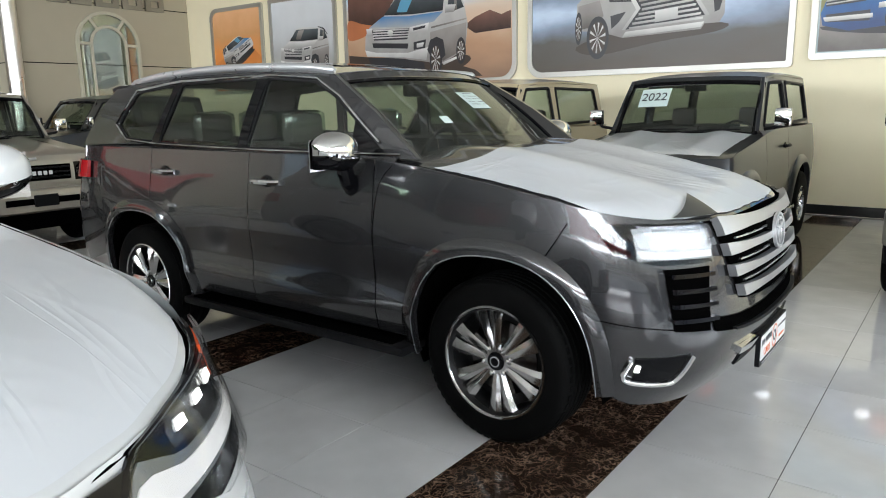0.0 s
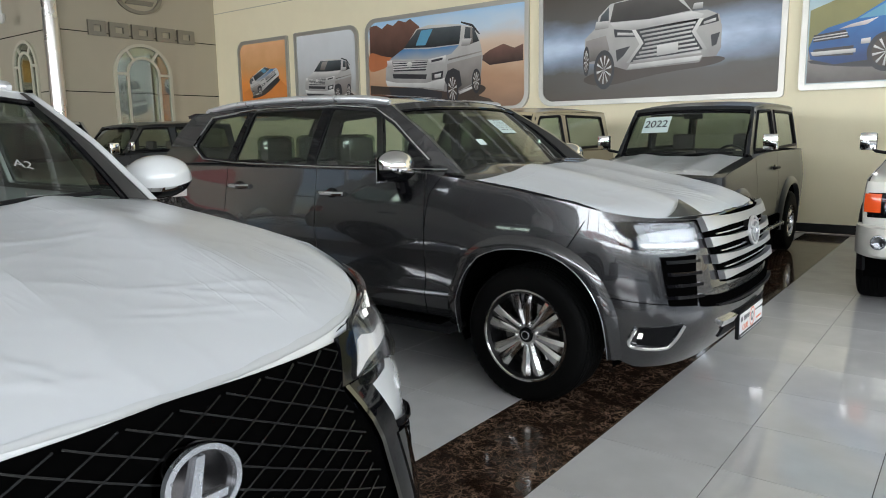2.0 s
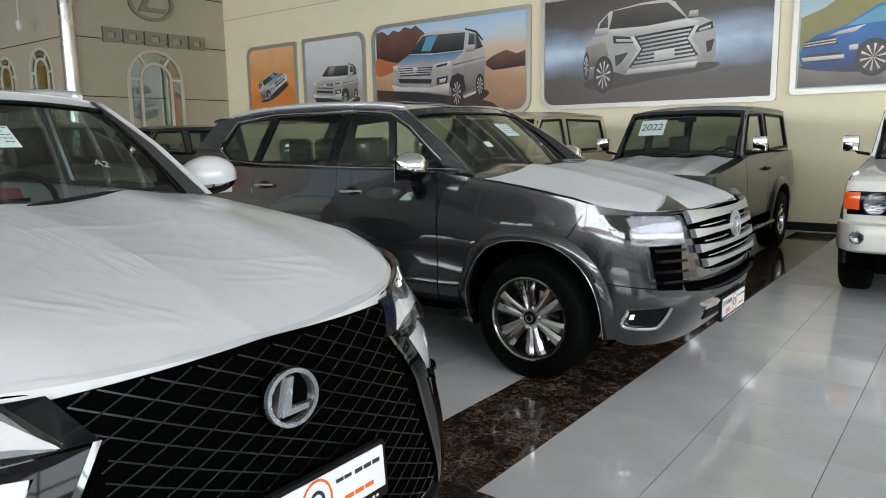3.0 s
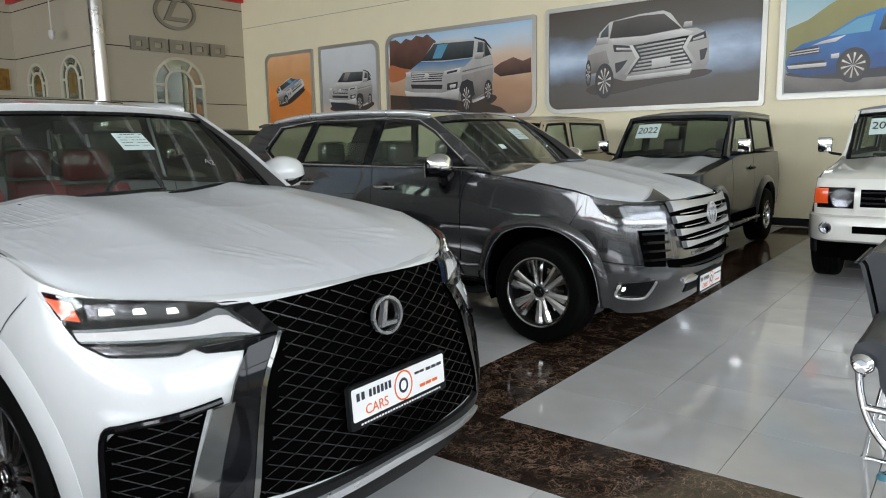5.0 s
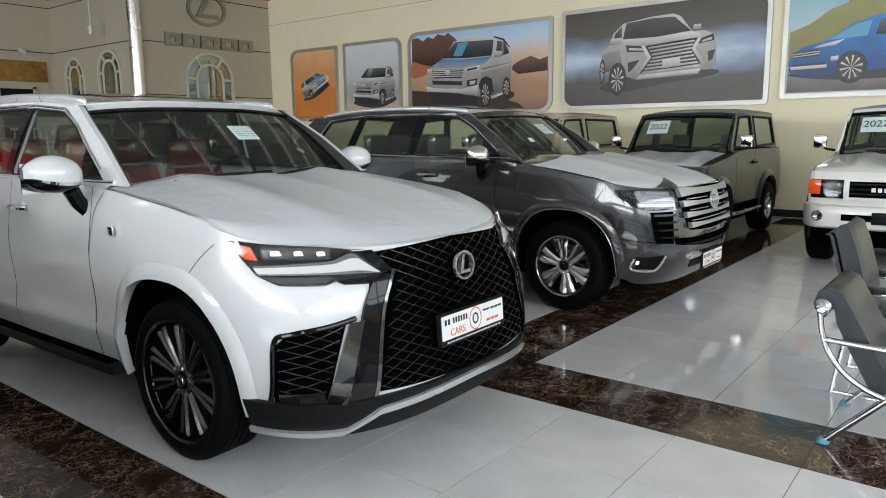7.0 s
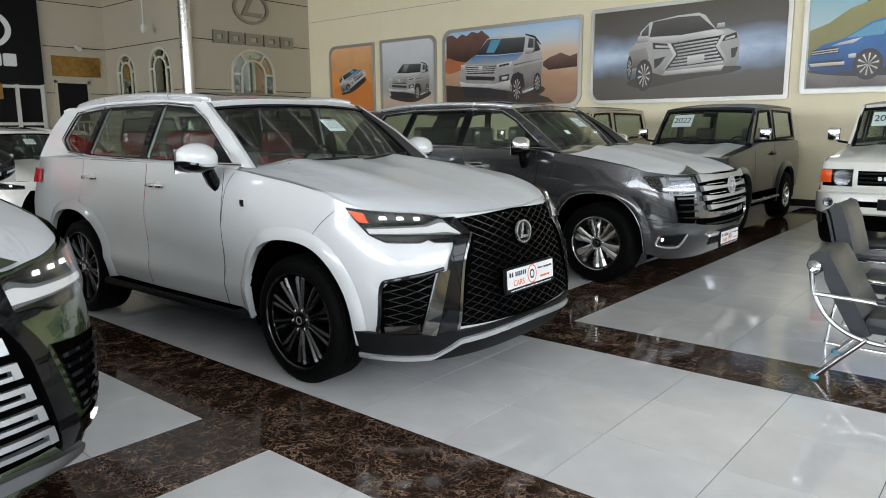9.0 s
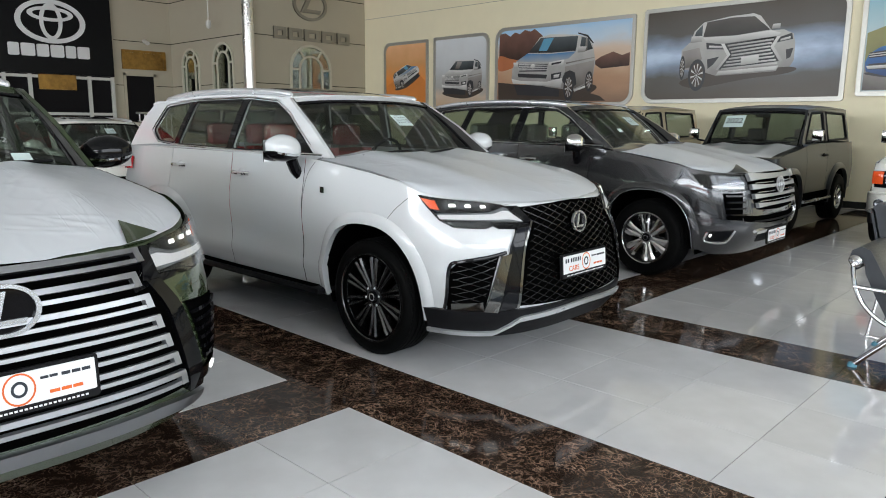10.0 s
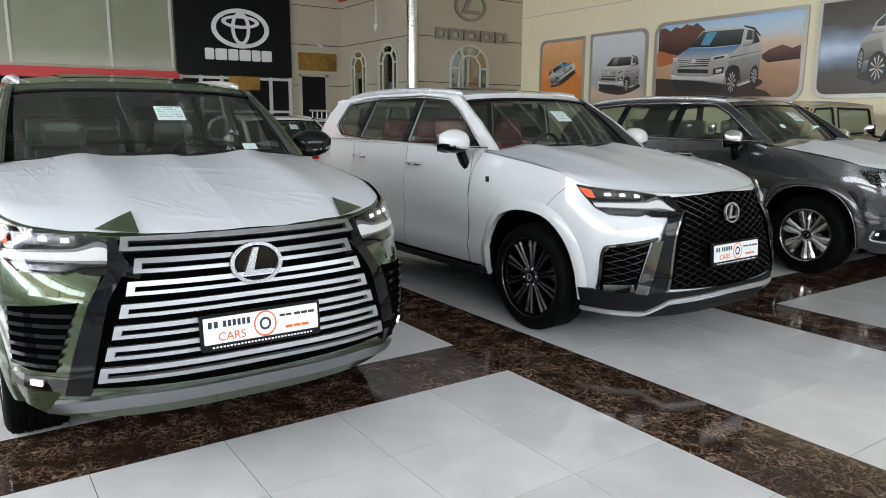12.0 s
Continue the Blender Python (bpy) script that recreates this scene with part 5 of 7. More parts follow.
def greenhouse(car, sh, g, paint, seat_m):
    """Side frames with window openings, roof, windscreen, rear screen and what is inside."""
    def lean(h):
        """How far the side glass leans in at a height over the belt line."""
        if g["tumble"] < 0.3:
            return g["tumble"] * h + 0.10 * max(0.0, h - 0.25) ** 2
        return 0.20 * h + 0.36 * h * h if h > 0 else g["tumble"] * h

    def gy(x, z):
        return np.interp(x, [g["tail_x"], g["tail_x"] + 1.0, -1.2, g["base"][0]], [g["yb"] - 0.06, g["yb"], g["yb"], g["yb"] - 0.03]) - lean(z - g["belt"])

    def crown(x):
        return g["crown"] * min(1.0, 0.55 + 0.45 * min((g["top"][0] - x) / 0.5, (x - g["roof_end"]) / 0.6, 1.0))

    def dense(poly, loop=True):
        out = []
        k = len(poly)
        for i in range(k if loop else k - 1):
            a, b = Vector((*poly[i], 0)), Vector((*poly[(i + 1) % k], 0))
            n = max(1, int((b - a).length / 0.07))
            out += [tuple(a.lerp(b, t / n)[:2]) for t in range(n)]
        return out

    def soft(poly, r=0.035):
        """Round off the corners of a window."""
        out = []
        k = len(poly)
        for i in range(k):
            p, a, b = (Vector((*poly[j % k], 0)) for j in (i, i - 1, i + 1))
            ra, rb = min(r, (a - p).length * 0.4), min(r, (b - p).length * 0.4)
            p1, p2 = p + (a - p).normalized() * ra, p + (b - p).normalized() * rb
            for t in (0, 0.25, 0.5, 0.75, 1):
                out.append(tuple((p1 * (1 - t) ** 2 + p * 2 * t * (1 - t) + p2 * t * t)[:2]))
        return out

    rim = lambda x: np.interp(x, [p[0] for p in g["roofline"]][::-1], [p[1] for p in g["roofline"]][::-1])
    for side in (-1, 1):
        at = lambda x, z, d: (x, side * (gy(x, z) - d), z)
        wins = [soft(w) for w in g["windows"]]
        flat_shape("window_frame", dense(g["outline"]), paint, car, 0.03, holes=wins, place=at)
        flat_shape("inner_lining", dense(g["outline"]), M["trim"], car, 0.006, holes=wins, place=lambda x, z, d: (x, side * (gy(x, z) - 0.034 - d), z))
        for k, w in enumerate(wins):
            at2 = lambda x, z, d: (x, side * (gy(x, z) - 0.009 - d), z)
            pane = flat_shape("side_window", w, M["glass"] if k == 0 else M["dglass"], car, 0, place=at2)
            pane.visible_shadow = False
            # rubber seal round the pane
            loop = [Vector(at(x, z, 0.004)) for x, z in w]
            tube("window_seal", loop + loop[:1], g.get("seal_r", 0.007), M["plastic"], pane, 6)
        for a0, a1 in g["pillars"]:
            at3 = lambda x, z, d: (x, side * (gy(x, z) + 0.003 - d), z)
            flat_shape("pillar_cover", dense(a0 + a1), M["gloss"], car, 0.006, place=at3)
        if g.get("bright"):
            line = [Vector(at(x, z, -0.004)) for x, z in dense(g["bright"], False)]
            tube("window_trim", line, g.get("bright_r", 0.008), M[g.get("bright_mat", "chrome")], car, 6, "bright window surround")
        # gutter between belt and shell
        rows = []
        for x in np.linspace(g["base"][0] + 0.02, g["tail_x"] + 0.05, 24):
            c = sh.c_of_x(x, side)
            lo = sh.at(c, sh.rim(x))
            rows.append([lo, Vector((x, side * gy(x, g["belt"] + 0.002), g["belt"] + 0.002))])
        grid_mesh("belt", rows, paint, car, smooth=60)
    # roof
    rows = []
    for x in np.linspace(g["top"][0], g["roof_end"], 26):
        zz = rim(x)
        half = gy(x, zz) + 0.004
        row = []
        for k in range(25):
            p = k / 12 - 1
            bow = g["bow"] * (1 - p * p) * max(0.0, 1 - (g["top"][0] - x) / 0.5)
            row.append(Vector((x + bow, p * half, zz + crown(x) * (1 - abs(p) ** 3.0))))
        rows.append(row)
    grid_mesh("roof", rows, paint, car, smooth=50, thick=0.02)
    if g.get("sunroof"):
        pane = [[Vector((x, (k / 8 - 1) * 0.42, rim(x) + crown(x) * (1 - abs((k / 8 - 1) * 0.42 / (gy(x, rim(x)))) ** 3.0) + 0.008)) for k in range(17)] for x in np.linspace(-1.42, -2.35, 10)]
        grid_mesh("sunroof", pane, M["gloss"], car, "dark glass sunroof", smooth=60, thick=0.006)
        edge = g["roof_end"]
        top_row, low_row = [], []
        for k in range(17):
            p = (k / 8 - 1) * 0.94
            half, zz = gy(edge, rim(edge)), rim(edge) + crown(edge) * (1 - abs(p) ** 3.0)
            bow = 0.05 * (1 - p * p)
            top_row.append([Vector((edge + 0.10, p * half, zz + 0.012)), Vector((edge - 0.06 - bow, p * half, zz + 0.016)), Vector((edge - 0.17 - bow, p * half, zz - 0.004))])
            low_row.append([Vector((edge + 0.10, p * half, zz - 0.004)), Vector((edge - 0.06 - bow, p * half, zz - 0.02)), Vector((edge - 0.16 - bow, p * half, zz - 0.028))])
        solid("tail_spoiler", top_row, low_row, paint, car, smooth=60)
    grid_mesh("headlining", [[p + Vector((0, 0, -0.026)) for p in r] for r in rows], M["trim"], car, smooth=50)
    # windscreen
    bx, bz, by = g["base"]
    tx, tz = g["top"]
    ty = gy(tx, tz) - 0.01
    rows = []
    for i in range(11):
        t = i / 8 * 0.9 if i < 9 else 0.9 + 0.05 * (i - 8)
        row = []
        for k in range(21):
            p = k / 10 - 1
            lo = Vector((bx + g["base_bow"] * (1 - p * p), p * by, bz + 0.01 * (1 - p * p)))
            hi = Vector((tx + g["bow"] * (1 - p * p), p * ty, tz + crown(tx) * (1 - abs(p) ** 3.0) - 0.004))
            q = lo.lerp(hi, t)
            q.x += 0.03 * math.sin(math.pi * t)
            row.append(q)
        rows.append(row)
    grid_mesh("roof_edge", rows[8:], paint, car, smooth=60)
    rows = rows[:9]
    ws = grid_mesh("windscreen", rows, M["screen"], car, smooth=60)
    ws.visible_shadow = False
    # dark border of the screen
    for line in (rows[0], rows[-1], [r[0] for r in rows], [r[-1] for r in rows]):
        tube("screen_border", [p + Vector((0.002, 0, 0.0)) for p in line], g.get("border_r", 0.013), M["gloss"], ws, 6)
    # rear screen and tailgate top
    rows2 = []
    for i in range(5):
        t = i / 4
        zz = rim(g["roof_end"]) * (1 - t) + g["belt"] * t
        xx = g["roof_end"] * (1 - t) + g["tail_x"] * t
        rows2.append([Vector((xx - 0.08 * (1 - (k / 6 - 1) ** 2), (k / 6 - 1) * gy(xx, zz), zz + (crown(g["roof_end"]) * (1 - abs(k / 6 - 1) ** 3.0) if i == 0 else 0))) for k in range(13)])
    rw = grid_mesh("rear_window", rows2, M["dglass"], car, smooth=60)
    rw.visible_shadow = False
    # cabin
    box("cabin_floor", (g["tail_x"] + 0.1, -0.74, 0.55), (g["base"][0] - 0.1, 0.74, 0.62), M["under"], car)
    dash = []
    for i in range(7):
        t = i / 6
        dash.append([Vector((bx - 0.02 + g["base_bow"] * (1 - (k / 8 - 1) ** 2) * (1 - t) - 0.55 * t, (k / 8 - 1) * (by - 0.06), bz - 0.02 - 0.06 * t ** 2 - (0.32 if i == 6 else 0) + 0.025 * math.exp(-((k / 8 - 1 - 0.45) / 0.2) ** 2) * t)) for k in range(17)])
    grid_mesh("dashboard", dash, M["plastic"], car, smooth=40, thick=0.03)
    ring = [Vector((bx - 0.68 + 0.06 * math.sin(a), 0.38 + 0.19 * math.cos(a), bz - 0.06 + 0.18 * math.sin(a))) for a in [2 * math.pi * k / 24 for k in range(25)]]
    sw = tube("steering_wheel", ring, 0.015, M["plastic"], car, 8)
    part("steering_boss", add_tube(bmesh.new(), [(bx - 0.68, 0.22, bz - 0.06), (bx - 0.70, 0.38, bz - 0.07), (bx - 0.68, 0.54, bz - 0.06)], [0.018, 0.06, 0.018], 8), M["plastic"], sw)
    zs = g["belt"] - 0.78
    for x in g["seats"]:
        for y in (-0.38, 0.38) if x > -1.9 else (-0.42, 0.0, 0.42):
            seat(car, x, y, seat_m, g.get("wrap", True), z=zs, scale=1.0 if x > -1.9 else 0.78)
    im = bmesh.new()
    add_box(im, (tx - 0.02, -0.11, tz - 0.12), (tx + 0.015, 0.11, tz - 0.05), 0.012)
    part("rear_view_mirror", im, M["plastic"], car)
    return rows


def screen_card(car, rows, i0, i1, k0, k1, words="", marks=True):
    """A paper card stuck inside the windscreen, over part of its grid."""
    def on(i, k):
        a, b = int(i), int(k)
        f, h = i - a, k - b
        a2, b2 = min(a + 1, len(rows) - 1), min(b + 1, len(rows[0]) - 1)
        return rows[a][b].lerp(rows[a][b2], h).lerp(rows[a2][b].lerp(rows[a2][b2], h), f) + Vector((0.004, 0, 0.002))
    pts = [[on(i0 + (i1 - i0) * u / 3, k0 + (k1 - k0) * v / 3) for v in range(4)] for u in range(4)]
    c = grid_mesh("windscreen_card", pts, M["sticker"], car, "pale green paper card", smooth=60, thick=0.001)
    ex = (pts[0][3] - pts[0][0]).normalized()
    ez = (pts[3][0] - pts[0][0]).normalized()
    n = ex.cross(ez).normalized()
    mid = (pts[0][0] + pts[3][3]) / 2 + n * 0.003
    w, h = (pts[0][3] - pts[0][0]).length, (pts[3][0] - pts[0][0]).length
    m = Matrix((ex, ez, n)).transposed().to_4x4()
    m.translation = mid + n * 0.006
    if words:
        text_mesh("lettering", words, h * 0.62, M["print_"], c, m)
    elif marks:
        bm = bmesh.new()
        for q in range(5):
            for s in range(7):
                if (q * 7 + s * 3) % 5 == 0:
                    continue
                x, y = -w * 0.42 + s * w * 0.122, h * (0.34 - 0.165 * q)
                vs = [bm.verts.new(m @ Vector(p)) for p in ((x, y - h * 0.018, 0), (x + w * 0.09, y - h * 0.018, 0), (x + w * 0.09, y + h * 0.018, 0), (x, y + h * 0.018, 0))]
                bm.faces.new(vs)
        tagged(part("small_print", bm, M["print_"], c, smooth=0), "small dark print", kind="stuff")


def screen_mark(car, rows, i, k, words, size, turn):
    """White marker writing on the windscreen."""
    p, px, pz = rows[i][k], rows[i][k + 1], rows[i + 1][k]
    ex, ez = (px - p).normalized(), (pz - p).normalized()
    n = ex.cross(ez).normalized()
    ez = n.cross(ex)
    m = Matrix((ex, ez, n)).transposed().to_4x4()
    m.translation = p + n * 0.006
    text_mesh("marker_writing", words, size, M["marker"], car, m @ pose(0, 0, 0, 0, 0, turn), 0.0003)


def hood(car, sh, paint, cowl, bulge, film=True, film_edge=0.87, front=0.0, tri=(), back=0.05, ridges=0.019):
    """Bonnet top from the cowl to the nose, with the film that lies over it."""
    def top(p, r, off=0.0):
        xn = sh.raw(sh.c_of_y(p * sh.half(1.0), sh.rim(sh.s["lip"])), sh.rim(sh.s["lip"])).x
        xc = cowl - 0.10 * p * p
        x = xc + (xn - xc) * r
        zr = sh.rim(x)
        y = p * (sh.half(zr) - 0.001)
        lift = (bulge - max(0.0, bulge - 0.055) * max(0.0, 1 - r / 0.35) ** 2) * (1 - abs(p) ** 2.5) * (1 - 0.75 * r ** 3)
        ridge = ridges * (math.exp(-((abs(p) - 0.52) / 0.13) ** 2) - 0.6 * math.exp(-((abs(p) - 0.18) / 0.2) ** 2)) * (1 - r ** 4)
        drop = -0.035 * max(0.0, (r - 0.82) / 0.18) ** 2
        return Vector((x, y, zr + lift + ridge + drop + off))
    P = [k / 28 - 1 for k in range(57)]
    R = [k / 30 * 0.94 for k in range(31)] + [0.955, 0.97, 0.98, 0.99, 1.0]
    ho = grid_mesh("hood", [[top(p, r) for p in P] for r in R], paint, car, smooth=35)
    rim_line = [top(k / 30 * 0.97 - 0.97, 1.0, -0.004) + Vector((0.006, 0, 0)) for k in range(61)]
    tube("hood_gap", rim_line, 0.0055, M["gap"], ho, 6)
    for e in (-1, 1):
        tube("hood_gap", [top(e * 0.988, k / 24, -0.0008) for k in range(25)], 0.0024, M["gap"], ho, 6)
    if film:
        rnd = random.Random(7 + int(100 * film_edge) + int(1000 * bulge))
        n, m = 150, 110
        # long thin folds: two fans near the nose and a few stretched lines across
        folds = []
        for cp, cr, lo, hi, count in ((-0.05, 0.93, 100, 165, 6), (0.55, 0.92, 115, 175, 5), (-0.6, 0.35, 60, 100, 3), (0.35, 0.45, 70, 110, 3)):
            for k in range(count):
                a, far = radians(rnd.uniform(lo, hi)), rnd.uniform(0.25, 0.62)
                u, v = cp * 0.93 + rnd.uniform(-0.08, 0.08), cr * 1.45 + rnd.uniform(-0.06, 0.04)
                folds.append((u, v, -math.sin(a), math.cos(a), far, rnd.uniform(-0.22, 0.22), rnd.uniform(0.0015, 0.0034)))

        def fold(p, r):
            x, y, out = p * 0.93, r * 1.45, 0.0
            for u, v, du, dv, far, bend, high in folds:
                s = (x - u) * du + (y - v) * dv
                if 0 < s < far:
                    d = (x - u) * dv - (y - v) * du - bend * s * (far - s)
                    if abs(d) < 0.03:
                        out += high * math.exp(-(d / 0.008) ** 2) * min(1.0, 5 * s / far, 5 * (far - s) / far)
            return out

        rows = []
        for i in range(m + 1):
            t = i / m
            row = []
            for k in range(n + 1):
                e = film_edge + 0.003 * math.sin(9 * t + 1) + 0.002 * math.sin(31 * t)
                p = (k / n * 2 - 1) * e
                r0, r1 = back + 0.05 * (p * p if back > 0.1 else 0.0) + 0.01 * math.sin(7 * p), 0.985 - front + 0.002 * math.sin(13 * p) + 0.0015 * math.sin(41 * p)
                r = r0 + (r1 - r0) * t
                q = top(p, r, 0.0045)
                v = Vector((q.x * 3.0, q.y * 3.0, 0))
                q.z += fold(p, r)
                q.z += 0.0014 * (1 - abs(noise.noise(v + Vector((3, 1, 0))) * 2)) ** 6 + 0.001 * (1 - abs(noise.noise(v * 2.3) * 2)) ** 5
                row.append(q)
            rows.append(row)
        fm = grid_mesh("hood_film", rows, M["film"], car, "white protective film, creased", smooth=80)
        for pts in tri:
            flat = []
            for u in range(9):
                row = []
                for v in range(9):
                    pp = [pts[0][j] + (pts[1][j] - pts[0][j]) * u / 8 + ((pts[2][j] - pts[1][j]) * u / 8) * v / 8 for j in (0, 1)]
                    row.append(top(pp[0], pp[1], 0.019))
                flat.append(row)
            grid_mesh("bare_corner", flat, M["charcoal"] if paint is M["grey"] else paint, car, smooth=60)
    return top


def arch_trim(car, sh, material, width=0.055, proud=0.018, edge=None):
    for side in (-1, 1):
        for xa in (0.0, -sh.s["wb"]):
            R = sh.s["arch"]
            outer, inner = [], []
            A = sh.s["rise"]
            for k in range(37):
                a = radians(-9 + 198 * k / 36)
                ca, sa = math.cos(a), math.sin(a)
                ro, ri = [], []
                for j in range(5):
                    g = -0.006 + (width + 0.006) * j / 4
                    x = xa + (R + g) * math.copysign(abs(ca) ** (2 / 2.4), ca)
                    z = sh.s["hub"] + (A + g) * math.copysign(abs(sa) ** (2 / 2.4), sa) if sa > 0 else sh.s["hub"] + 0.75 * R * sa
                    c = sh.c_of_x(x, side, z)
                    lift = proud * (1 - (j / 4) ** 2.0) + 0.002
                    ro.append(sh.at(c, z, lift))
                    ri.append(sh.at(c, z, -0.02))
                outer.append(ro)
                inner.append(ri)
            tr = solid("arch_trim", outer, inner, material, car, smooth=60)
            if edge:
                line = [r[0] + Vector((0, side * 0.002, 0)) for r in outer]
                tube("arch_edge", line, 0.0035, edge, tr, 6)


def wheel_wells(car, sh):
    for xa in (0.0, -sh.s["wb"]):
        R = sh.s["arch"] + 0.012
        A = sh.s["rise"] + 0.012
        for side in (-1, 1):
            bm = bmesh.new()
            rows = []
            for k in range(17):
                a = radians(-14 + 208 * k / 16)
                x, z = xa + R * math.cos(a), sh.s["hub"] + A * math.sin(a)
                yo = abs(sh.at(sh.c_of_x(x, 1, z), z).y) - 0.012
                rows.append([bm.verts.new((x, side * y, z)) for y in (yo, 0.5)])
            for p, q in zip(rows, rows[1:]):
                bm.faces.new((p[0], p[1], q[1], q[0]))
            mid = bm.verts.new((xa, side * 0.5, sh.s["hub"]))
            for p, q in zip(rows, rows[1:]):
                bm.faces.new((p[1], q[1], mid))
            part("wheel_well", bm, M["under"], car)
    b = bmesh.new()
    add_box(b, (-sh.s["wb"] - 0.7, -0.55, 0.26), (sh.s["xs"] + 0.2, 0.55, 0.55), 0.04)
    add_box(b, (-sh.s["wb"] + 0.52, -0.84, 0.34), (-0.52, 0.84, 0.54), 0.02)
    part("underbody", b, M["under"], car)


def gaps(car, sh, lines, width=0.004):
    """Thin dark shut lines that follow the shell: each a list of (x, z)."""
    for side in (-1, 1):
        for line in lines:
            pts = smooth_path([(x, 0, z) for x, z in line], 6)
            row = []
            for a, p in enumerate(pts):
                q = pts[min(a + 1, len(pts) - 1)] - pts[max(a - 1, 0)]
                n = Vector((-q.z, 0, q.x)).normalized() * width
                row.append([sh.at(sh.c_of_x(p.x + s * n.x, side, p.z + s * n.z), p.z + s * n.z, 0.0022) for s in (-0.5, 0.5)])
            grid_mesh("shut_line", row, M["gap"], car, smooth=80)


# large luxury off-roaders share one shell
BIG = dict(wb=2.87, hub=0.395, arch=0.495, rise=0.515, xs=0.30, xe=-3.35, nf=2.8, nf_top=2.15, nr=4.5,
           half=[(0.25, 0.90), (0.40, 0.955), (0.60, 0.975), (0.80, 0.985), (0.95, 0.985), (1.08, 0.965), (1.20, 0.945), (1.34, 0.92)],
           nose=[(0.25, 0.86), (0.38, 0.97), (0.50, 1.03), (0.60, 1.02), (0.75, 1.00), (0.92, 0.975), (1.05, 0.93), (1.12, 0.88), (1.2, 0.80)],
           tail=[(0.3, -3.95), (0.55, -4.06), (0.9, -4.02), (1.3, -3.88)],
           rim=[(-4.2, 1.33), (-3.0, 1.325), (-0.9, 1.315), (-0.60, 1.30), (0.0, 1.235), (0.45, 1.165), (0.75, 1.10), (1.0, 1.06)],
           low=[(-4.1, 0.48), (-3.4, 0.42), (-2.35, 0.40), (-0.5, 0.38), (0.5, 0.34), (0.75, 0.30), (1.05, 0.27)], lip=0.9, flare=0.022, waist=0.016, sill=0.014)
BIG_CAB = dict(belt=1.325, yb=0.91, tumble=0.36, tail_x=-3.78, roof_end=-3.42, crown=0.065, bow=0.10, base=(-0.63, 1.295, 0.84), base_bow=0.17, top=(-1.20, 1.75),
               roofline=[(-1.05, 1.735), (-1.20, 1.75), (-1.4, 1.77), (-1.8, 1.79), (-2.5, 1.79), (-3.1, 1.765), (-3.45, 1.735)],
               outline=[(-0.49, 1.315), (-0.80, 1.54), (-1.16, 1.75), (-1.4, 1.77), (-1.8, 1.79), (-2.5, 1.79), (-3.1, 1.765), (-3.45, 1.735), (-3.60, 1.60), (-3.80, 1.325), (-2.0, 1.325)],
               windows=[[(-0.72, 1.345), (-1.09, 1.62), (-1.29, 1.712), (-1.71, 1.745), (-1.78, 1.345)],
                        [(-1.85, 1.345), (-1.79, 1.745), (-2.57, 1.74), (-2.70, 1.36)],
                        [(-2.77, 1.37), (-2.645, 1.732), (-3.12, 1.695), (-3.28, 1.48), (-3.12, 1.385)]],
               pillars=[([(-0.705, 1.341), (-0.93, 1.341)], [(-0.93, 1.50)]), ([(-1.775, 1.345), (-1.705, 1.748)], [(-1.795, 1.748), (-1.855, 1.345)]), ([(-2.695, 1.36), (-2.575, 1.74)], [(-2.64, 1.74), (-2.765, 1.365)])],
               bright=[(-0.60, 1.332), (-1.6, 1.334), (-2.7, 1.352), (-3.12, 1.375), (-3.305, 1.48), (-3.13, 1.712), (-2.6, 1.76), (-1.7, 1.764), (-1.28, 1.732), (-1.075, 1.632), (-0.68, 1.345)],
               seats=(-1.45, -2.35), sunroof=True)


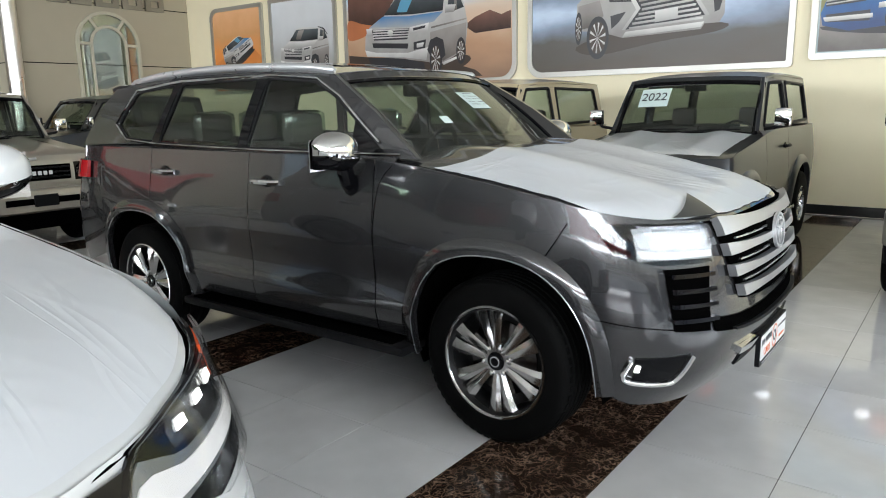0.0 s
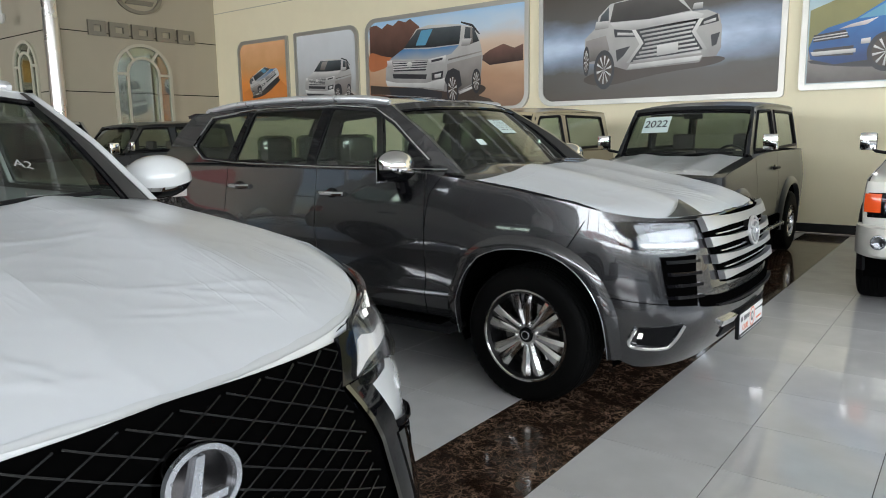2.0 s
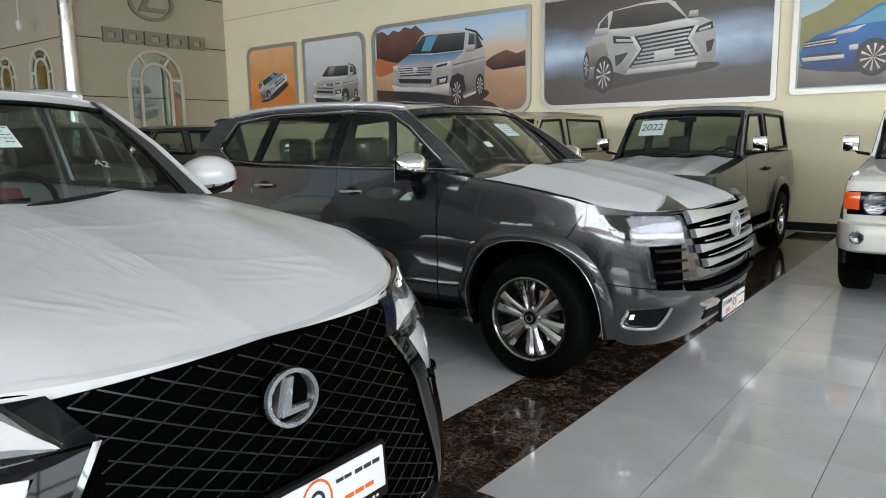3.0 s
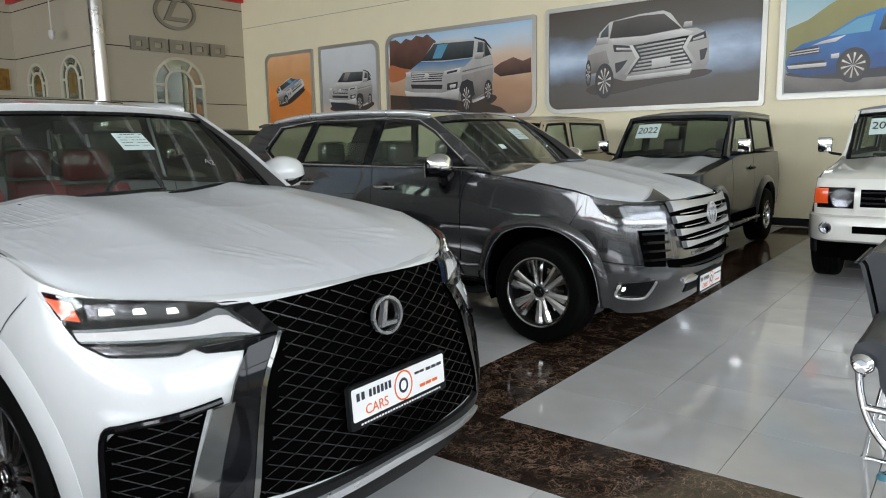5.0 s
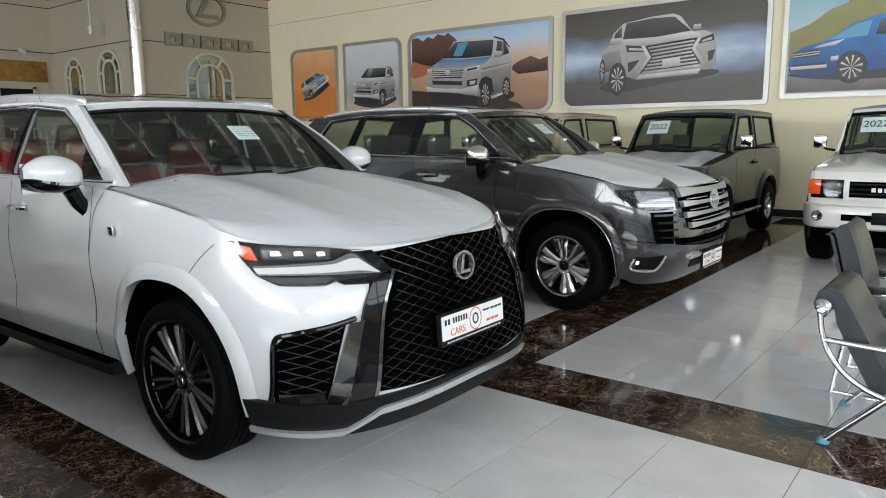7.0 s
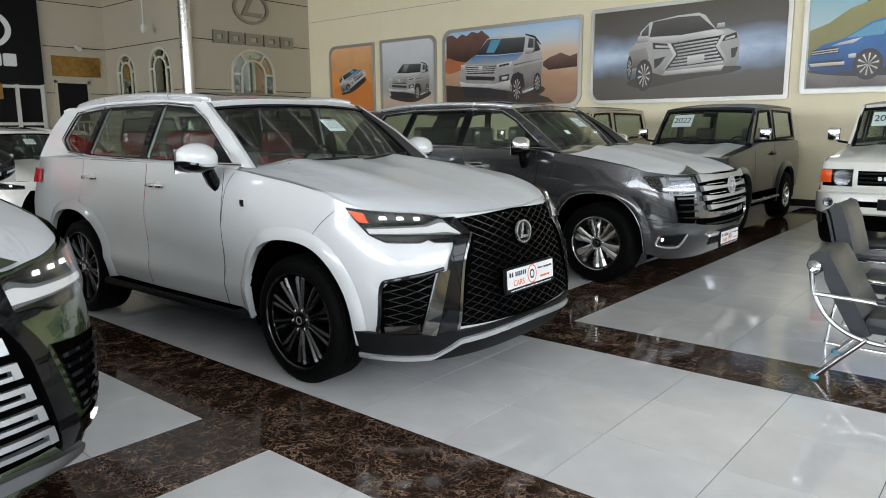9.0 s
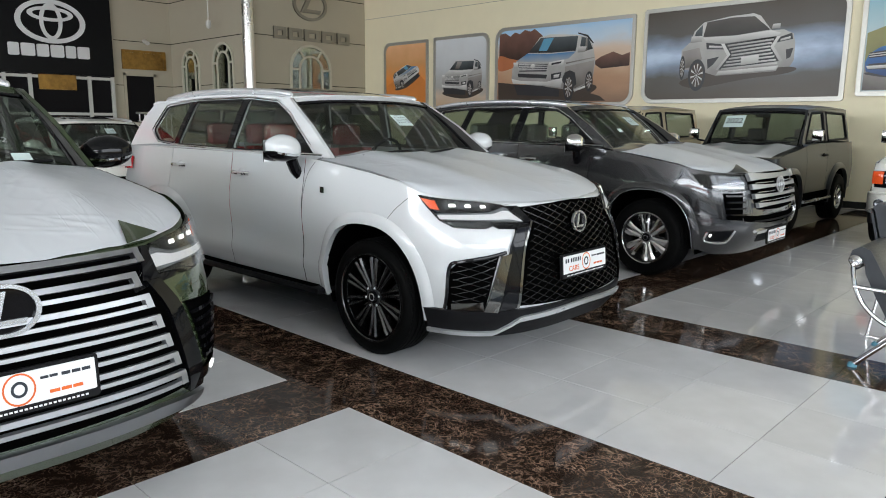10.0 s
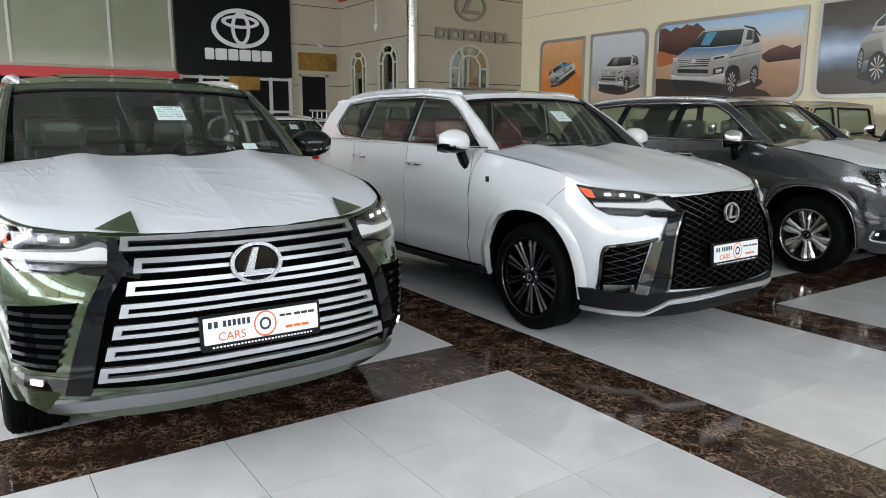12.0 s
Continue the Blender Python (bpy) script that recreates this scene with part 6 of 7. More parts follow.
def big_car(m, label, paint, seat_m, wheel_style, arch_m, arch_edge, film_edge, tri, cab=None, shell=None, film=True, bulge=0.055, back=0.05):
    car = thing("suv", m, label, "car", "cars on show")
    sh = Shell(shell or BIG)
    g = cab or BIG_CAB
    w = wheel(car, 0.400, 0.30 if wheel_style == "dark" else 0.266, 0.27, wheel_style, 0.395)
    put_wheels(car, w, sh.s["wb"], 0.835, 0.398)
    for side in (-1, 1):
        sh.panel("front_wing", None, -0.735, side, paint, car)
        sh.panel("front_door", -0.741, -1.725, side, paint, car)
        sh.panel("rear_door", -1.731, -2.745, side, paint, car)
        sh.panel("rear_wing", -2.751, None, side, paint, car)
    wheel_wells(car, sh)
    arch_trim(car, sh, arch_m, 0.07, 0.02, arch_edge)
    for side in (-1, 1):
        bb = bmesh.new()
        add_box(bb, (-2.36, side * 0.93 - 0.10, 0.335), (-0.50, side * 0.93 + 0.10, 0.385), 0.018)
        add_box(bb, (-2.25, side * 0.80 - 0.06, 0.37), (-0.60, side * 0.80 + 0.06, 0.42), 0.01)
        rb = part("running_board", bb, M["plastic"], car)
        box("tread", (-2.28, side * 0.94 - 0.07, 0.386), (-0.58, side * 0.94 + 0.07, 0.392), M["under"], rb, 0.002)
    rows = greenhouse(car, sh, g, paint, seat_m)
    top = hood(car, sh, paint, -0.55, bulge, film, film_edge, 0.0, tri, back)
    for side in (-1, 1):
        pts = smooth_path([(-1.22, side * 0.69, 1.775), (-1.5, side * 0.69, 1.805), (-2.2, side * 0.685, 1.828), (-2.9, side * 0.67, 1.812), (-3.35, side * 0.655, 1.765)], 6)
        tube("roof_rail", pts, [0.012] + [0.024] * (len(pts) - 2) + [0.012], M["lip"], car, 10, "satin silver roof rail")
        for x in (-1.06, -2.08):
            handle(car, sh, x - 0.5, 1.16 if x > -2 else 1.18, M["chrome"], side, M["gloss"] if paint is M["grey"] else paint)
    wiper(car, (-0.46, -0.62, 1.325), (-0.56, 0.12, 1.345))
    wiper(car, (-0.42, 0.05, 1.33), (-0.58, 0.70, 1.35))
    for side in (-1, 1):
        sh.patch("tail_lamp", [("x", -3.55, side, 1.22), ("x", -3.95, side, 1.22)], [("x", -3.55, side, 1.10), ("x", -3.98, side, 1.06)], M["redlens"], car, 0.004, 0.02)
    gaps(car, sh, [[(-0.62, 1.285), (-0.71, 1.15), (-0.738, 0.8), (-0.738, 0.42)]])
    return car, sh, rows, top


def lamp_cluster(car, sh, side, top, bot, drl, leds, extra=None, lit=(0.42, 0.80)):
    """Head lamp: dark bowl, light guides with a lit line, small projectors and clear cover."""
    sg = lambda line: [(("x", p[1], side, p[-1]) if p[0] == "x" else (side * p[0], p[1])) for p in line]
    lamp = sh.patch("headlight", sg(top), sg(bot), M["gloss"], car, 0.003, 0.006, n=24, m=6, label="lit head lamp with clear cover")
    for line_t, line_b in drl:
        sh.patch("light_guide", sg(line_t), sg(line_b), M["lightguide"], lamp, 0.011, 0.004, n=18, m=4)
        mid = lambda k: [tuple(a if isinstance(a, str) else a + (b - a) * k for a, b in zip(p, q)) for p, q in zip(line_t, line_b)]
        sh.patch("light_strip", sg(mid(lit[0])), sg(mid(lit[1])), M["drl"], lamp, 0.017, 0.002, n=18, m=2, label="lit white strip")
    for y, z in leds:
        sh.patch("reflector", sg([(y - 0.036, z + 0.024), (y + 0.036, z + 0.024)]), sg([(y - 0.036, z - 0.022), (y + 0.036, z - 0.022)]), M["lampback"], lamp, 0.011, 0.003, n=7, m=4)
        sh.patch("projector", sg([(y - 0.011, z + 0.010), (y + 0.011, z + 0.010)]), sg([(y - 0.014, z - 0.007), (y + 0.014, z - 0.007)]), M["led"], lamp, 0.016, 0.003, n=5, m=3)
    if extra:
        for line_t, line_b, material in extra:
            sh.patch("lamp_insert", sg(line_t), sg(line_b), material, lamp, 0.013 if material is M["lightguide"] or material is M["drl"] else 0.010, 0.003, n=14, m=4)
    cover = sh.patch("lamp_cover", sg(top), sg(bot), M["lens"], lamp, 0.024, 0.002, n=24, m=6)
    cover.visible_shadow = False
    return lamp


def grey_suv():
    shell = dict(BIG)
    shell["nose"] = [(0.25, 0.78), (0.34, 0.88), (0.46, 0.96), (0.58, 0.99), (0.70, 0.975), (0.80, 0.955), (0.95, 0.935), (1.06, 0.91), (1.13, 0.86), (1.2, 0.80)]
    shell["half"] = [(0.25, 0.87), (0.40, 0.93), (0.60, 0.955), (0.80, 0.965), (0.95, 0.965), (1.08, 0.95), (1.20, 0.935), (1.34, 0.91)]
    shell["rim"] = [(-4.2, 1.33), (-3.0, 1.325), (-0.9, 1.318), (-0.55, 1.295), (0.0, 1.215), (0.45, 1.145), (0.75, 1.105), (1.0, 1.075)]
    shell["low"] = [(-4.1, 0.48), (-3.4, 0.42), (-2.35, 0.42), (-0.5, 0.42), (0.5, 0.36), (0.7, 0.29), (1.05, 0.27)]
    shell["nf"], shell["nf_top"] = 3.0, 2.75
    cab = dict(BIG_CAB)
    cab["yb"] = 0.905
    cab["bright_r"], cab["bright_mat"] = 0.008, "chrome"
    paint = M["grey"]
    car, sh, rows, top = big_car(pose(-1.167, 3.77, 0), "dark grey metallic large off-roader with white hood film and silver grille", paint, M["greyseat"], "multi", paint, M["satin"], 0.975,
                                 [((-0.80, 0.995), (-0.50, 0.885), (-0.54, 0.995))], cab, shell, bulge=0.105, back=0.20)
    # grille
    gr = sh.patch("grille", [(-0.60, 1.075), (0, 1.09), (0.60, 1.075)], [(-0.46, 0.735), (0, 0.715), (0.46, 0.735)], M["gap"], car, 0.003, 0.01, n=30, m=8, label="black grille with broad silver bars")
    for k, (z, hw) in enumerate(((1.045, 0.60), (0.955, 0.585), (0.865, 0.56), (0.775, 0.51))):
        hgt = 0.027 if k else 0.036
        sh.patch("grille_bar", [(-hw, z + hgt), (-hw * 0.6, z + hgt * 0.85 - 0.006), (0, z + hgt * 0.8 - 0.008), (hw * 0.6, z + hgt * 0.85 - 0.006), (hw, z + hgt)],
                 [(-hw + 0.01, z - hgt + 0.004), (-hw * 0.6, z - hgt * 0.5), (0, z - hgt * 0.5), (hw * 0.6, z - hgt * 0.5), (hw - 0.01, z - hgt + 0.004)], M["grillebar"], gr, 0.012, 0.035, n=34, m=4)
        if k < 3:
            sh.patch("grille_strip", [(-hw * 0.8, z - 0.048), (hw * 0.8, z - 0.048)], [(-hw * 0.8, z - 0.055), (hw * 0.8, z - 0.055)], M["satin"], gr, 0.012, 0.012, n=24, m=1)
    emblem(car, (0.955, 0, 0.965), 0.10, 0.085, M["lip"], M["dchrome"], True)
    # air intakes beside the grille and below it
    for s in (-1, 1):
        sd = sh.patch("side_intake", [(s * 0.845, 0.905), (s * 0.665, 0.905)], [(s * 0.825, 0.65), (s * 0.69, 0.64)], M["gap"], car, 0.003, 0.004, n=10, m=8)
        for z in (0.875, 0.815, 0.755, 0.695):
            sh.patch("intake_slat", [(s * 0.835, z + 0.012), (s * 0.67, z + 0.008)], [(s * 0.835, z - 0.006), (s * 0.67, z - 0.008)], M["gloss"], sd, 0.007, 0.03, n=10, m=2)
        fog = sh.patch("fog_lamp", [(s * 0.90, 0.53), (s * 0.765, 0.545)], [(s * 0.885, 0.43), (s * 0.785, 0.425)], M["gloss"], car, 0.003, 0.004, n=10)
        rim_pts = [(0.905, 0.525), (0.902, 0.445), (0.875, 0.420), (0.80, 0.420), (0.78, 0.445), (0.755, 0.545)]
        line = [sh.at(sh.c_of_y(s * y, z), z, 0.014) for y, z in [tuple(p[:2]) for p in smooth_path([(y, z, 0) for y, z in rim_pts], 5)]]
        tube("fog_surround", line, 0.011, M["chrome"], fog, 8, "chrome fog lamp surround")
        sh.patch("fog_light", [(s * 0.894, 0.502), (s * 0.886, 0.502)], [(s * 0.893, 0.478), (s * 0.885, 0.478)], M["led"], fog, 0.008, 0.012, n=4, m=3)
        lamp_cluster(car, sh, s, [("x", 0.46, s, 1.085), (0.88, 1.088), (0.655, 1.078)], [("x", 0.56, s, 0.965), (0.87, 0.925), (0.65, 0.918)],
                     [([(0.90, 0.986), (0.66, 0.978)], [(0.89, 0.948), (0.655, 0.938)])],
                     [], [([(0.88, 1.078), (0.665, 1.068)], [(0.88, 0.985), (0.665, 0.980)], M["lampback"]),
                          ([(0.895, 1.066), (0.872, 1.068)], [(0.890, 0.990), (0.868, 0.988)], M["lightguide"]), ([(0.85, 1.066), (0.68, 1.060)], [(0.85, 1.046), (0.68, 1.040)], M["lightguide"])], lit=(0.25, 0.85))
        mirror(car, -0.86, 0.96, 1.345, M["chrome"], s, M["smoke"])
        washer = sh.patch("washer_cover", [(s * 0.90, 0.895), (s * 0.83, 0.89)], [(s * 0.90, 0.865), (s * 0.83, 0.86)], paint, car, 0.001, 0.003, n=6)
    sh.patch("lower_intake", [(-0.68, 0.69), (-0.5, 0.675), (0, 0.67), (0.5, 0.675), (0.68, 0.69)], [(-0.66, 0.63), (-0.5, 0.61), (0, 0.585), (0.5, 0.61), (0.66, 0.63)], M["gap"], car, 0.003, 0.004, n=30)
    sh.patch("lower_grille_bar", [(-0.56, 0.63), (0, 0.622), (0.56, 0.63)], [(-0.55, 0.618), (0, 0.607), (0.55, 0.618)], M["plastic"], car, 0.007, 0.02, n=30, m=2)
    sh.patch("plate_recess", [(-0.42, 0.52), (0.42, 0.52)], [(-0.38, 0.40), (0.38, 0.40)], M["plastic"], car, 0.003, 0.004, n=20)
    sh.patch("bumper_bright", [(-0.48, 0.525), (-0.30, 0.53)], [(-0.48, 0.495), (-0.30, 0.50)], M["chrome"], car, 0.004, 0.02, n=8, m=2)
    dealer_plate(car, (0.985, -0.02, 0.455), 0.50, 0.115)
    gaps(car, sh, [[(0.80, 0.655), (0.62, 0.672), (0.48, 0.69)], [(0.36, 1.08), (0.30, 0.98), (0.26, 0.92)]])
    screen_card(car, rows, 4.6, 6.4, 10.0, 12.6)
    screen_card(car, rows, 3.2, 3.9, 5.3, 6.1, marks=False)


def mesh_grille(car, sh, parent, outline, step_y, step_z, off=0.012, thick=0.012, m=None):
    """Diagonal lattice of black wire clipped to y limits by height."""
    lo, hi = outline[0][0], outline[-1][0]
    lim = lambda z: np.interp(z, [p[0] for p in outline], [p[1] for p in outline])
    lim0 = lambda z: np.interp(z, [p[0] for p in outline], [p[2] for p in outline])
    bm = bmesh.new()
    slope = step_z / step_y
    k0, k1 = int((lim0(lo) - 2.0) / step_y) - 4, int((lim(hi) + 2.0) / step_y) + 4
    for sgn in (-1, 1):
        for k in range(k0, k1):
            y0 = k * step_y
            run = []
            for i in range(61):
                z = lo + (hi - lo) * i / 60
                y = y0 + sgn * (z - lo) / slope
                if lim0(z) <= y <= lim(z):
                    run.append(sh.at(sh.c_of_y(y, z), z, off))
                else:
                    if len(run) > 1:
                        add_tube(bm, run[::5] + ([run[-1]] if (len(run) - 1) % 5 else []), 0.0030, 4)
                    run = []
            if len(run) > 1:
                add_tube(bm, run[::5] + ([run[-1]] if (len(run) - 1) % 5 else []), 0.0030, 4)
    return part("grille_mesh", bm, m or M["wire"], parent)


def luxury(m, label, paint, seat_m, style):
    arch_m = paint
    tri = [] if style == "lattice" else [((-0.63, 0.985), (-0.46, 0.885), (-0.46, 0.998)), ((0.70, 0.985), (0.56, 0.89), (0.52, 0.998))]
    shell = dict(BIG)
    if style == "lattice":
        shell["nose"] = [(0.22, 0.93), (0.30, 1.0), (0.38, 1.045), (0.50, 1.05), (0.60, 1.03), (0.75, 1.00), (0.92, 0.975), (1.05, 0.93), (1.12, 0.88), (1.2, 0.80)]
    car, sh, rows, top = big_car(m, label, paint, seat_m, "dark" if style == "lattice" else "multi", arch_m, None, 0.975, tri, shell=shell)
    for s in (-1, 1):
        drl = [([(0.915, 1.014), (0.68, 1.020), (0.585, 1.052), (0.515, 0.968)], [(0.912, 0.978), (0.68, 0.968), (0.585, 0.962), (0.505, 0.956)])]
        lamp_cluster(car, sh, s, [("x", 0.43, s, 1.125), (0.88, 1.108), (0.70, 1.085), (0.59, 1.066), (0.50, 0.965)], [("x", 0.59, s, 0.975), (0.88, 0.936), (0.74, 0.928), (0.68, 0.948), (0.50, 0.952)],
                     drl, [(0.845, 1.062), (0.78, 1.058), (0.708, 1.052)], [([("x", 0.45, s, 1.108), ("x", 0.535, s, 1.092)], [("x", 0.525, s, 1.042), ("x", 0.575, s, 1.036)], M["orange"]),
                                                                          ([(0.90, 0.968), (0.70, 0.960)], [(0.88, 0.945), (0.735, 0.938)], M["lampback"])], lit=(0.25, 0.85))
        sh.patch("lamp_underside", [(s * 0.70, 0.945), (s * 0.52, 0.950), (s * 0.45, 0.950)], [(s * 0.67, 0.926), (s * 0.55, 0.918), (s * 0.47, 0.900)], M["gloss"], car, 0.003, 0.008, n=12, m=3)
        mirror(car, -0.80 if s < 0 else -0.82, 0.95 if s < 0 else 0.90, 1.365, paint if style == "lattice" else M["gloss"], s, M["chrome"])
        sh.patch("washer_cover", [(s * 0.86, 0.875), (s * 0.76, 0.87)], [(s * 0.86, 0.845), (s * 0.76, 0.84)], paint, car, 0.001, 0.003, n=6)
    gaps(car, sh, [[(0.36, 1.10), (0.26, 1.02), (0.18, 0.93)]])
    dealer_plate(car, (1.055 if style == "lattice" else 1.05, 0.0, 0.665), 0.52, 0.115, -4)
    if style == "lattice":
        gr = sh.patch("grille", [(-0.50, 1.045), (0, 1.065), (0.50, 1.045)], [(-0.61, 0.45), (0, 0.43), (0.61, 0.45)], M["gap"], car, 0.002, 0.004, n=30, m=10, label="black lattice grille")
        mesh_grille(car, sh, gr, [(0.45, 0.605, -0.605), (0.80, 0.50, -0.50), (0.93, 0.445, -0.445), (1.045, 0.50, -0.50)], 0.105, 0.046)
        for s in (-1, 1):
            # spindle blades beside the grille
            sh.patch("spindle_blade", [(s * 0.555, 0.925), (s * 0.44, 0.950)], [(s * 0.715, 0.43), (s * 0.612, 0.44)], M["gloss"], car, 0.004, 0.016, n=6, m=10, label="gloss black spindle blade")
            sh.patch("spindle_facet", [(s * 0.688, 0.765), (s * 0.628, 0.775)], [(s * 0.79, 0.43), (s * 0.725, 0.42)], M["smoke"], car, 0.006, 0.018, n=5, m=10, label="dark chrome facet")
            sh.patch("spindle_edge", [(s * 0.452, 0.955), (s * 0.436, 0.955)], [(s * 0.622, 0.44), (s * 0.604, 0.44)], M["smoke"], car, 0.016, 0.008, n=3, m=10)
            sh.patch("spindle_edge", [(s * 0.585, 1.052), (s * 0.50, 1.052)], [(s * 0.510, 0.955), (s * 0.436, 0.955)], M["gloss"], car, 0.004, 0.012, n=3, m=4)
            si = sh.patch("side_intake", [(s * 0.922, 0.67), (s * 0.895, 0.725), (s * 0.70, 0.768)], [(s * 0.912, 0.43), (s * 0.86, 0.43), (s * 0.79, 0.435)], M["gap"], car, 0.002, 0.004, n=14, m=8)
            lims = [(0.44, 0.905, 0.80), (0.67, 0.915, 0.735), (0.72, 0.89, 0.72), (0.76, 0.74, 0.705)]
            if s < 0:
                lims = [(z, -b2, -a2) for z, a2, b2 in lims]
            mesh_grille(car, sh, si, lims, 0.10, 0.046)
            edge = [(0.66, 0.785), (0.76, 0.762), (0.88, 0.735), (0.918, 0.69), (0.918, 0.44)]
            tube("intake_edge", [sh.at(sh.c_of_y(s * y, z), z, 0.010) for y, z in [tuple(p[:2]) for p in smooth_path([(y, z, 0) for y, z in edge], 5)]], 0.012, M["gloss"], si, 8)
            sh.patch("fog_lamp", [(s * 0.905, 0.475), (s * 0.80, 0.49)], [(s * 0.90, 0.435), (s * 0.79, 0.44)], M["smoke"], si, 0.012, 0.012, n=8, m=3)
        # lower lip: black apron and silver blade
        sh.patch("front_apron", [("x", 0.50, -1, 0.43), (-0.80, 0.43), (0, 0.43), (0.80, 0.43), ("x", 0.50, 1, 0.43)], [("x", 0.50, -1, 0.27), (-0.80, 0.26), (0, 0.27), (0.80, 0.26), ("x", 0.50, 1, 0.27)], M["plastic"], car, 0.004, 0.02, n=40, m=4)
        blade = [("x", 0.50, -1, 0.285), (-0.90, 0.285), (-0.70, 0.290), (-0.59, 0.375), (0, 0.395), (0.59, 0.375), (0.70, 0.290), (0.90, 0.285), ("x", 0.50, 1, 0.285)]
        sh.patch("lip_blade", [tuple([*p[:-1], p[-1] + 0.015]) for p in blade], [tuple([*p[:-1], p[-1] - 0.011]) for p in blade], M["lip"], car, 0.026, 0.014, n=70, m=3, label="satin silver lip blade")
        emblem(car, (0.982, 0, 0.925), 0.082, 0.072, M["satin"], M["dchrome"])
        box("wing_badge", (-0.50, -0.992, 1.075), (-0.455, -0.985, 1.12), M["chrome"], car, 0.002)
    else:
        gr = sh.patch("grille", [(-0.53, 1.055), (0, 1.075), (0.53, 1.055)], [(-0.68, 0.46), (0, 0.44), (0.68, 0.46)], M["gap"], car, 0.002, 0.004, n=30, m=10, label="black grille with silver bars")
        # each bar is a flat loop: two blades joined by an upright end
        for k in range(7):
            z = 1.045 - 0.0845 * k
            hw = float(np.interp(z, [0.48, 0.75, 0.92, 0.97, 1.06], [0.655, 0.56, 0.495, 0.47, 0.52]))
            for up, lo, th2 in ((0.014, -0.006, 0.026), (-0.026, -0.041, 0.023)):
                sh.patch("grille_bar", [(-hw, z + up), (0, z + up), (hw, z + up)], [(-hw, z + lo), (0, z + lo), (hw, z + lo)], M["bar"] if k < 2 else M["grillebar"], gr, 0.006, th2, n=30, m=2)
            for s in (-1, 1):
                sh.patch("bar_end", [(s * (hw + 0.002), z + 0.014), (s * (hw - 0.026), z + 0.014)], [(s * (hw + 0.016), z - 0.041), (s * (hw - 0.014), z - 0.041)], M["bar"] if k < 2 else M["grillebar"], gr, 0.006, 0.026, n=3, m=3)
        for s in (-1, 1):
            sh.patch("spindle_side", [(s * 0.58, 0.93), (s * 0.515, 0.935)], [(s * 0.76, 0.44), (s * 0.675, 0.44)], M["gloss"], car, 0.003, 0.026, n=5, m=12)
            sh.patch("spindle_side", [(s * 0.56, 1.06), (s * 0.535, 1.06)], [(s * 0.58, 0.935), (s * 0.50, 0.935)], M["gloss"], car, 0.003, 0.024, n=4, m=5)
            si = sh.patch("side_intake", [(s * 0.93, 0.79), (s * 0.88, 0.80), (s * 0.70, 0.82)], [(s * 0.93, 0.55), (s * 0.88, 0.53), (s * 0.80, 0.53)], M["gap"], car, 0.002, 0.004, n=14, m=8)
            for k in range(6):
                z = 0.77 - 0.042 * k
                sh.patch("intake_slat", [(s * 0.925, z + 0.008), (s * 0.86, z + 0.008), (s * (0.72 + 0.013 * k), z + 0.006)], [(s * 0.925, z - 0.008), (s * 0.86, z - 0.008), (s * (0.72 + 0.013 * k), z - 0.01)], M["gloss"], si, 0.006, 0.014, n=12, m=2)
            fog = sh.patch("fog_lamp", [(s * 0.93, 0.515), (s * 0.86, 0.515), (s * 0.74, 0.505)], [(s * 0.93, 0.455), (s * 0.86, 0.445), (s * 0.77, 0.45)], M["smoke"], car, 0.004, 0.012, n=12, m=3)
            sh.patch("fog_light", [(s * 0.87, 0.495), (s * 0.835, 0.495)], [(s * 0.87, 0.472), (s * 0.835, 0.472)], M["led"], fog, 0.014, 0.008, n=6, m=3)
        sh.patch("lip_blade", [(-0.80, 0.39), (-0.55, 0.425), (0, 0.425), (0.55, 0.425), (0.80, 0.39)], [(-0.82, 0.33), (-0.55, 0.36), (0, 0.36), (0.55, 0.36), (0.82, 0.33)], M["bar"], car, 0.004, 0.02, n=40, m=3, label="silver lower bumper blade")
        emblem(car, (0.985, 0, 0.93), 0.118, 0.092, M["satin"], M["gloss"])
    screen_card(car, rows, 4.4, 6.0, 10.3, 12.5)
    screen_mark(car, rows, 3, 16, "A2", 0.06, -18)
    if style == "bars":
        screen_mark(car, rows, 1, 15, "A2", 0.06, -12)
        screen_card(car, rows, 0.8, 1.7, 16.2, 17.4, marks=False)
    return car


grey_suv()
luxury(pose(-1.236, 0.06, 0, 0, 0, 1.0), "white pearl luxury off-roader with black lattice grille and creased hood film", M["pearl"], M["redseat"], "lattice")
luxury(pose(-1.32, -3.30, 0), "dark green luxury off-roader with silver barred grille and white hood film", M["green"], M["greyseat"], "bars")


# ---- boxy off-roaders ----
BOXY = dict(wb=2.31, hub=0.385, arch=0.48, rise=0.49, xs=0.42, xe=-2.95, nf=7.0, nr=8.0,
            half=[(0.38, 0.80), (0.60, 0.815), (0.90, 0.83), (1.08, 0.815), (1.20, 0.80), (1.32, 0.785)],
            nose=[(0.40, 0.62), (0.70, 0.655), (0.95, 0.65), (1.04, 0.63), (1.12, 0.59)],
            tail=[(0.4, -3.20), (0.9, -3.22), (1.3, -3.18)],
            rim=[(-3.4, 1.285), (-1.0, 1.28), (-0.7, 1.255), (-0.3, 1.20), (0.2, 1.15), (0.7, 1.085)],
            low=[(-3.3, 0.52), (-2.7, 0.46), (-0.5, 0.46), (0.7, 0.52)], lip=0.6, flare=0.0, waist=0.0)
